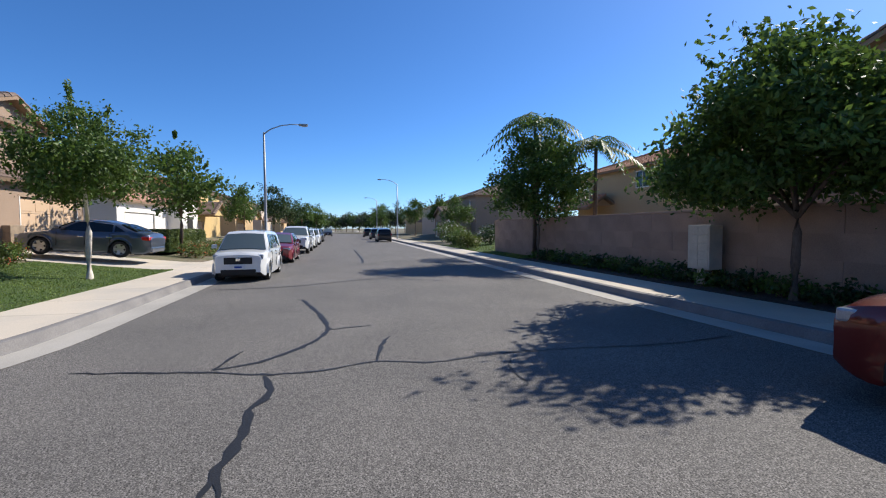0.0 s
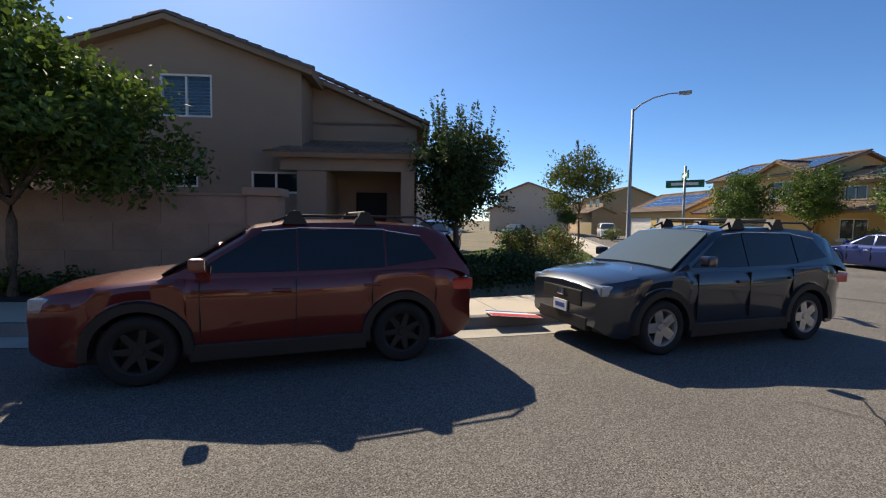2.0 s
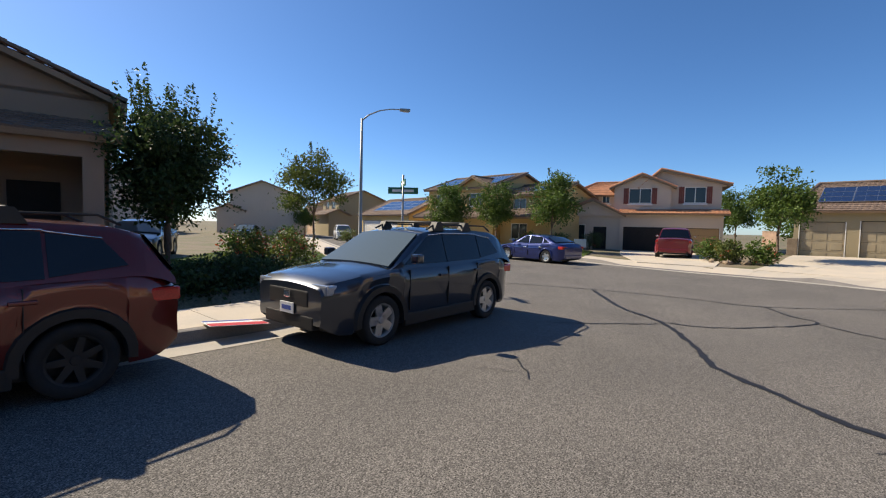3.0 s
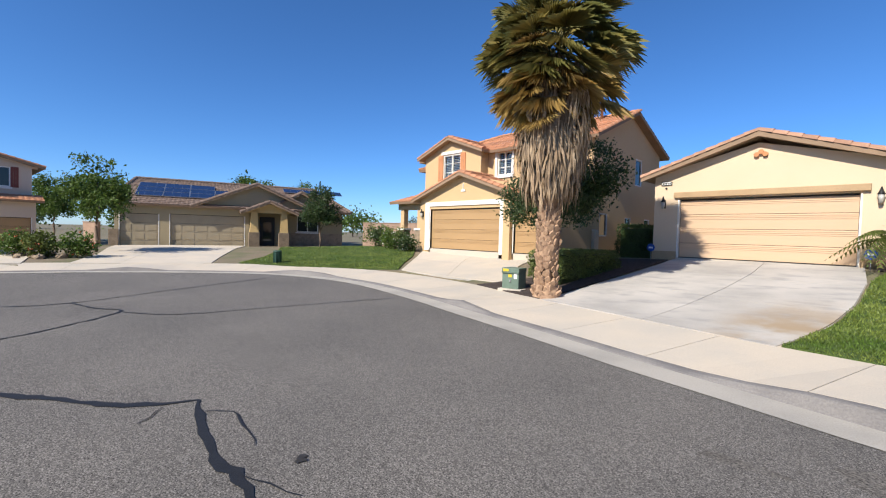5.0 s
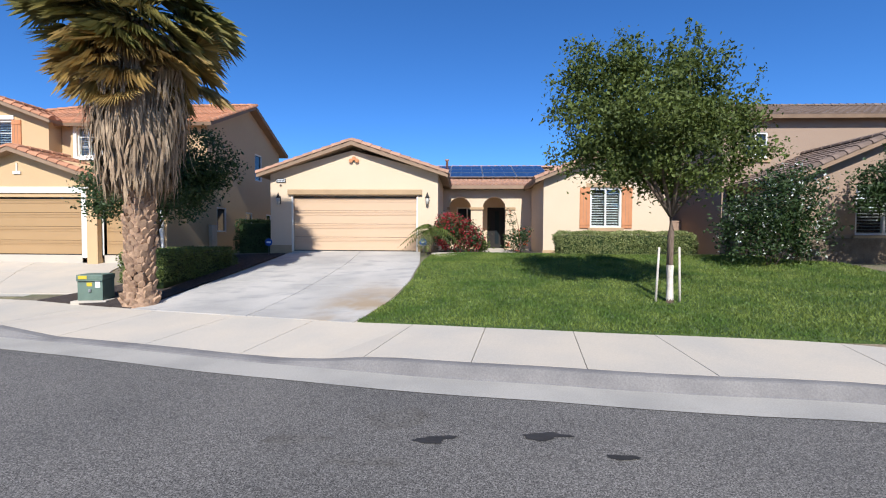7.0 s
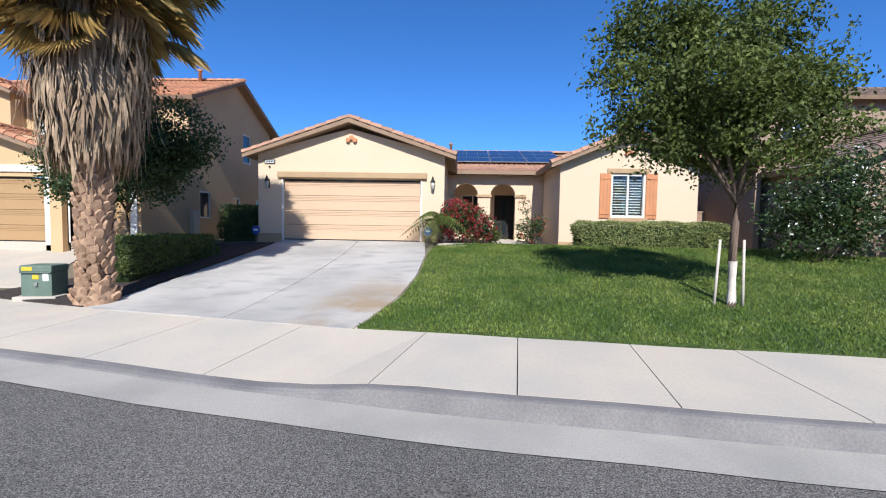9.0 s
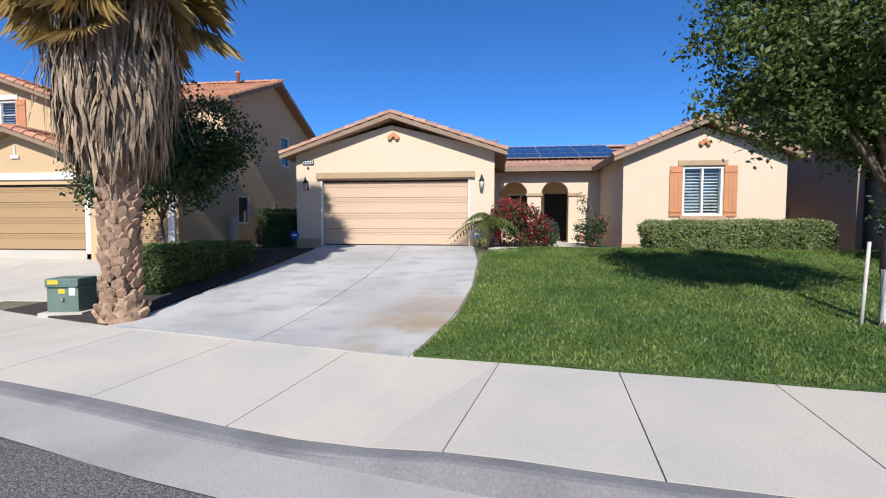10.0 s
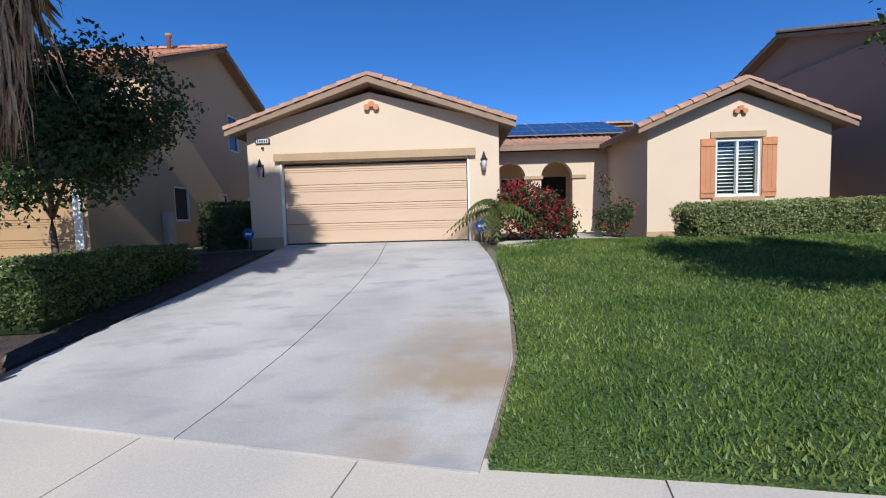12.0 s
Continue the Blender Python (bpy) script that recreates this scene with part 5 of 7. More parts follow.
# grey-brown house further along
x0, y0 = lane(0, -11)
rh = plain_house("house", turn(157.5, x0, y0, 0.5), "beige stucco two-storey house with brown tile roof further down the street", "stucco_brown", "tile_brown",
                 [(-62, -47, 0, 9, -0.3, 5.6, None), (-56, -49, -3.5, 0, -0.3, 2.9, (3.5, 4.0))],
                 [("side", (-62, -47, 0, 9, 5.6, 7.2), dict(hip0=3, hip1=3)), ("gable", (-56, -49, -3.5, 1, 2.9, 4.1, -52.5), {})], [(-50.2, -49.4, 3.8, 4.9, 0, W0)], [(-55, -51, -0.3, 2.1, -3.5, "door_brown", 4)], True)

# houses along the other side of the street
x0, y0 = lane(1.5, 19.8)
l1 = plain_house("house", turn(STREET_TURN, x0, y0, 1.0), "brown stucco two-storey house with white window and stone base", "stucco_brown", "tile_brown",
                 [(3.5, 17.0, 0, 9, -0.6, 2.9, None), (6.0, 15.8, 1.2, 9, 2.9, 5.5, None)],
                 [("side", (3.5, 17.0, 0, 3.4, 2.9, 3.7), {}), ("gable", (10.6, 15.8, 1.0, 8, 5.5, 6.5, 13.6), {}), ("side", (6.0, 15.8, 1.2, 9, 5.5, 6.6), {})],
                 [(11.2, 12.5, 3.6, 4.9, 1.2, dict(sill="trim_white", head="trim_tan"))], [(12.4, 16.4, -0.6, 2.1, 0, "door_tan", 4)], True)
boxed("stone_pier", "stone", l1, (11.3, 12.1, -0.3, 0.0, -0.6, 0.9), bevel=0.03)
x0, y0 = lane(0, 21)
l2 = plain_house("house", turn(STREET_TURN, x0, y0, 0.9), "white stucco house with an arched entry and pale tile roof", "stucco_white", "tile",
                 [(24.5, 33.0, 0, 9, -0.6, 2.9, None), (33.0, 37.5, -1.0, 6, -0.6, 3.2, None), (27, 40, 4.0, 12, 2.9, 5.2, None)],
                 [("side", (24.5, 33.0, 0, 8, 2.9, 4.4), {}), ("gable", (33.0, 37.5, -1.0, 5, 3.2, 4.2, 35.3), {}), ("side", (27, 40, 4, 12, 5.2, 6.4), dict(hip0=2, hip1=2))],
                 [], [(25.6, 30.4, -0.6, 2.0, 0, "trim_white", 4)], True)
# thin dark sheet on the wall paints the shaded inside of the entry
boxed("arch_opening", "dark", l2, (34.6, 36.0, -1.03, -1.005, -0.4, 1.9))
for k, (s0, st) in enumerate([(48, "stucco_gold"), (70, "stucco_tan"), (92, "stucco_pale"), (120, "stucco_tan")]):
    for sgn in (1, -1):
        if sgn < 0 and k == 0:
            continue
        x0, y0 = lane(s0 + (8 if sgn < 0 else 0), 21 if sgn > 0 else -13)
        plain_house("house", turn(STREET_TURN if sgn > 0 else 134.6, x0, y0, 0.5), "distant %s stucco two-storey house with brown roof" % ("gold", "tan", "pale", "cream")[k], st, "tile_brown",
                    [(-6, 6, 0, 9, -0.5, 5.2, None)], [("side", (-6, 6, 0, 9, 5.2, 6.8), {}), ("gable", (-5, 0, -2, 2, 2.8, 3.9, -2.5), {})], [(1.5, 3.2, 3.5, 4.8, 0, W0)], [(-4.6, -0.4, -0.5, 2.0, 0, "door_tan", 4)], False)

# neighbour with white-flowering shrub
nb = plain_house("house", pose(16.6, 17.4, 1.0), "brown stucco two-storey house with stone base beside the cream house", "stucco_brown", "tile_brown",
                 [(-1.7, 3.4, 0, 10, -0.5, 2.9, (2.55, 3.9)), (-2.0, 9.5, 3.4, 13, 2.9, 5.6, None), (3.4, 9.5, 2.0, 10, -0.5, 2.9, None)],
                 [("gable", (-1.7, 3.4, 0, 4, 2.9, 4.0, 0.85), {}), ("side", (-2.0, 9.5, 3.4, 13, 5.6, 7.2), {}), ("side", (3.4, 9.5, 2.0, 5, 2.9, 3.6), {})],
                 [(0.0, 1.8, 0.9, 2.5, 0, dict(sill="trim_tan")), (-1.4, -0.5, 3.9, 4.9, 3.4, dict(blinds=False, sill="trim_tan", rails=1))], [], True)
boxed("wainscot", "stone", nb, (-1.72, 3.4, -0.09, 0.0, -0.5, 0.8), bevel=0.02)
wall(nb, "stucco_brown", (-2.2, 13), (-2.2, 3.4), -0.5, 5.6, [(4.6, 5.4, 1.0, 1.5), (3.2, 4.2, 3.8, 4.8)], name="side_wall")
window(nb, 4.6, 5.4, 1.0, 1.5, 0, blinds=False, sill=False, yaw=-90, at=(-2.2, 13))
window(nb, 3.2, 4.2, 3.8, 4.8, 0, blinds=False, sill=False, yaw=-90, at=(-2.2, 13))


# ---------------------------------------------------------------- block walls
def block_wall(name, p0, p1, z0, height, label, rows, size=0.4, cap=True, mat="block"):
    """A wall of courses of blocks on a backing, with cap blocks."""
    p0, p1 = Vector(p0), Vector(p1)
    L = (p1 - p0).length
    a = math.degrees(math.atan2(p1.y - p0.y, p1.x - p0.x))
    h = thing(name, pose(p0.x, p0.y, z0, 0, 0, a), label, "wall", kind="structure")
    boxed("core", mat, h, (0, L, 0.02, 0.17, -0.5, height - 0.05))
    me = {}
    ch = (height - 0.06) / rows
    n = int(L / size)
    for r in range(rows):
        off = 0.5 * (r % 2)
        for k in range(n):
            xa, xb = (k + off) * L / n, min(L, (k + off + 1) * L / n)
            key = round(xb - xa, 3)
            if key not in me:
                bm = bmesh.new()
                box(bm, 0.005, xb - xa - 0.005, 0, 0.19, 0.004, ch - 0.004)
                me[key] = bpy.data.meshes.new("block")
                bm.to_mesh(me[key])
                bm.free()
                me[key].materials.append(M[mat])
            ob = new("block", me[key])
            ob.parent = h
            ob.matrix_local = pose(xa, 0, r * ch)
    if cap:
        boxed("coping", mat, h, (-0.02, L + 0.02, -0.03, 0.22, height - 0.06, height), bevel=0.012)
    return h


block_wall("wall_garden", lane(-5.6, -3.8), lane(21.5, -3.8), 0.45, 1.75, "tan block garden wall along the pavement in shade", 3, 1.8)
w = thing("wall_pillar", pose(*lane(-5.75, -3.85), 0.4, 0, 0, STREET_TURN), "square tan block pillar at the end of the garden wall", "pillar", kind="structure")
boxed("shaft", "block", w, (-0.3, 0.3, -0.3, 0.3, -0.4, 1.75), bevel=0.015)
boxed("cap", "block", w, (-0.37, 0.37, -0.37, 0.37, 1.75, 1.92), bevel=0.03)
block_wall("wall_return", lane(21.5, -3.9), lane(21.5, -12), 0.5, 1.8, "tan block wall turning back from the street", 3, 1.8)
block_wall("wall_side", (12.55, 24.0), (14.4, 24.0), 1.0, 1.55, "brown block side wall with a brick end", 6, 0.4)
block_wall("wall_back", (-7.06, 30.17), (-3.4, 31.5), 1.1, 1.7, "pale block wall closing the side yard", 6, 0.4)
block_wall("wall_rear", (-28.18, 22.76), (-19.71, 24.58), 0.7, 1.9, "pale block wall between two houses", 6, 0.4)
block_wall("wall_lot", (-36.03, 4.98), (-33.92, 5.60), 0.2, 1.8, "tan block wall beside the open garage", 5, 0.4)


# ---------------------------------------------------------------- plants
def leaf_cloud(rng, clumps, per, spread, size, squash=0.8, flat=0.0):
    """Leaves as folded diamonds, in tufts around the clump centres."""
    c = np.repeat(np.asarray(clumps, float), per, 0)
    n = len(c)
    p = c + rng.normal(0, 1, (n, 3)) * spread * np.array([1, 1, squash])
    d = rng.normal(0, 1, (n, 3))
    d[:, 2] -= flat
    d /= np.linalg.norm(d, axis=1)[:, None]
    s = np.cross(d, rng.normal(0, 1, (n, 3)))
    s /= np.maximum(np.linalg.norm(s, axis=1), 1e-6)[:, None]
    up = np.cross(s, d)
    L = size * (0.6 + 0.8 * rng.random(n))[:, None]
    v = np.stack([p - d * L * 0.5, p + s * L * 0.27 + up * L * 0.06, p + d * L * 0.5, p - s * L * 0.27 + up * L * 0.06], 1).reshape(-1, 3)
    f = np.arange(4 * n).reshape(-1, 4)
    return v.tolist(), f.tolist()


def in_blob(rng, n, blobs, shell=0.45):
    """Places in a group of ellipsoids (x, y, z, rx, ry, rz), more of them near the skin."""
    vol = np.array([b[3] * b[4] * b[5] for b in blobs])
    k = rng.choice(len(blobs), n, p=vol / vol.sum())
    d = rng.normal(0, 1, (n, 3))
    d /= np.linalg.norm(d, axis=1)[:, None]
    r = rng.random(n) ** shell
    b = np.array(blobs)[k]
    return b[:, :3] + d * b[:, 3:] * r[:, None]


def tree(x, y, trunk, blobs, clumps, per, spread, size, mat, label, radius=0.09, seed=1, lean=(0, 0), bark="bark", z=None, stakes=False, spikes=0, shoot=0.5, white=False, flowers=None, name="tree"):
    """A tree: tapered trunk with limbs, and a crown of leaf tufts. Blobs are given from the foot of the trunk."""
    rng = np.random.default_rng(seed)
    t = thing(name, pose(x, y, ground_z(x, y) if z is None else z), label, "tree" if name == "tree" else "shrub")
    bm = bmesh.new()
    tp = (lean[0], lean[1], trunk)
    tube(bm, [(0, 0, -0.15), (0.01, 0, 0.1), (lean[0] * 0.3, lean[1] * 0.4 + 0.02, trunk * 0.4), (lean[0] * 0.7, lean[1] * 0.7 - 0.02, trunk * 0.75), tp], [radius * 1.5, radius * 1.1, radius, radius * 0.9, radius * 0.8], 9)
    part("trunk", bm, bark, t)
    for b in blobs[:7]:
        bm = bmesh.new()
        e = Vector(b[:3]) + Vector((0, 0, b[5] * 0.3))
        mid = Vector(tp).lerp(e, 0.5) + Vector((rng.normal(0, 0.08), rng.normal(0, 0.08), 0.05))
        tube(bm, [Vector(tp) - Vector((0, 0, 0.15)), mid, e], [radius * 0.6, radius * 0.4, radius * 0.12], 6)
        part("limb", bm, bark, t)
    tufts = in_blob(rng, max(12, clumps // 7), blobs, 0.4)
    cl = np.repeat(tufts, 7, 0) + rng.normal(0, 1, (len(tufts) * 7, 3)) * spread * np.array([1.25, 1.25, 0.8])
    if spikes:
        top_z = max(b[2] + b[5] * 0.5 for b in blobs)
        ext = []
        for k in range(spikes):
            b = blobs[rng.integers(len(blobs))]
            a, r = rng.random() * 6.283, rng.random() ** 0.6
            px, py = b[0] + b[3] * r * math.cos(a), b[1] + b[4] * r * math.sin(a)
            hgt = shoot * (0.35 + 0.65 * rng.random())
            for q in range(9):
                ext.append((px * (1 + 0.02 * q), py * (1 + 0.02 * q), b[2] + b[5] * math.sqrt(max(0, 1 - r * r)) * 0.9 + hgt * q / 8))
        part("shoot", leaf_cloud(rng, ext, 7, 0.035, size * 0.8), mat, t, kind="stuff")
    part("crown", leaf_cloud(rng, cl, per, spread, size), mat, t, kind="stuff")
    if flowers:
        part("blossom", leaf_cloud(rng, in_blob(rng, flowers[1], blobs, 0.15), flowers[2], spread * 0.3, flowers[3]), flowers[0], t, kind="stuff")
    if stakes:
        bm = bmesh.new()
        tube(bm, [(0, 0, -0.05), (0.01, 0, 0.1), (0.004, 0.008, 0.82)], [radius * 1.2, radius * 1.13, radius * 1.04], 9)
        part("trunk_paint", bm, "bark_pale", t, "worn white paint on the foot of the trunk")
        for sx in (-0.27, 0.25):
            bm = bmesh.new()
            tube(bm, [(sx, 0.05, -0.2), (sx * 0.8, 0.03, 1.2)], [0.026, 0.022], 7)
            part("stake", bm, "bark_pale", t)
            bm = bmesh.new()
            tube(bm, [(sx * 0.82, 0.03, 1.1), (sx * 0.4, 0.1, 1.06), (0, 0.02, 1.1)], [0.008] * 3, 5)
            part("tie", bm, "black", t)
    return t


def shrub(x, y, blobs, clumps, per, spread, size, mat, label, seed=1, flowers=None, z=None):
    rng = np.random.default_rng(seed)
    t = thing("shrub", pose(x, y, ground_z(x, y) if z is None else z), label, "shrub")
    for k in range(5):
        bm = bmesh.new()
        b = blobs[k % len(blobs)]
        tube(bm, [(0.05 * k - 0.1, 0, -0.1), (b[0] * 0.6 + 0.06 * k, b[1] * 0.6, b[2] * 0.8), (b[0] + 0.1 * k - 0.2, b[1], b[2] + b[5] * 0.6)], [0.018, 0.014, 0.005], 5)
        part("stem", bm, "bark", t)
    part("leaves", leaf_cloud(rng, in_blob(rng, clumps, blobs), per, spread, size), mat, t, kind="stuff")
    if flowers:
        part("blossom", leaf_cloud(rng, in_blob(rng, flowers[1], blobs, 0.12), flowers[2], spread * 0.5, flowers[3]), flowers[0], t, kind="stuff")
    return t


def hedge(x0, x1, y0, y1, z0, z1, label, n, seed, size=0.05, mat="hedge", m=None, group=""):
    """A clipped hedge: solid dark core box and a skin of small leaves, rounded along the top."""
    rng = np.random.default_rng(seed)
    t = thing("hedge", m or pose((x0 + x1) / 2, (y0 + y1) / 2, z0), label, "hedge", group)
    w, d, h = (x1 - x0) / 2, (y1 - y0) / 2, z1 - z0
    # box in dark leaf colour paints the shaded inside between the leaves
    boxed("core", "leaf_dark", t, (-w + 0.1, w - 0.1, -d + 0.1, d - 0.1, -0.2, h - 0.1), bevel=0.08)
    p = np.stack([rng.uniform(-w, w, n), rng.uniform(-d, d, n), rng.uniform(0, h, n)], 1)
    face = rng.choice(5, n, p=np.array([h * w, h * w, h * d, h * d, 2 * w * d]) / (2 * h * w + 2 * h * d + 2 * w * d))
    p[face == 0, 1], p[face == 1, 1], p[face == 2, 0], p[face == 3, 0], p[face == 4, 2] = -d, d, -w, w, h
    lump = np.array([noise.noise(Vector(q) * 1.7) for q in p])
    p *= (1 + 0.07 * lump)[:, None]
    q = np.maximum(0, np.abs(p[:, 2] / h - 0.5) * 2 - 0.75)
    p[:, :2] *= (1 - 0.25 * q * (p[:, 2] > h / 2))[:, None]
    part("leaves", leaf_cloud(rng, p, 4, 0.03, size), mat, t, kind="stuff")
    return t


# lawn tree with stakes
tree(8.65, 12.4, 2.0, [(-1.6, 0, 4.8, 0.75, 0.8, 0.6), (-1.5, -0.1, 3.2, 0.8, 0.8, 0.6), (-0.6, 0, 4.2, 0.95, 1.0, 0.8), (0.4, 0.1, 4.8, 0.65, 0.7, 0.75), (0.1, -0.2, 3.6, 0.9, 0.9, 0.7), (1.1, 0.1, 3.9, 0.65, 0.7, 0.6), (1.25, 0, 3.1, 0.55, 0.6, 0.5),
                       (-1.95, 0.2, 4.0, 0.55, 0.8, 0.5), (-0.5, 0.2, 2.95, 0.9, 0.9, 0.6), (0.4, 0, 2.6, 0.7, 0.7, 0.45), (-0.7, 0.1, 5.1, 0.5, 0.5, 0.4), (0.5, 0.6, 4.2, 0.7, 0.7, 0.6), (-0.8, -0.6, 3.7, 0.8, 0.7, 0.6)],
     1350, 30, 0.14, 0.085, "leaf_olive", "young leafy tree tied to two wooden stakes on the lawn", 0.07, 11, stakes=True, spikes=26, shoot=0.6)
# small tree between palm and tan house
tree(-5.13, 16.08, 1.6, [(0, 0, 3.0, 1.8, 1.6, 1.3), (-1.4, 0.3, 2.6, 1.2, 1.1, 0.9), (0.9, 0.2, 3.4, 1.3, 1.2, 1.1), (0.6, -0.4, 2.4, 1.3, 1.0, 0.8), (-0.4, 0.3, 3.9, 1.0, 0.9, 0.7)], 1000, 26, 0.15, 0.1, "leaf_dark", "dense dark green small tree behind the palm", 0.06, 12)
# trees across the street
tree(*lane(-0.9, -3.0), 1.9, [(0, 0, 3.4, 2.4, 2.3, 1.4), (1.5, 0.0, 2.9, 1.5, 1.4, 1.0), (-1.5, 0.3, 3.0, 1.6, 1.5, 1.1), (0.2, 0.2, 4.6, 1.5, 1.5, 0.9), (-0.9, -0.6, 4.1, 1.3, 1.3, 0.9), (0.9, -0.9, 2.6, 1.4, 1.2, 0.7)],
     1500, 22, 0.18, 0.14, "leaf", "broad green street tree in front of the garden wall", 0.09, 13, spikes=14)
tree(*lane(12.8, -3.0), 2.0, [(0, 0, 4.0, 2.2, 2.2, 1.8), (1.2, 0.3, 3.1, 1.5, 1.5, 1.2), (-1.2, 0, 3.2, 1.5, 1.5, 1.2), (0, 0.2, 5.3, 1.3, 1.3, 0.9)], 900, 18, 0.2, 0.16, "leaf", "green street tree beside the garden wall", 0.08, 14, spikes=4)
tree(-2.61, -10.67, 1.6, [(0, 0, 2.7, 1.35, 1.35, 1.4), (0.5, 0.2, 3.2, 1.2, 1.2, 1.2), (-0.6, -0.2, 3.1, 1.2, 1.2, 1.2), (0, 0, 2.1, 1.3, 1.3, 0.8)], 1000, 24, 0.15, 0.11, "leaf_dark", "upright tree with tall thin shoots and purple-green leaves", 0.1, 15, spikes=60, shoot=1.25)
tree(-11.76, -15.08, 2.1, [(0, 0, 3.6, 1.5, 1.5, 1.2), (0.9, 0, 3.1, 1.1, 1.1, 0.9), (-0.8, 0.2, 3.2, 1.1, 1.1, 0.9), (0, 0, 4.6, 0.9, 0.9, 0.6)], 420, 18, 0.17, 0.13, "leaf_olive", "slender green tree at the corner lawn", 0.06, 16, spikes=5)
tree(*lane(7.9, 14.0), 1.9, [(0, 0, 3.7, 1.9, 1.9, 1.3), (1.2, 0.3, 3.2, 1.3, 1.3, 0.9), (-1.1, 0, 3.3, 1.3, 1.3, 0.9), (0, 0.2, 4.7, 1.2, 1.2, 0.7)], 800, 20, 0.16, 0.12, "leaf", "round green tree on the front lawn", 0.09, 17, spikes=10, bark="bark_pale")
for s, v, k in [(20, 15.0, 1.15), (40, 15.5, 1.0), (55, 14.8, 1.2), (75, 15, 1.2), (100, 15, 1.4), (44, -6.5, 0.9), (62, -8, 1.1), (80, -7, 1.2), (105, -6, 1.3), (140, -5, 1.5), (140, 14, 1.5), (170, 0.0 - 8, 1.8)]:
    tree(*lane(s, v), 1.9 * k, [(0, 0, 3.6 * k, 1.6 * k, 1.6 * k, 1.5 * k), (0.9 * k, 0.3, 3.0 * k, 1.2 * k, 1.2 * k, 1.0 * k), (-0.9 * k, 0, 3.1 * k, 1.2 * k, 1.2 * k, 1.0 * k), (0, 0, 4.8 * k, 0.9 * k, 0.9 * k, 0.7 * k)],
         260, 15, 0.22 * k, 0.2 * k, ("leaf", "leaf_dark")[s % 2], "leafy green street tree further along the road", 0.08 * k, 20 + s, spikes=4)
for x, y, k, mt in [(-25.78, 4.89, 1.05, "leaf"), (-23.58, 16.51, 0.85, "leaf_dark"), (-27.85, -8.11, 1.2, "leaf"), (-29.73, -13.38, 1.15, "leaf"), (-25.25, -15.34, 1.1, "leaf"), (16.75, 15.64, 0.75, "leaf_dark"), (-17.97, 33.22, 1.6, "leaf_grey"), (-23.39, 35.87, 1.7, "leaf_grey"), (-42.09, 18.57, 1.5, "leaf"),
                    (-41.19, 23.72, 1.3, "leaf"), (-4.87, 39.63, 1.5, "leaf_grey"), (8, 44, 1.25, "leaf"), (12, 40, 1.2, "leaf"), (-34.48, -41.70, 0.8, "leaf"), (-51.17, -24.18, 1.6, "leaf"), (-50.29, 3.82, 1.3, "leaf")]:
    tree(x, y, 1.5 * k, [(0, 0, 3.0 * k, 1.5 * k, 1.5 * k, 1.2 * k), (0.8 * k, 0.2, 2.5 * k, 1.1 * k, 1.1 * k, 0.9 * k), (-0.8 * k, 0, 2.6 * k, 1.1 * k, 1.1 * k, 0.9 * k), (0.1, 0, 4.0 * k, 0.9 * k, 0.9 * k, 0.7 * k)],
         560, 17, 0.16 * k, 0.14 * k, mt, "green garden tree beside the houses", 0.07 * k, int(abs(x * 7 + y)), spikes=5)

for k in range(26):
    s, v = 185 + 6 * (k % 9), -32 + 2.6 * k
    tree(*lane(s, v), 2.5, [(0, 0, 5.0, 3.6, 3.6, 2.6), (2.2, 0.5, 4.2, 2.6, 2.6, 2.0), (-2.2, 0, 4.4, 2.6, 2.6, 2.0)], 150, 9, 0.6, 0.7, ("leaf", "leaf_dark", "leaf_grey")[k % 3], "distant tree closing the end of the street", 0.2, 300 + k, z=0.1)
for k in range(44):
    a = 2 * math.pi * k / 44
    r = 150 + 25 * (k % 3)
    x, y = r * math.cos(a), r * math.sin(a)
    if kerb_distance(x, y) > 9:
        tree(x, y, 3.0, [(0, 0, 5.5, 7.0, 7.0, 3.0), (5, 1, 4.5, 6.0, 6.0, 2.4), (-5, 0, 4.6, 6.0, 6.0, 2.6)], 170, 8, 1.1, 1.0, ("leaf", "leaf_dark", "leaf_grey")[k % 3], "distant clump of trees beyond the houses", 0.3, 400 + k, z=0.1)

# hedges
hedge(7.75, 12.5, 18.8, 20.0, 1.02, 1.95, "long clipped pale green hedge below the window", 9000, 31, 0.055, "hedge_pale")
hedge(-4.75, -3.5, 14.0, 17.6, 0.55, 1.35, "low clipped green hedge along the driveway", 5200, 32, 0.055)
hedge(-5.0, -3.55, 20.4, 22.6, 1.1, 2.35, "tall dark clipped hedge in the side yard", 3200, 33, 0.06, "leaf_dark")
hedge(-3, 3, -0.7, 0.7, 0, 0.95, "clipped hedge bordering the next driveway", 3000, 34, 0.09, m=pose(*lane(22.5, 16), 0.7, 0, 0, STREET_TURN))
for k in range(5):
    shrub(*lane(19.5 + 2 * k, 14.2), [(0, 0, 0.35, 0.9, 0.8, 0.45)], 60, 14, 0.12, 0.12, "hedge", "low mounded shrub with orange flowers", 40 + k, ("orange_flower", 30, 4, 0.08))
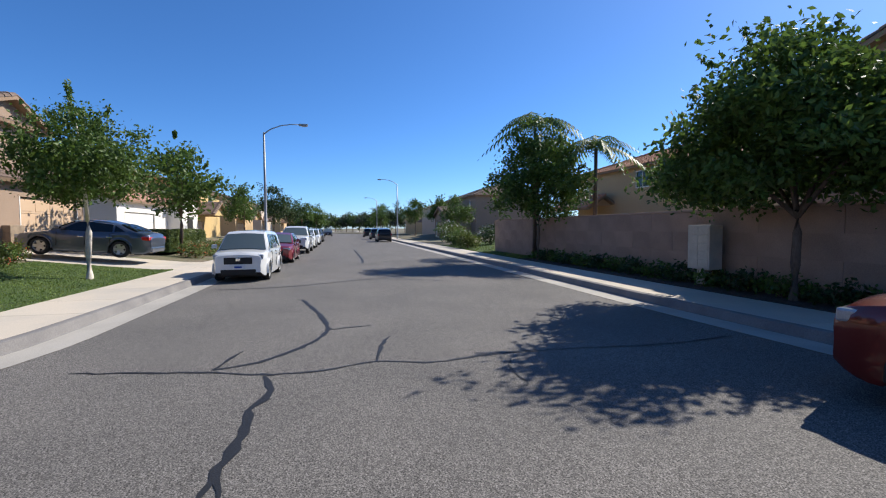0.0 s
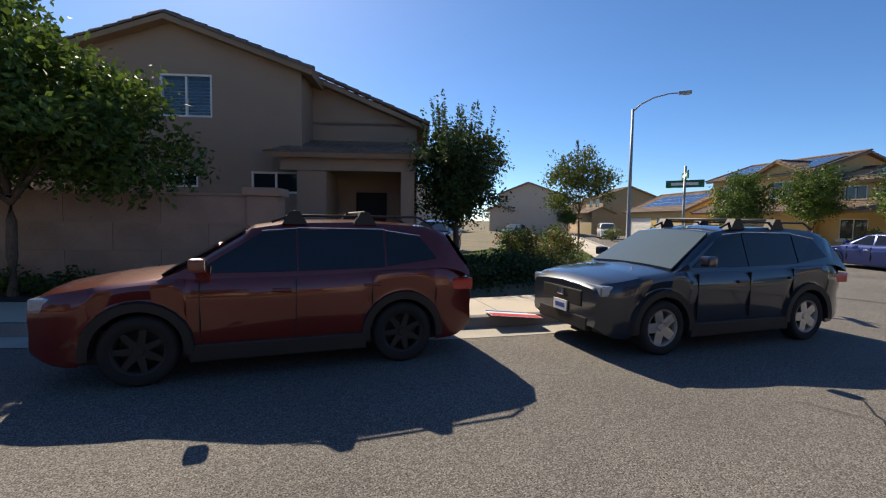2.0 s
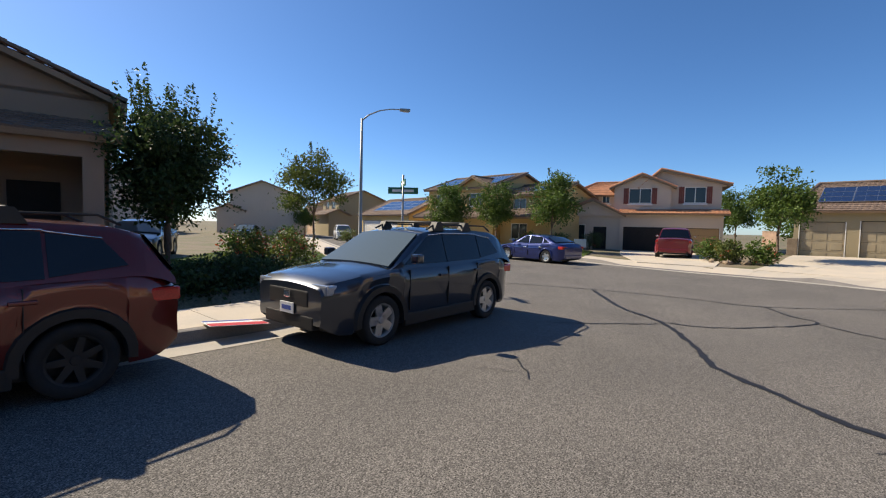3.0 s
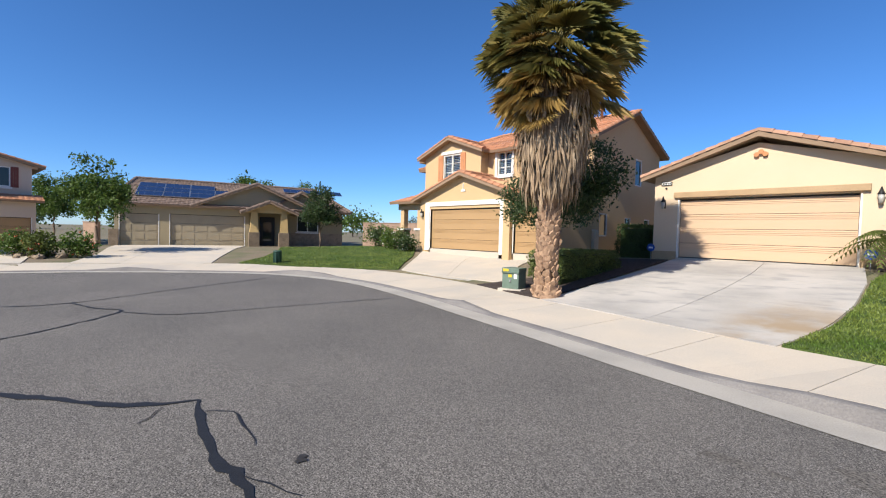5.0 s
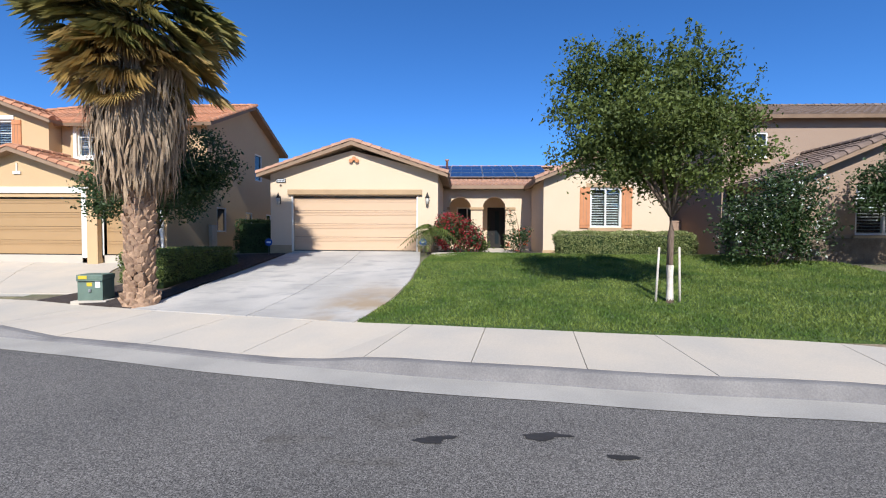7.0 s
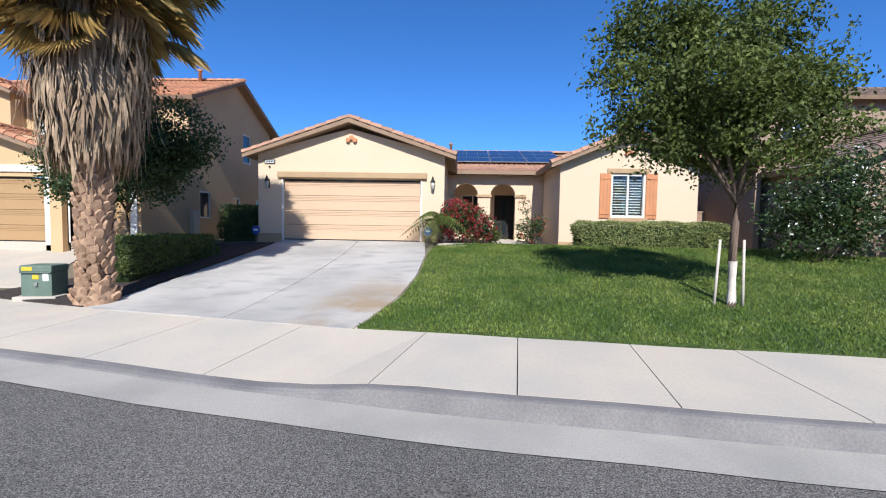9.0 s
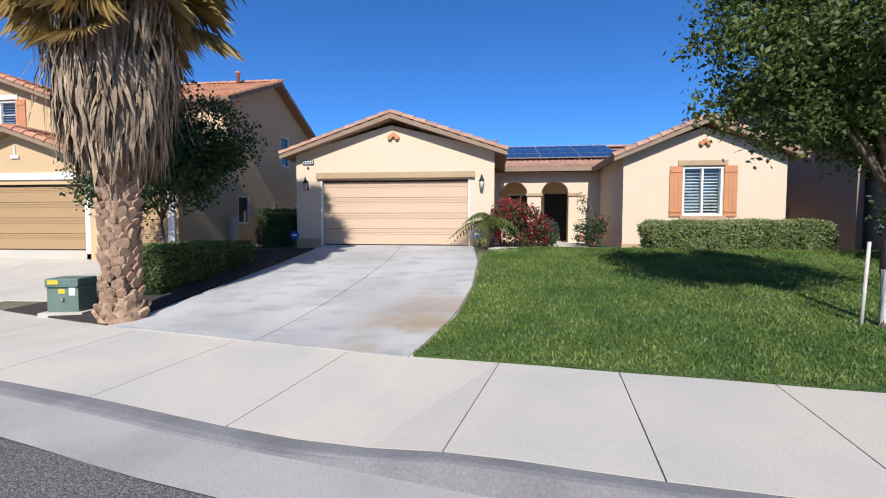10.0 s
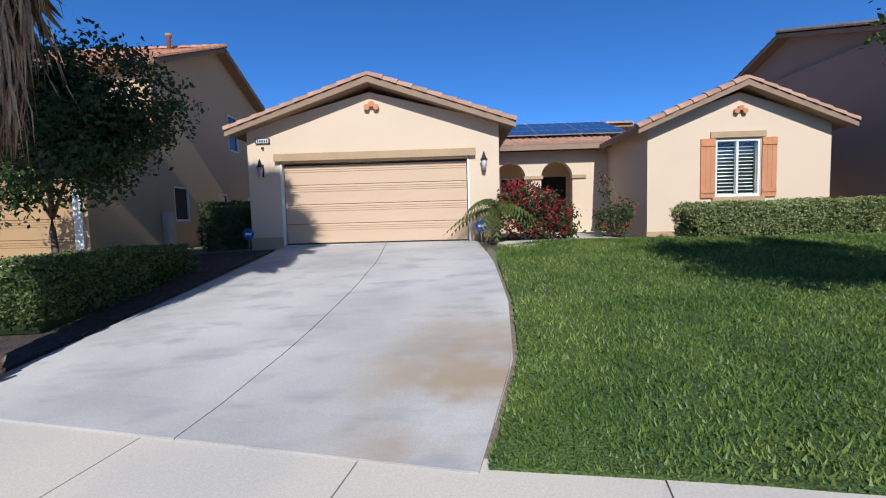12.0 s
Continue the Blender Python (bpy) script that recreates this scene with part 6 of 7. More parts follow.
# shrubs by the entrance
shrub(3.95, 19.6, [(0, 0, 0.75, 0.85, 0.75, 0.7), (0.55, 0, 0.6, 0.6, 0.6, 0.55), (-0.2, 0, 1.1, 0.6, 0.5, 0.45)], 260, 14, 0.1, 0.09, "leaf_dark", "red-flowering bush beside the garage", 51, ("red_flower", 420, 7, 0.07))
shrub(6.3, 20.3, [(0, 0, 0.5, 0.5, 0.45, 0.45), (-0.2, 0.1, 1.3, 0.22, 0.2, 0.5), (0.35, 0, 0.7, 0.3, 0.3, 0.3)], 90, 12, 0.09, 0.09, "leaf_dark", "rose bush with a few red flowers by the door", 52, ("orange_flower", 26, 6, 0.07))
shrub(4.9, 19.9, [(0, 0, 0.3, 0.35, 0.3, 0.3)], 40, 10, 0.08, 0.12, "leaf_olive", "small grassy clump beside the path", 53)
shrub(13.36, 16.38, [(0, 0, 1.5, 1.2, 1.2, 1.3), (0.6, 0, 2.2, 0.9, 0.9, 0.9), (-0.7, 0, 1.0, 0.8, 0.9, 0.9), (0.9, 0, 1.1, 0.9, 0.8, 1.0)], 420, 18, 0.14, 0.11, "leaf_dark", "large white-flowering oleander shrub", 54, ("white_flower", 150, 4, 0.07))
for k, (x, y, mt, fl) in enumerate([(-6.07, -9.73, "leaf_olive", "red_flower"), (-7.10, -11.02, "leaf_dark", "white_flower"), (-4.71, -10.50, "leaf", "orange_flower"), (-8.08, -12.49, "leaf_dark", "white_flower"), (-4.30, -9.11, "leaf_olive", "orange_flower"), (-9.06, -13.58, "leaf", "white_flower")]):
    shrub(x, y, [(0, 0, 0.6, 0.75, 0.75, 0.55), (0.3, 0.2, 0.95, 0.45, 0.45, 0.4)], 110, 12, 0.11, 0.1, mt, "flowering garden shrub at the corner lawn", 60 + k, (fl, 40, 5, 0.08))
shrub(-2.66, -7.93, [(0, 0, 0.15, 1.7, 1.2, 0.5), (-1.4, -0.7, 0.15, 1.3, 1.0, 0.45), (1.3, 0.5, 0.1, 1.0, 0.9, 0.4)], 900, 12, 0.1, 0.1, "leaf_dark", "dense mound of dark green ground cover", 70)
for k, (x, y) in enumerate([(-23.28, 2.67), (-24.37, 1.86), (-22.66, 3.94)]):
    shrub(x, y, [(0, 0, 0.6, 0.7, 0.7, 0.6)], 90, 14, 0.12, 0.14, ("leaf_olive", "leaf", "leaf")[k], "bushy shrub between the driveways", 75 + k, ("orange_flower", 10, 5, 0.08))
for k, (x, y, r) in enumerate([(-16.08, 17.97, 0.6), (-17.31, 18.04, 0.8), (-18.42, 18.52, 0.7), (-19.56, 18.50, 0.8), (-20.85, 19.06, 0.9), (-33.25, -8.90, 0.8), (-34.38, -6.63, 0.9), (-29.76, -10.41, 0.9), (-30.75, -17.93, 0.8), (-32.26, -22.04, 0.8), (-30.56, -25.74, 0.9), (-28.11, -28.35, 0.9)]):
    shrub(x, y, [(0, 0, r * 0.8, r, r, r * 0.8)], 90, 12, 0.13, 0.13, ("leaf_dark", "leaf", "hedge")[k % 3], "rounded green shrub in front of a house", 80 + k, ("white_flower", 12, 4, 0.08) if k < 5 else ("red_flower", 10, 4, 0.1))
for k in range(16):
    shrub(*lane(-4 + 1.15 * k, -3.25), [(0, 0, 0.22, 0.62, 0.42, 0.28)], 46, 11, 0.09, 0.11, ("leaf_dark", "leaf")[k % 2], "low green ground cover below the garden wall", 100 + k)
for k, (s, v, r) in enumerate([(27, -3.2, 0.9), (30, -3.4, 1.0), (33, -3.6, 0.9), (36, -4.2, 1.4), (40, -4.6, 1.6), (30, -6, 1.2)]):
    shrub(*lane(s, v), [(0, 0, r * 0.7, r, r, r * 0.7)], 120, 12, 0.14, 0.15, ("leaf_olive", "leaf", "leaf_dark")[k % 3], "bushy green shrub along the pavement", 130 + k, ("white_flower", 30, 5, 0.12) if k > 2 else None)
for k in range(9):
    shrub(*lane(1.5 + 1.3 * k, 17.2 + 0.5 * (k % 3)), [(0, 0, 0.35, 0.45, 0.4, 0.4)], 46, 11, 0.09, 0.1, ("leaf_olive", "leaf")[k % 2], "small shrub in the front planting bed", 150 + k, ("orange_flower", 8, 4, 0.07))


def fan_leaf(vs, fs, base, way, up, size, segs=11, droop=0.5, rng=None):
    """One palm fan: narrow folded blades spread from the end of a stalk."""
    side = way.cross(up).normalized()
    nrm = side.cross(way).normalized()
    for k in range(segs):
        a = (k / (segs - 1) - 0.5) * 2.5
        d = (way * math.cos(a) + side * math.sin(a)).normalized()
        L = size * (0.75 + 0.25 * math.cos(a)) * (0.9 + 0.2 * rng.random())
        w = size * 0.027
        o = len(vs)
        p1 = base + d * L * 0.55 + nrm * 0.0
        p2 = base + d * L - Vector((0, 0, droop * L * (0.4 + 0.5 * rng.random())))
        s = d.cross(nrm).normalized() * w
        vs += [tuple(base), tuple(p1 + s), tuple(p2), tuple(p1 - s + nrm * w * 0.6)]
        fs += [(o, o + 1, o + 2), (o, o + 2, o + 3)]


def fan_palm(x, y):
    """The stout fan palm: boot-covered trunk, skirt of dead leaves and a crown of fans."""
    rng = random.Random(5)
    t = thing("palm_tree", pose(x, y, ground_z(x, y) - 0.02), "stout fan palm with a thick skirt of dead brown fronds", "palm tree")
    bm = bmesh.new()
    tube(bm, [(0, 0, -0.2), (0, 0, 0.05), (0, 0, 0.35), (0.0, 0, 1.0), (0.02, 0, 2.2), (0.03, 0, 6.4)], [0.42, 0.36, 0.30, 0.275, 0.265, 0.25], 20)
    part("trunk", bm, "boot", t)
    bm = bmesh.new()
    prism(bm, [(-0.07, -0.02), (0.07, -0.02), (0.115, 0.10), (0.075, 0.2), (0.02, 0.25), (-0.045, 0.2), (-0.11, 0.1)], -0.02, 0.035)
    me = bpy.data.meshes.new("boot")
    bm.to_mesh(me)
    bm.free()
    me.materials.append(M["boot"])
    row = 0
    z = 0.05
    while z < 2.9:
        n = 10
        for k in range(n):
            a = 2 * math.pi * (k + 0.5 * (row % 2) + rng.uniform(-0.12, 0.12)) / n
            r = 0.26 + max(0, 0.35 - z) * 0.2
            ob = new("boot", me)
            ob.parent = t
            sc = rng.uniform(0.5, 0.9)
            ob.matrix_local = pose(r * math.cos(a), r * math.sin(a), z + rng.uniform(-0.03, 0.03), 0, 0, math.degrees(a) + 90) @ pose(0, 0, 0, rng.uniform(4, 30), rng.uniform(-38, 38), 0) @ Matrix.Diagonal((sc, 1.0, sc, 1))
        row += 1
        z += 0.135
    vs, fs = [], []
    for k in range(3600):
        a, h = rng.random() * 6.2832, rng.random()
        z = 3.05 + 3.0 * h
        r = (0.64 + 0.23 * math.sin(h * 2.4) + 0.1 * h + 0.05 * math.sin(5 * a + 3 * h)) * rng.uniform(0.72, 1.06)
        L, w = rng.uniform(0.35, 0.95), rng.uniform(0.012, 0.035)
        p = Vector((r * math.cos(a), r * math.sin(a), z))
        out = Vector((math.cos(a), math.sin(a), 0))
        s = Vector((-math.sin(a), math.cos(a), 0)) * w
        tw = rng.uniform(-0.16, 0.16)
        q = p + out * rng.uniform(-0.1, 0.09) - Vector((0, 0, L)) + s / w * tw
        m = p.lerp(q, 0.5) + out * rng.uniform(0.0, 0.07)
        o = len(vs)
        vs += [tuple(p - s * 0.6), tuple(p + s * 0.6), tuple(m + s), tuple(m - s), tuple(q)]
        fs += [(o, o + 1, o + 2, o + 3), (o + 3, o + 2, o + 4)]
    part("skirt", (vs, fs), "thatch", t, "dry brown hanging fronds", kind="stuff")
    for nm, mt, count, lo, hi, sz in (("fronds", "frond", 100, 6.1, 7.6, 0.9), ("dry_fronds", "frond_dry", 44, 5.6, 6.6, 0.8)):
        vs, fs = [], []
        bm = bmesh.new()
        for k in range(count):
            a = rng.random() * 6.2832
            e = rng.uniform(-0.55, 1.25) if nm == "fronds" else rng.uniform(-1.0, 0.0)
            way = Vector((math.cos(a) * math.cos(e), math.sin(a) * math.cos(e), math.sin(e)))
            start = Vector((0.2 * math.cos(a), 0.2 * math.sin(a), rng.uniform(lo, hi) - 0.1))
            end = start + way * rng.uniform(0.5, 1.1) - Vector((0, 0, 0.1))
            tube(bm, [start, start.lerp(end, 0.5) + Vector((0, 0, 0.06)), end], [0.025, 0.02, 0.014], 5)
            fan_leaf(vs, fs, end, way.lerp(Vector((way.x, way.y, -0.3)), 0.3).normalized(), Vector((rng.uniform(-0.6, 0.6), rng.uniform(-0.6, 0.6), 1)).normalized(), sz * rng.uniform(0.8, 1.15), 30, rng.uniform(0.05, 0.6), rng)
        part(nm, (vs, fs), mt, t, kind="stuff")
        part("stalk_mass", bm, mt, t, kind="stuff")
    vs, fs = [], []
    for k in range(26):
        a = rng.random() * 6.2832
        p = Vector((0.9 * math.cos(a), 0.9 * math.sin(a), rng.uniform(4.2, 5.4)))
        for q in range(4):
            o = len(vs)
            n2 = p + Vector((math.cos(a) * 0.12 * rng.random(), math.sin(a) * 0.12 * rng.random(), -rng.uniform(0.15, 0.35)))
            vs += [tuple(p), tuple(p + Vector((0.012, 0.012, 0))), tuple(n2)]
            fs.append((o, o + 1, o + 2))
            p = n2
    part("loose_strands", (vs, fs), "thatch", t, kind="stuff")


fan_palm(-3.1, 12.6)


def feather_palm(x, y, h, count, size, label, seed, mat="leaf_olive", z=None, r=0.1):
    """A slender palm with arching feather leaves."""
    rng = random.Random(seed)
    t = thing("palm_tree", pose(x, y, ground_z(x, y) if z is None else z), label, "palm tree")
    bm = bmesh.new()
    tube(bm, [(0, 0, -0.2), (0.03, 0, h * 0.5), (0, 0.02, h)], [r * 1.3, r, r * 0.8], 9)
    part("trunk", bm, "bark", t)
    vs, fs = [], []
    for k in range(count):
        a, e = 6.2832 * (k + rng.random()) / count, rng.uniform(0.2, 1.3)
        out = Vector((math.cos(a), math.sin(a), 0))
        sd = Vector((-out.y, out.x, 0))
        prev = Vector((0, 0, h))
        for q in range(1, 15):
            u = q / 14
            p = Vector((0, 0, h)) + out * size * (u * math.cos(e) + 0.25 * u * u) + Vector((0, 0, size * (u * math.sin(e) - 0.95 * u * u)))
            for s in (-1, 1):
                L = size * 0.3 * math.sin(math.pi * min(1, u * 0.85 + 0.12))
                tip = p + sd * s * L * 0.75 + (p - prev).normalized() * L * 0.5 - Vector((0, 0, L * 0.5))
                w = (p - prev) * 0.32
                o = len(vs)
                vs += [tuple(p - w), tuple(p + w), tuple(tip)]
                fs.append((o, o + 1, o + 2))
            prev = p
    part("fronds", (vs, fs), mat, t, kind="stuff")


feather_palm(19.66, -14.30, 6.57, 26, 2.3, "tall feather palm behind the garden wall", 1, "leaf")
feather_palm(16.59, -14.90, 4.99, 24, 2.0, "feather palm with arching fronds behind the garden wall", 2, "leaf")
feather_palm(*lane(19.5, -6.5), 6.3, 24, 2.6, "tall feather palm among the street trees", 3, "leaf")
feather_palm(*lane(11.5, -6.5), 1.6, 14, 1.5, "low bushy palm behind the garden wall", 4, "leaf_olive")
feather_palm(3.1, 19.4, 0.8, 30, 1.15, "small feathery pygmy palm beside the garage", 5, "leaf_olive", r=0.06)


# ---------------------------------------------------------------- vehicles (x forward, y to the left, z up)
def lerp_table(table, x):
    for (a, p), (b, q) in zip(table, table[1:]):
        if x <= b:
            t = (x - a) / (b - a) if b > a else 0
            t = max(0, t)
            return p + (q - p) * t
    return table[-1][1]


wheel_cache = {}


def wheel(car, x, y, r, width, rim, spokes):
    """A tyre and a spoked rim; y > 0 is the left side."""
    side = 1 if y > 0 else -1
    w = new("wheel")
    w.parent = car
    w.matrix_local = pose(x, y, r, 0, 0, 0 if side > 0 else 180)
    key = (r, width, rim, spokes)
    if key not in wheel_cache:
        def lathe(prof, n=28):
            vs, fs = [], []
            for k in range(n):
                a = 2 * math.pi * k / n
                vs += [(q * math.cos(a), yy, q * math.sin(a)) for q, yy in prof]
            m = len(prof)
            for k in range(n):
                for j in range(m - 1):
                    fs.append((k * m + j, ((k + 1) % n) * m + j, ((k + 1) % n) * m + j + 1, k * m + j + 1))
            return vs, fs
        h = width / 2
        ri = r * 0.68
        tyre = lathe([(ri, -h * 0.8), (r * 0.9, -h), (r * 0.985, -h * 0.8), (r, 0), (r * 0.985, h * 0.8), (r * 0.9, h), (ri, h * 0.85), (ri - 0.01, h * 0.6)])
        barrel = lathe([(ri, h * 0.84), (ri - 0.02, h * 0.8), (ri - 0.035, h * 0.3), (ri - 0.04, -h * 0.6), (0.05, -h * 0.6)])
        bm = bmesh.new()
        for k in range(spokes):
            a = 2 * math.pi * k / spokes
            m = Matrix.Rotation(a, 4, "Y")
            for da in ((-0.13, 0.13) if spokes == 5 else (0,)):
                vs = [bm.verts.new(m @ Vector(c)) for c in ((0.04, h * 0.62, -0.04 + da * 0.2), (0.04, h * 0.62, 0.04 + da * 0.2), (ri - 0.02, h * 0.74, da * ri + 0.028), (ri - 0.02, h * 0.74, da * ri - 0.028),
                                                            (0.04, h * 0.4, -0.04 + da * 0.2), (0.04, h * 0.4, 0.04 + da * 0.2), (ri - 0.02, h * 0.5, da * ri + 0.028), (ri - 0.02, h * 0.5, da * ri - 0.028))]
                for f in ((0, 1, 2, 3), (0, 4, 5, 1), (1, 5, 6, 2), (3, 2, 6, 7), (0, 3, 7, 4)):
                    bm.faces.new([vs[i] for i in f])
        bmesh.ops.recalc_face_normals(bm, faces=bm.faces)
        made = []
        for nm, data, mt in (("tyre", tyre, "tyre"), ("rim", barrel, "black" if rim == "black" else "steel"), ("spokes", bm, rim)):
            me = bpy.data.meshes.new(nm)
            if isinstance(data, tuple):
                me.from_pydata(data[0], [], data[1])
                for p in me.polygons:
                    p.use_smooth = True
            else:
                tube(data, [(0, h * 0.4, 0), (0, h * 0.72, 0)], [0.06, 0.045], 12)
                data.to_mesh(me)
                data.free()
            me.materials.append(M[mt])
            made.append((nm, me))
        wheel_cache[key] = made
    for nm, me in wheel_cache[key]:
        ob = new("spoke_set" if nm == "spokes" else nm, me)
        ob.parent = w
    return w


def car(m, label, paint, L, W, H, base, r, deck, roof, glass_line, front_over, category="car", rim="rim", spokes=5, cladding=False, rails=False, plate=None, wind="windscreen", dark_glass="car_glass", bed=None, group="", ride=0.2, far=False, grille="black"):
    """A car lofted from its side outline. deck: (x, z) along hood, belt and tail; roof: (x, z) of the cabin from windscreen foot to tail; x from the front bumper backwards."""
    c = thing("car" if category != "pickup truck" else "pickup_truck", m, label, category, group)
    half = W / 2
    fx = [front_over, front_over + base]
    ar = r + 0.06
    xs = sorted({*[L * k / 44 for k in range(45)], *[f + ar * math.cos(a * math.pi / 10) for f in fx for a in range(11)]})
    rows = []
    for x in xs:
        end = min(x, L - x)
        taper = 1 - 0.16 * max(0, 1 - end / 0.5) ** 2 - 0.03 * max(0, 1 - end / 1.3)
        w = half * taper
        low = ride + 0.14 * max(0, 1 - end / 0.35) ** 2
        for f in fx:
            d = abs(x - f)
            if d <= ar + 1e-6:
                low = max(low, r + math.sqrt(max(0, ar * ar - d * d)))
        top = lerp_table(deck, x)
        low = min(low, top - 0.12)
        mid = low + (top - low) * 0.5
        sec = [(w * 0.955, low), (w * 0.985, low + min(0.07, (top - low) * 0.15)), (w * 0.965, mid - 0.04), (w, mid + (top - low) * 0.18), (w * 0.985, top - (top - low) * 0.14), (w * 0.93, top - 0.012), (w * 0.86, top + 0.004), (w * 0.5, top + 0.035), (0, top + 0.05)]
        rows.append([(L / 2 - x, y, z) for y, z in sec] + [(L / 2 - x, -y, z) for y, z in sec[-2::-1]])
    n = len(rows[0])
    vs = [v for row in rows for v in row]
    fs = [(i * n + j, i * n + j + 1, (i + 1) * n + j + 1, (i + 1) * n + j) for i in range(len(rows) - 1) for j in range(n - 1)]
    fs += [tuple(range(n)), tuple((len(rows) - 1) * n + j for j in range(n))[::-1]]
    body = part("body", (vs, fs), paint, c)
    for p in body.data.polygons:
        p.use_smooth = len(p.vertices) == 4
    body.data.set_sharp_from_angle(angle=radians(32))
    boxed("underbody", "black", c, (-L / 2 + 0.3, L / 2 - 0.3, -half * 0.8, half * 0.8, ride - 0.02, ride + 0.32))
    # cabin
    def wat(x, z):
        zb, zt = lerp_table(deck, x) - 0.02, lerp_table(roof, x)
        k = 0 if zt - zb < 0.05 else min(1, max(0, (z - zb) / (max(H - 0.03, zt) - zb)))
        return half * (0.94 - 0.20 * k)
    rx = [p[0] for p in roof]
    cx = sorted({*rx, *[rx[0] + (rx[-1] - rx[0]) * k / 26 for k in range(27)]})
    vs, n = [], 9
    for x in cx:
        zb, zt = lerp_table(deck, x) - 0.03, lerp_table(roof, x)
        zt = max(zt, zb + 0.01)
        ed = zt - min(0.07, (zt - zb) * 0.3)
        sec = [(wat(x, zb), zb), (wat(x, ed), ed), (wat(x, zt) * 0.93, zt - 0.006), (wat(x, zt) * 0.5, zt + 0.02), (0, zt + 0.03)]
        vs += [(L / 2 - x, y, z) for y, z in sec] + [(L / 2 - x, -y, z) for y, z in sec[-2::-1]]
    fs = [(i * n + j, i * n + j + 1, (i + 1) * n + j + 1, (i + 1) * n + j) for i in range(len(cx) - 1) for j in range(n - 1)]
    fs += [tuple(range(n)), tuple((len(cx) - 1) * n + j for j in range(n))[::-1]]
    cab = part("cabin", (vs, fs), paint, c)
    for p in cab.data.polygons:
        p.use_smooth = len(p.vertices) == 4
    cab.data.set_sharp_from_angle(angle=radians(35))
    # side glass, each pane between its pillars
    for side in (1, -1):
        for pane in glass_line:
            vs = [(L / 2 - x, side * (wat(x, z) + 0.008), z) for x, z in pane] + [(L / 2 - x, side * (wat(x, z) - 0.02), z) for x, z in pane]
            k = len(pane)
            fs = [tuple(range(k)), tuple(range(2 * k - 1, k - 1, -1))] + [(i, (i + 1) % k, k + (i + 1) % k, k + i) for i in range(k)]
            part("side_window", (vs, fs), dark_glass, c)
        if not far:
            bm = bmesh.new()
            top = [p for pane in glass_line for p in pane if p[1] > H - 0.35]
            pts = sorted(top)
            tube(bm, [(L / 2 - x, side * (wat(x, z) + 0.012), z + 0.015) for x, z in pts], [0.009] * len(pts), 5)
            part("window_trim", bm, "chrome", c)
    # windscreen and rear window
    for a, b, nm, mt in ((roof[0], roof[1], "windscreen", wind), (roof[-1], roof[-2], "rear_window", dark_glass)):
        s = 1 if nm == "windscreen" else -1
        q = []
        for t, sx in ((0.07, -1), (0.07, 1), (0.93, 1), (0.93, -1)):
            x, z = a[0] + (b[0] - a[0]) * t, a[1] + (b[1] - a[1]) * t
            y = sx * (wat(x, z) - 0.07)
            q.append(Vector((L / 2 - x, y, z + 0.0)))
        nrm = (q[1] - q[0]).cross(q[3] - q[0]).normalized()
        if nrm.x * s < 0:
            nrm = -nrm
        cols = 8
        vs, fs = [], []
        for k in range(cols + 1):
            for (p0, p1) in ((q[0], q[1]), (q[3], q[2])):
                p = p0.lerp(p1, k / cols) + nrm * 0.035 + Vector((0, 0, 0.03 * (1 - (2 * k / cols - 1) ** 2)))
                vs += [tuple(p), tuple(p - nrm * 0.03)]
        for k in range(cols):
            o = 4 * k
            fs += [(o, o + 4, o + 6, o + 2), (o + 1, o + 3, o + 7, o + 5), (o, o + 1, o + 5, o + 4), (o + 2, o + 6, o + 7, o + 3)]
        part(nm, (vs, fs), mt, c)
    for f in fx:
        for side in (1, -1):
            wheel(c, L / 2 - f, side * (half - 0.125), r, 0.235, rim, spokes)
            if not far:
                bm = bmesh.new()
                wd = 0.075 if cladding else 0.03
                seg = 14
                ring = []
                for k in range(seg + 1):
                    a = -0.12 + (math.pi + 0.24) * k / seg
                    row = []
                    for q, yy in ((ar - 0.02, half * 0.90), (ar - 0.01, half + 0.012), (ar + wd, half + 0.016), (ar + wd + 0.02, half * 0.955)):
                        row.append(bm.verts.new((L / 2 - f + q * math.cos(a), side * yy, max(ride, r + q * math.sin(a)))))
                    ring.append(row)
                for p, q in zip(ring, ring[1:]):
                    for j in range(3):
                        bm.faces.new((p[j], p[j + 1], q[j + 1], q[j]))
                part("wheel_arch", bm, "black" if cladding else paint, c)
    for side in (1, -1):
        if cladding:
            boxed("sill", "black", c, (L / 2 - fx[1] + ar + 0.03, L / 2 - fx[0] - ar - 0.03, min(side * half * 0.9, side * (half + 0.01)), max(side * half * 0.9, side * (half + 0.01)), ride - 0.03, ride + 0.16), bevel=0.02)
        zt = lerp_table(deck, 0.3)
        boxed("headlight", "head", c, (L / 2 - 0.42, L / 2 - 0.03, *sorted((side * half * 0.45, side * half * 0.88)), zt - 0.2, zt - 0.06), bevel=0.03)
        zt = lerp_table(deck, L - 0.1)
        boxed("tail_light", "tail", c, (-L / 2 + 0.02, -L / 2 + 0.42, *sorted((side * half * 0.55, side * half * 0.945)), zt - 0.24, zt - 0.09), bevel=0.03)
        if not far:
            xm = roof[0][0] + 0.42
            zm = lerp_table(deck, xm) + 0.06
            mir = boxed("mirror", paint, c, (L / 2 - xm - 0.06, L / 2 - xm + 0.09, *sorted((side * (half + 0.04), side * (half + 0.2))), zm, zm + 0.14), bevel=0.035)
            boxed("mirror_glass", "chrome", mir, (L / 2 - xm - 0.066, L / 2 - xm - 0.06, *sorted((side * (half + 0.06), side * (half + 0.18))), zm + 0.03, zm + 0.12))
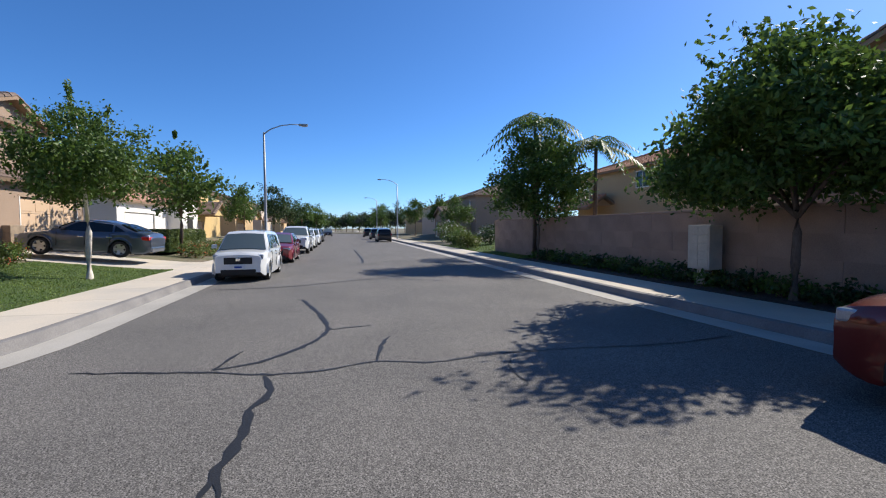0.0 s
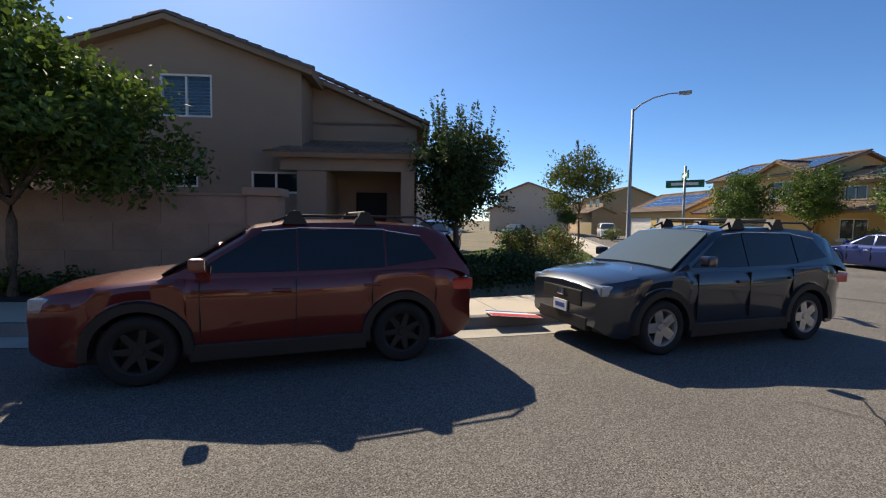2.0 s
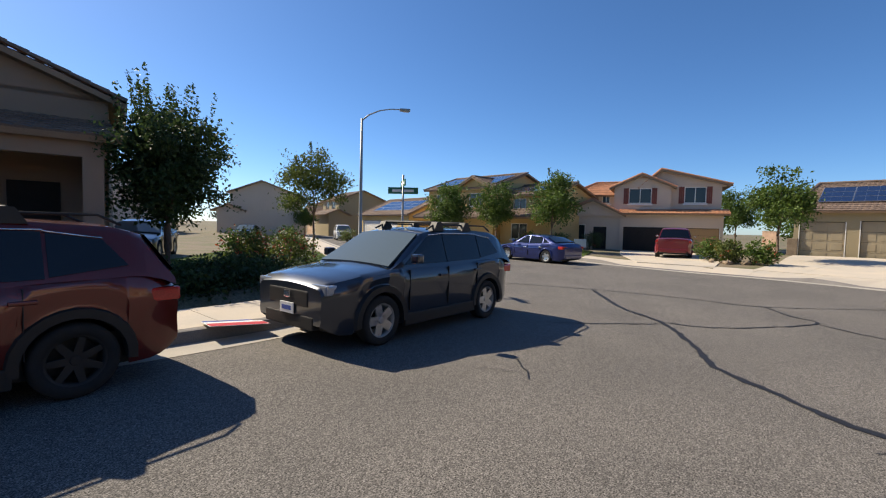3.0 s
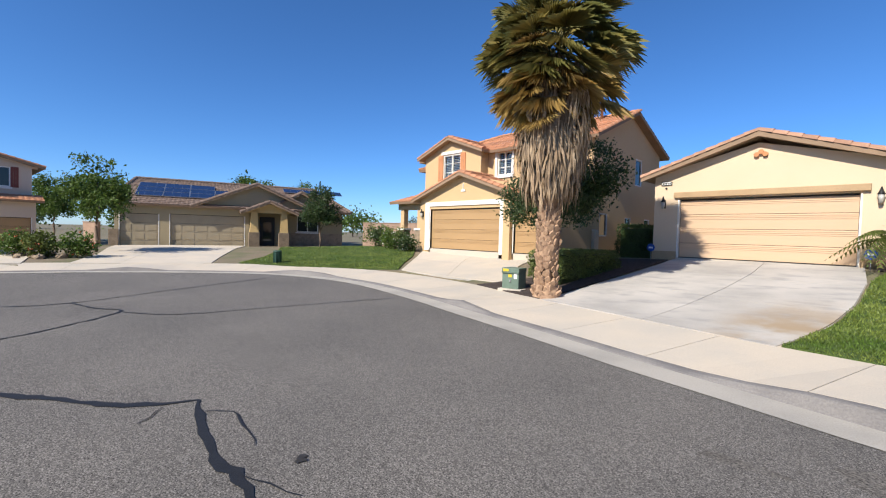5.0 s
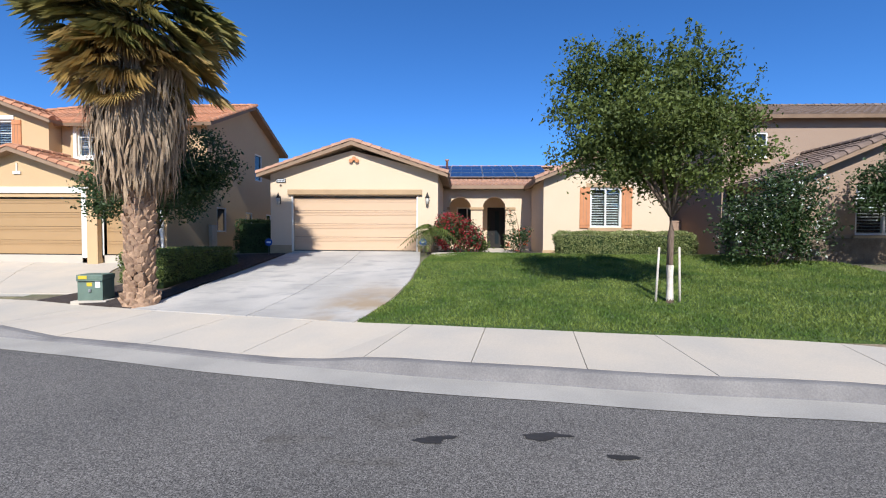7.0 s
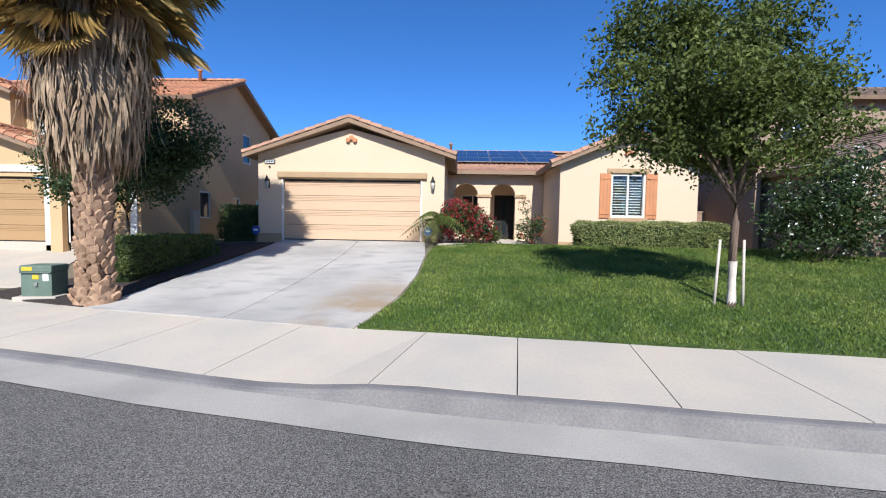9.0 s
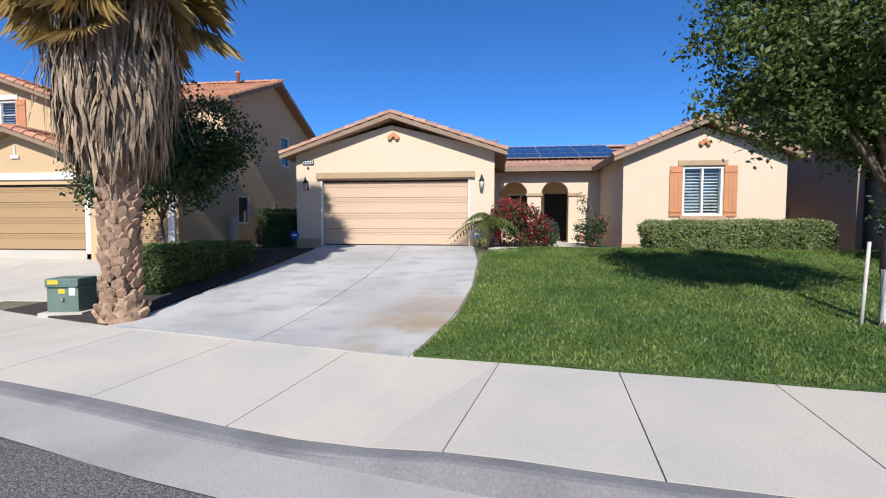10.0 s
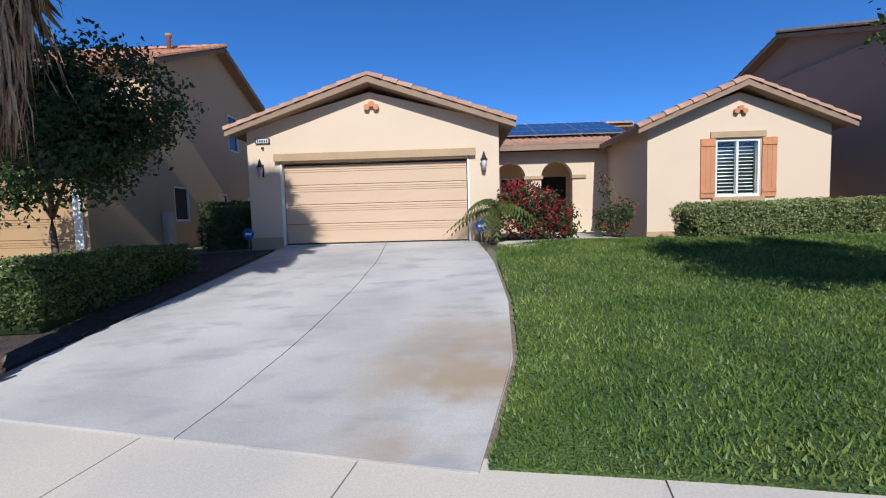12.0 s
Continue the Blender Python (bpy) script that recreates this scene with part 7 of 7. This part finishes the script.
            for xh in (fx[0] + 1.35, fx[0] + 2.35):
                zh = lerp_table(deck, xh) - 0.17
                boxed("door_handle", paint if cladding else "chrome", c, (L / 2 - xh - 0.1, L / 2 - xh + 0.1, *sorted((side * half * 0.985, side * (half + 0.025))), zh - 0.02, zh + 0.02), bevel=0.012)
            for xh in (fx[0] + 0.55, fx[0] + 1.5, fx[0] + 2.35):
                zz = lerp_table(deck, xh)
                boxed("door_gap", "black", c, (L / 2 - xh - 0.004, L / 2 - xh + 0.004, *sorted((side * half * 0.96, side * half * 1.001)), ride + 0.2, zz - 0.05))
    zf = lerp_table(deck, 0.05)
    boxed("grille", grille, c, (L / 2 - 0.06, L / 2 + 0.012, -half * 0.5, half * 0.5, zf - 0.3, zf - 0.08), bevel=0.02)
    boxed("lower_grille", "black", c, (L / 2 - 0.1, L / 2 + 0.01, -half * 0.62, half * 0.62, ride + 0.06, ride + 0.24), bevel=0.02)
    boxed("bumper", "black" if cladding else paint, c, (-L / 2 - 0.02, -L / 2 + 0.2, -half * 0.72, half * 0.72, ride + 0.08, ride + 0.3), bevel=0.04)
    p = boxed("number_plate", "white", c, (L / 2 + 0.012, L / 2 + 0.03, -0.16, 0.16, ride + 0.24, ride + 0.39), bevel=0.004)
    boxed("number_bar", "blue_sign", p, (L / 2 + 0.03, L / 2 + 0.033, -0.11, 0.11, ride + 0.285, ride + 0.345))
    if not far:
        boxed("badge", "chrome", c, (L / 2 + 0.012, L / 2 + 0.03, -0.07, 0.07, zf - 0.2, zf - 0.1), bevel=0.01)
        boxed("seats", "black", c, (-0.5, 0.4, -half * 0.6, half * 0.6, 0.5, 1.1), bevel=0.08)
    if rails:
        zr = H + 0.015
        xa, xb = roof[1][0] + 0.3, roof[-2][0] - 0.25
        for side in (1, -1):
            bm = bmesh.new()
            tube(bm, [(L / 2 - xa + 0.1, side * half * 0.66, zr - 0.03), (L / 2 - xa - 0.1, side * half * 0.66, zr + 0.05), (L / 2 - xb + 0.1, side * half * 0.66, zr + 0.05), (L / 2 - xb - 0.1, side * half * 0.66, zr - 0.05)], [0.016] * 4, 6)
            part("roof_rail", bm, "black", c)
        for xc in (xa + 0.15, xa + 0.95):
            bm = bmesh.new()
            tube(bm, [(L / 2 - xc, -half * 0.68, zr + 0.0), (L / 2 - xc, -half * 0.66, zr + 0.09), (L / 2 - xc, half * 0.66, zr + 0.09), (L / 2 - xc, half * 0.68, zr + 0.0)], [0.03, 0.024, 0.024, 0.03], 8)
            cb = part("crossbar", bm, "black", c)
            for side in (1, -1):
                bm = bmesh.new()
                yy = sorted((side * half * 0.60, side * half * 0.74))
                prism(bm, [(L / 2 - xc - 0.14, zr - 0.05), (L / 2 - xc + 0.14, zr - 0.05), (L / 2 - xc + 0.05, zr + 0.1), (L / 2 - xc - 0.05, zr + 0.1)], *yy)
                part("foot", bm, "black", cb)
    return c


SUV = dict(L=4.6, W=1.86, H=1.68, base=2.72, r=0.36, front_over=0.93, ride=0.24, cladding=True, rails=True,
           deck=[(0, 0.86), (0.12, 0.95), (0.6, 1.03), (1.3, 1.10), (2.2, 1.10), (3.4, 1.13), (4.2, 1.16), (4.5, 1.08), (4.6, 0.95)],
           roof=[(1.08, 1.05), (1.98, 1.60), (2.4, 1.665), (3.2, 1.68), (4.0, 1.63), (4.25, 1.56), (4.53, 1.12)],
           glass_line=[[(1.42, 1.13), (2.44, 1.13), (2.44, 1.585), (2.08, 1.555)], [(2.46, 1.13), (3.44, 1.15), (3.44, 1.58), (2.46, 1.59)], [(3.47, 1.16), (4.1, 1.24), (3.9, 1.5), (3.47, 1.565)]])
SEDAN = dict(L=4.65, W=1.82, H=1.44, base=2.7, r=0.33, front_over=0.9, ride=0.17,
             deck=[(0, 0.66), (0.15, 0.76), (0.8, 0.88), (1.4, 0.95), (2.4, 0.94), (3.5, 0.98), (4.3, 1.03), (4.6, 0.96), (4.65, 0.8)],
             roof=[(1.15, 0.92), (2.0, 1.36), (2.4, 1.43), (3.0, 1.42), (3.5, 1.31), (4.2, 1.03)],
             glass_line=[[(1.55, 0.99), (2.4, 0.98), (2.4, 1.36), (2.1, 1.33)], [(2.48, 0.98), (3.3, 1.01), (3.3, 1.29), (2.48, 1.36)], [(3.38, 1.02), (3.75, 1.05), (3.38, 1.26)]])
CUBE = dict(L=4.0, W=1.7, H=1.65, base=2.53, r=0.31, front_over=0.75, ride=0.18,
            deck=[(0, 0.84), (0.1, 0.93), (0.75, 0.99), (1.2, 1.0), (2.2, 0.98), (3.9, 1.0), (4.0, 0.95)],
            roof=[(0.72, 0.97), (1.28, 1.55), (1.5, 1.62), (2.4, 1.65), (3.7, 1.6), (3.85, 1.52), (3.96, 0.98)],
            glass_line=[[(1.2, 1.03), (2.0, 1.02), (2.0, 1.5), (1.45, 1.5)], [(2.08, 1.02), (2.9, 1.03), (2.9, 1.48), (2.08, 1.5)], [(3.0, 1.03), (3.5, 1.06), (3.5, 1.44), (3.0, 1.47)]])
HATCH = dict(L=4.2, W=1.72, H=1.5, base=2.55, r=0.31, front_over=0.8, ride=0.18,
             deck=[(0, 0.7), (0.15, 0.82), (0.8, 0.94), (1.3, 0.98), (3.0, 0.98), (4.0, 1.02), (4.2, 0.9)],
             roof=[(0.95, 0.95), (1.75, 1.4), (2.2, 1.49), (3.3, 1.46), (3.8, 1.36), (4.12, 1.0)],
             glass_line=[[(1.4, 1.02), (2.2, 1.02), (2.2, 1.42), (1.85, 1.39)], [(2.28, 1.02), (3.1, 1.03), (3.1, 1.39), (2.28, 1.42)]])
TRUCK = dict(L=5.6, W=1.96, H=1.88, base=3.5, r=0.4, front_over=0.95, ride=0.36, category="pickup truck",
             deck=[(0, 1.0), (0.12, 1.12), (0.7, 1.2), (1.4, 1.24), (2.4, 1.2), (3.6, 1.22), (5.5, 1.24), (5.6, 1.2)],
             roof=[(1.25, 1.2), (1.95, 1.78), (2.3, 1.87), (3.2, 1.87), (3.5, 1.8), (3.62, 1.22)],
             glass_line=[[(1.65, 1.27), (2.4, 1.25), (2.4, 1.75), (2.05, 1.72)], [(2.48, 1.25), (3.3, 1.26), (3.3, 1.73), (2.48, 1.75)]])

car(pose(3.28, -4.12, 0, 0, 0, -5.4), "dark red sport utility car with black wheels and roof bars", "red_car", rim="black", spokes=7, wind="car_glass", **SUV)
car(pose(-2.62, -2.72, 0, 0, 0, -7.1), "dark graphite sport utility car with silver wheels and roof bars", "grey_car", **SUV)
face = math.degrees(math.atan2(-U.y, -U.x))
car(pose(*lane(10.1, 9.75), 0, 0, 0, face), "white boxy compact car parked at the kerb", "white_car", rim="steel", **CUBE)
car(pose(*lane(18.6, 9.75), 0, 0, 0, face), "dark red hatchback parked at the kerb", "maroon_car", **HATCH)
car(pose(*lane(28.5, 9.7), 0, 0, 0, face), "white pickup truck parked at the kerb", "white_car", **TRUCK)
for k, (s, v, mt, lab) in enumerate([(37, 9.7, "white_car", "white car parked far along the kerb"), (46, 9.7, "white_car", "pale car parked far along the kerb"), (58, 9.8, "black_car", "black car parked far along the kerb"),
                                     (55, 1.1, "black_car", "black car parked on the other side of the street"), (70, 1.1, "grey_car", "dark grey car parked on the other side"), (92, 1.2, "black_car", "dark car parked far down the street"), (104, 9.6, "grey_car", "grey car parked far down the street")]):
    car(pose(*lane(s, v), 0, 0, 0, face if v > 5 else face + 180), lab, mt, far=True, **{**SUV, "rails": False})
x, y = lane(14.1, 16.6)
car(pose(x, y, 0.68, 0, -4.0, math.degrees(math.atan2(N.y, N.x))), "slate grey sedan parked on the driveway", "silver_car", **SEDAN)
car(pose(-19.53, -6.20, 0, 0, 0, -110.4), "bright blue sedan parked at the kerb", "blue_car", **SEDAN)
car(pose(-27.68, -0.10, 0.13, 0, 0, 182.0), "dark red pickup truck parked on the driveway", "maroon_car", **TRUCK)
car(pose(-31.85, -32.68, 0.02, 0, 0, 50.1), "white minivan parked across the side street", "white_car", far=True, **{**CUBE, "L": 4.0})
car(pose(-23.16, -36.83, 0.02, 0, 0, 41.2), "black sedan parked across the side street", "black_car", far=True, **SEDAN)
car(pose(-4.89, -17.07, 0.25, 0, 0, 52.4), "dark car parked beside the corner house", "black_car", far=True, **SEDAN)


# ---------------------------------------------------------------- street furniture
def street_lamp(x, y, h, arm, turn_, label, group="street lamps"):
    t = thing("street_lamp", pose(x, y, 0.16, 0, 0, turn_), label, "street lamp", group)
    bm = bmesh.new()
    tube(bm, [(0, 0, 0), (0, 0, 0.02), (0, 0, h * 0.5), (0, 0, h)], [0.13, 0.105, 0.085, 0.06], 12)
    part("pole", bm, "steel", t)
    bm = bmesh.new()
    tube(bm, [(0, 0, h - 0.1), (arm * 0.18, 0, h + 0.22), (arm * 0.45, 0, h + 0.48), (arm * 0.75, 0, h + 0.6), (arm, 0, h + 0.6)], [0.045, 0.04, 0.035, 0.03, 0.03], 8)
    part("arm", bm, "steel", t)
    bm = bmesh.new()
    box(bm, arm - 0.08, arm + 0.5, -0.13, 0.13, h + 0.52, h + 0.66, bevel=0.05)
    part("lantern", bm, "steel", t)
    boxed("lens", "lamp_glass", t, (arm + 0.1, arm + 0.42, -0.09, 0.09, h + 0.49, h + 0.525), bevel=0.01)
    boxed("base_plate", "steel", t, (-0.2, 0.2, -0.2, 0.2, -0.02, 0.03), bevel=0.01)


street_lamp(*lane(25.9, 11.5), 7.9, 2.3, math.degrees(math.atan2(-N.y, -N.x)), "grey steel street lamp with a curved arm")
street_lamp(-14.62, -14.58, 7.3, 2.1, 130, "grey steel street lamp at the corner lawn")
street_lamp(*lane(62, -1.6), 7.9, 2.3, math.degrees(math.atan2(N.y, N.x)), "grey steel street lamp far down the street")
street_lamp(*lane(105, -1.6), 7.9, 2.3, math.degrees(math.atan2(N.y, N.x)), "grey steel street lamp far down the street")

t = thing("street_sign", pose(-6.12, -5.38, 0.16, 0, 0, 20), "two green street name blades on a steel post", "street sign")
bm = bmesh.new()
tube(bm, [(0, 0, -0.05), (0, 0, 2.95)], [0.03, 0.03], 8)
part("post", bm, "steel", t)
for z, a in ((2.72, 25), (2.52, 95)):
    b = boxed("name_blade", "green_sign", t, (-0.42, 0.42, -0.012, 0.012, z - 0.09, z + 0.09), bevel=0.005, m=pose(0, 0, 0, 0, 0, a))
    for yy in ((-0.016, -0.0125), (0.0125, 0.016)):
        boxed("name_bar", "white", b, (-0.3, 0.3, *yy, z - 0.035, z + 0.035), m=pose(0, 0, 0, 0, 0, a))

# electrical cabinet beside the palm
t = thing("utility_cabinet", pose(-4.55, 13.05, ground_z(-4.55, 13.05), 0, 0, 12) @ Matrix.Scale(0.86, 4), "weathered green metal utility cabinet on a concrete pad", "utility cabinet")
boxed("pad", "concrete", t, (-0.42, 0.45, -0.4, 0.42, -0.12, 0.05), bevel=0.01)
boxed("body", "green_box", t, (-0.31, 0.31, -0.28, 0.3, 0.05, 0.6), bevel=0.012)
lid = boxed("lid", "green_box", t, (-0.33, 0.33, -0.31, 0.31, 0.6, 0.76), bevel=0.03)
boxed("hinge_lip", "green_box", lid, (-0.32, 0.32, -0.325, -0.3, 0.585, 0.61), bevel=0.005)
boxed("sticker", "yellow", t, (-0.27, -0.06, -0.316, -0.311, 0.64, 0.73))
boxed("sticker", "yellow", t, (-0.08, 0.05, -0.286, -0.281, 0.44, 0.54))
boxed("label_plate", "white", t, (0.13, 0.25, -0.286, -0.281, 0.4, 0.58))
boxed("hasp", "steel", t, (-0.03, 0.03, -0.315, -0.28, 0.28, 0.36), bevel=0.005)

# tall cabinet by the garden wall
t = thing("mailbox_cabinet", pose(*lane(1.9, -3.15), 0.42, 0, 0, 157.5), "tall pale metal mailbox cabinet on a pedestal", "mailbox")
boxed("pedestal", "beige_metal", t, (-0.12, 0.12, -0.12, 0.12, -0.2, 0.25), bevel=0.01)
boxed("body", "beige_metal", t, (-0.36, 0.36, -0.2, 0.2, 0.2, 1.35), bevel=0.015)
for i in range(2):
    for j in range(5):
        boxed("mail_door", "beige_metal", t, (-0.32 + 0.33 * i, -0.01 + 0.33 * i, -0.212, -0.2, 0.26 + 0.21 * j, 0.45 + 0.21 * j), bevel=0.006)

# green ground boxes
for x, y, lab in ((lane(1.6, 12.95)[0], lane(1.6, 12.95)[1], "small dark green utility pedestal on the lawn"), (-17.03, 10.97, "small green utility pedestal at the lawn edge")):
    t = thing("utility_pedestal", pose(x, y, ground_z(x, y)), lab, "utility pedestal")
    bm = bmesh.new()
    tube(bm, [(0, 0, -0.1), (0, 0, 0.5), (0, 0, 0.52)], [0.2, 0.18, 0.19], 16)
    part("body", bm, "dark_green", t)
    bm = bmesh.new()
    tube(bm, [(0, 0, 0.52), (0, 0, 0.57), (0, 0, 0.6)], [0.2, 0.19, 0.13], 16)
    part("cap", bm, "dark_green", t)
    for k in range(8):
        a = 2 * math.pi * k / 8
        boxed("rib", "dark_green", t, (0.17, 0.2, -0.02, 0.02, 0.04, 0.46), m=pose(0, 0, 0, 0, 0, math.degrees(a)))

# alarm sign posts
for x, y, z0 in ((2.75, 19.55, 1.1), (-3.2, 19.5, 1.05)):
    t = thing("alarm_sign", pose(x, y, z0), "small blue octagonal alarm sign on a stake", "yard sign", "alarm signs")
    bm = bmesh.new()
    tube(bm, [(0, 0, -0.1), (0, 0, 0.38)], [0.009, 0.009], 6)
    part("stake", bm, "steel", t)
    bm = bmesh.new()
    tube(bm, [(0, -0.012, 0.46), (0, 0.0, 0.46)], [0.15, 0.15], 8)
    part("plate", bm, "blue_sign", t)
    boxed("legend", "white", t, (-0.08, 0.08, -0.016, -0.0125, 0.43, 0.49))

# fallen yard sign at the kerb
t = thing("yard_sign", pose(-0.29, -4.12, 0.185, 3, -4, -18), "printed red, white and blue yard sign lying on the kerb", "yard sign")
boxed("panel", "white", t, (-0.42, 0.42, -0.28, 0.28, 0, 0.006))
boxed("band", "red_paper", t, (-0.41, 0.41, 0.0, 0.27, 0.0062, 0.008))
boxed("band", "blue_sign", t, (-0.41, 0.41, -0.27, -0.17, 0.0062, 0.008))

# realty sign in front of the open-garage house
t = thing("yard_sign", pose(-29.88, -6.54, 0.12, 0, 0, 90), "white yard sign on a frame in front of a shrub", "yard sign")
boxed("panel", "white", t, (-0.45, 0.45, -0.015, 0.015, 0.35, 0.95))
boxed("leg", "steel", t, (-0.42, -0.38, -0.015, 0.015, -0.1, 0.35))
boxed("leg", "steel", t, (0.38, 0.42, -0.015, 0.015, -0.1, 0.35))

# rock edging between driveways
rng = random.Random(9)
for k in range(26):
    x, y = -22.3 - 2.8 * rng.random(), 1.9 + 2.6 * rng.random()
    bm = bmesh.new()
    bmesh.ops.create_icosphere(bm, subdivisions=2, radius=rng.uniform(0.12, 0.24))
    for v in bm.verts:
        v.co *= 1 + 0.25 * noise.noise(v.co * 6 + Vector((k, 0, 0)))
        v.co.z *= 0.65
    ob = part("garden_rock", bm, "stone")
    ob.location = (x, y, ground_z(x, y) + 0.04)
    tagged(ob, "pale rounded garden rock beside the driveway", "rock", "garden rocks")
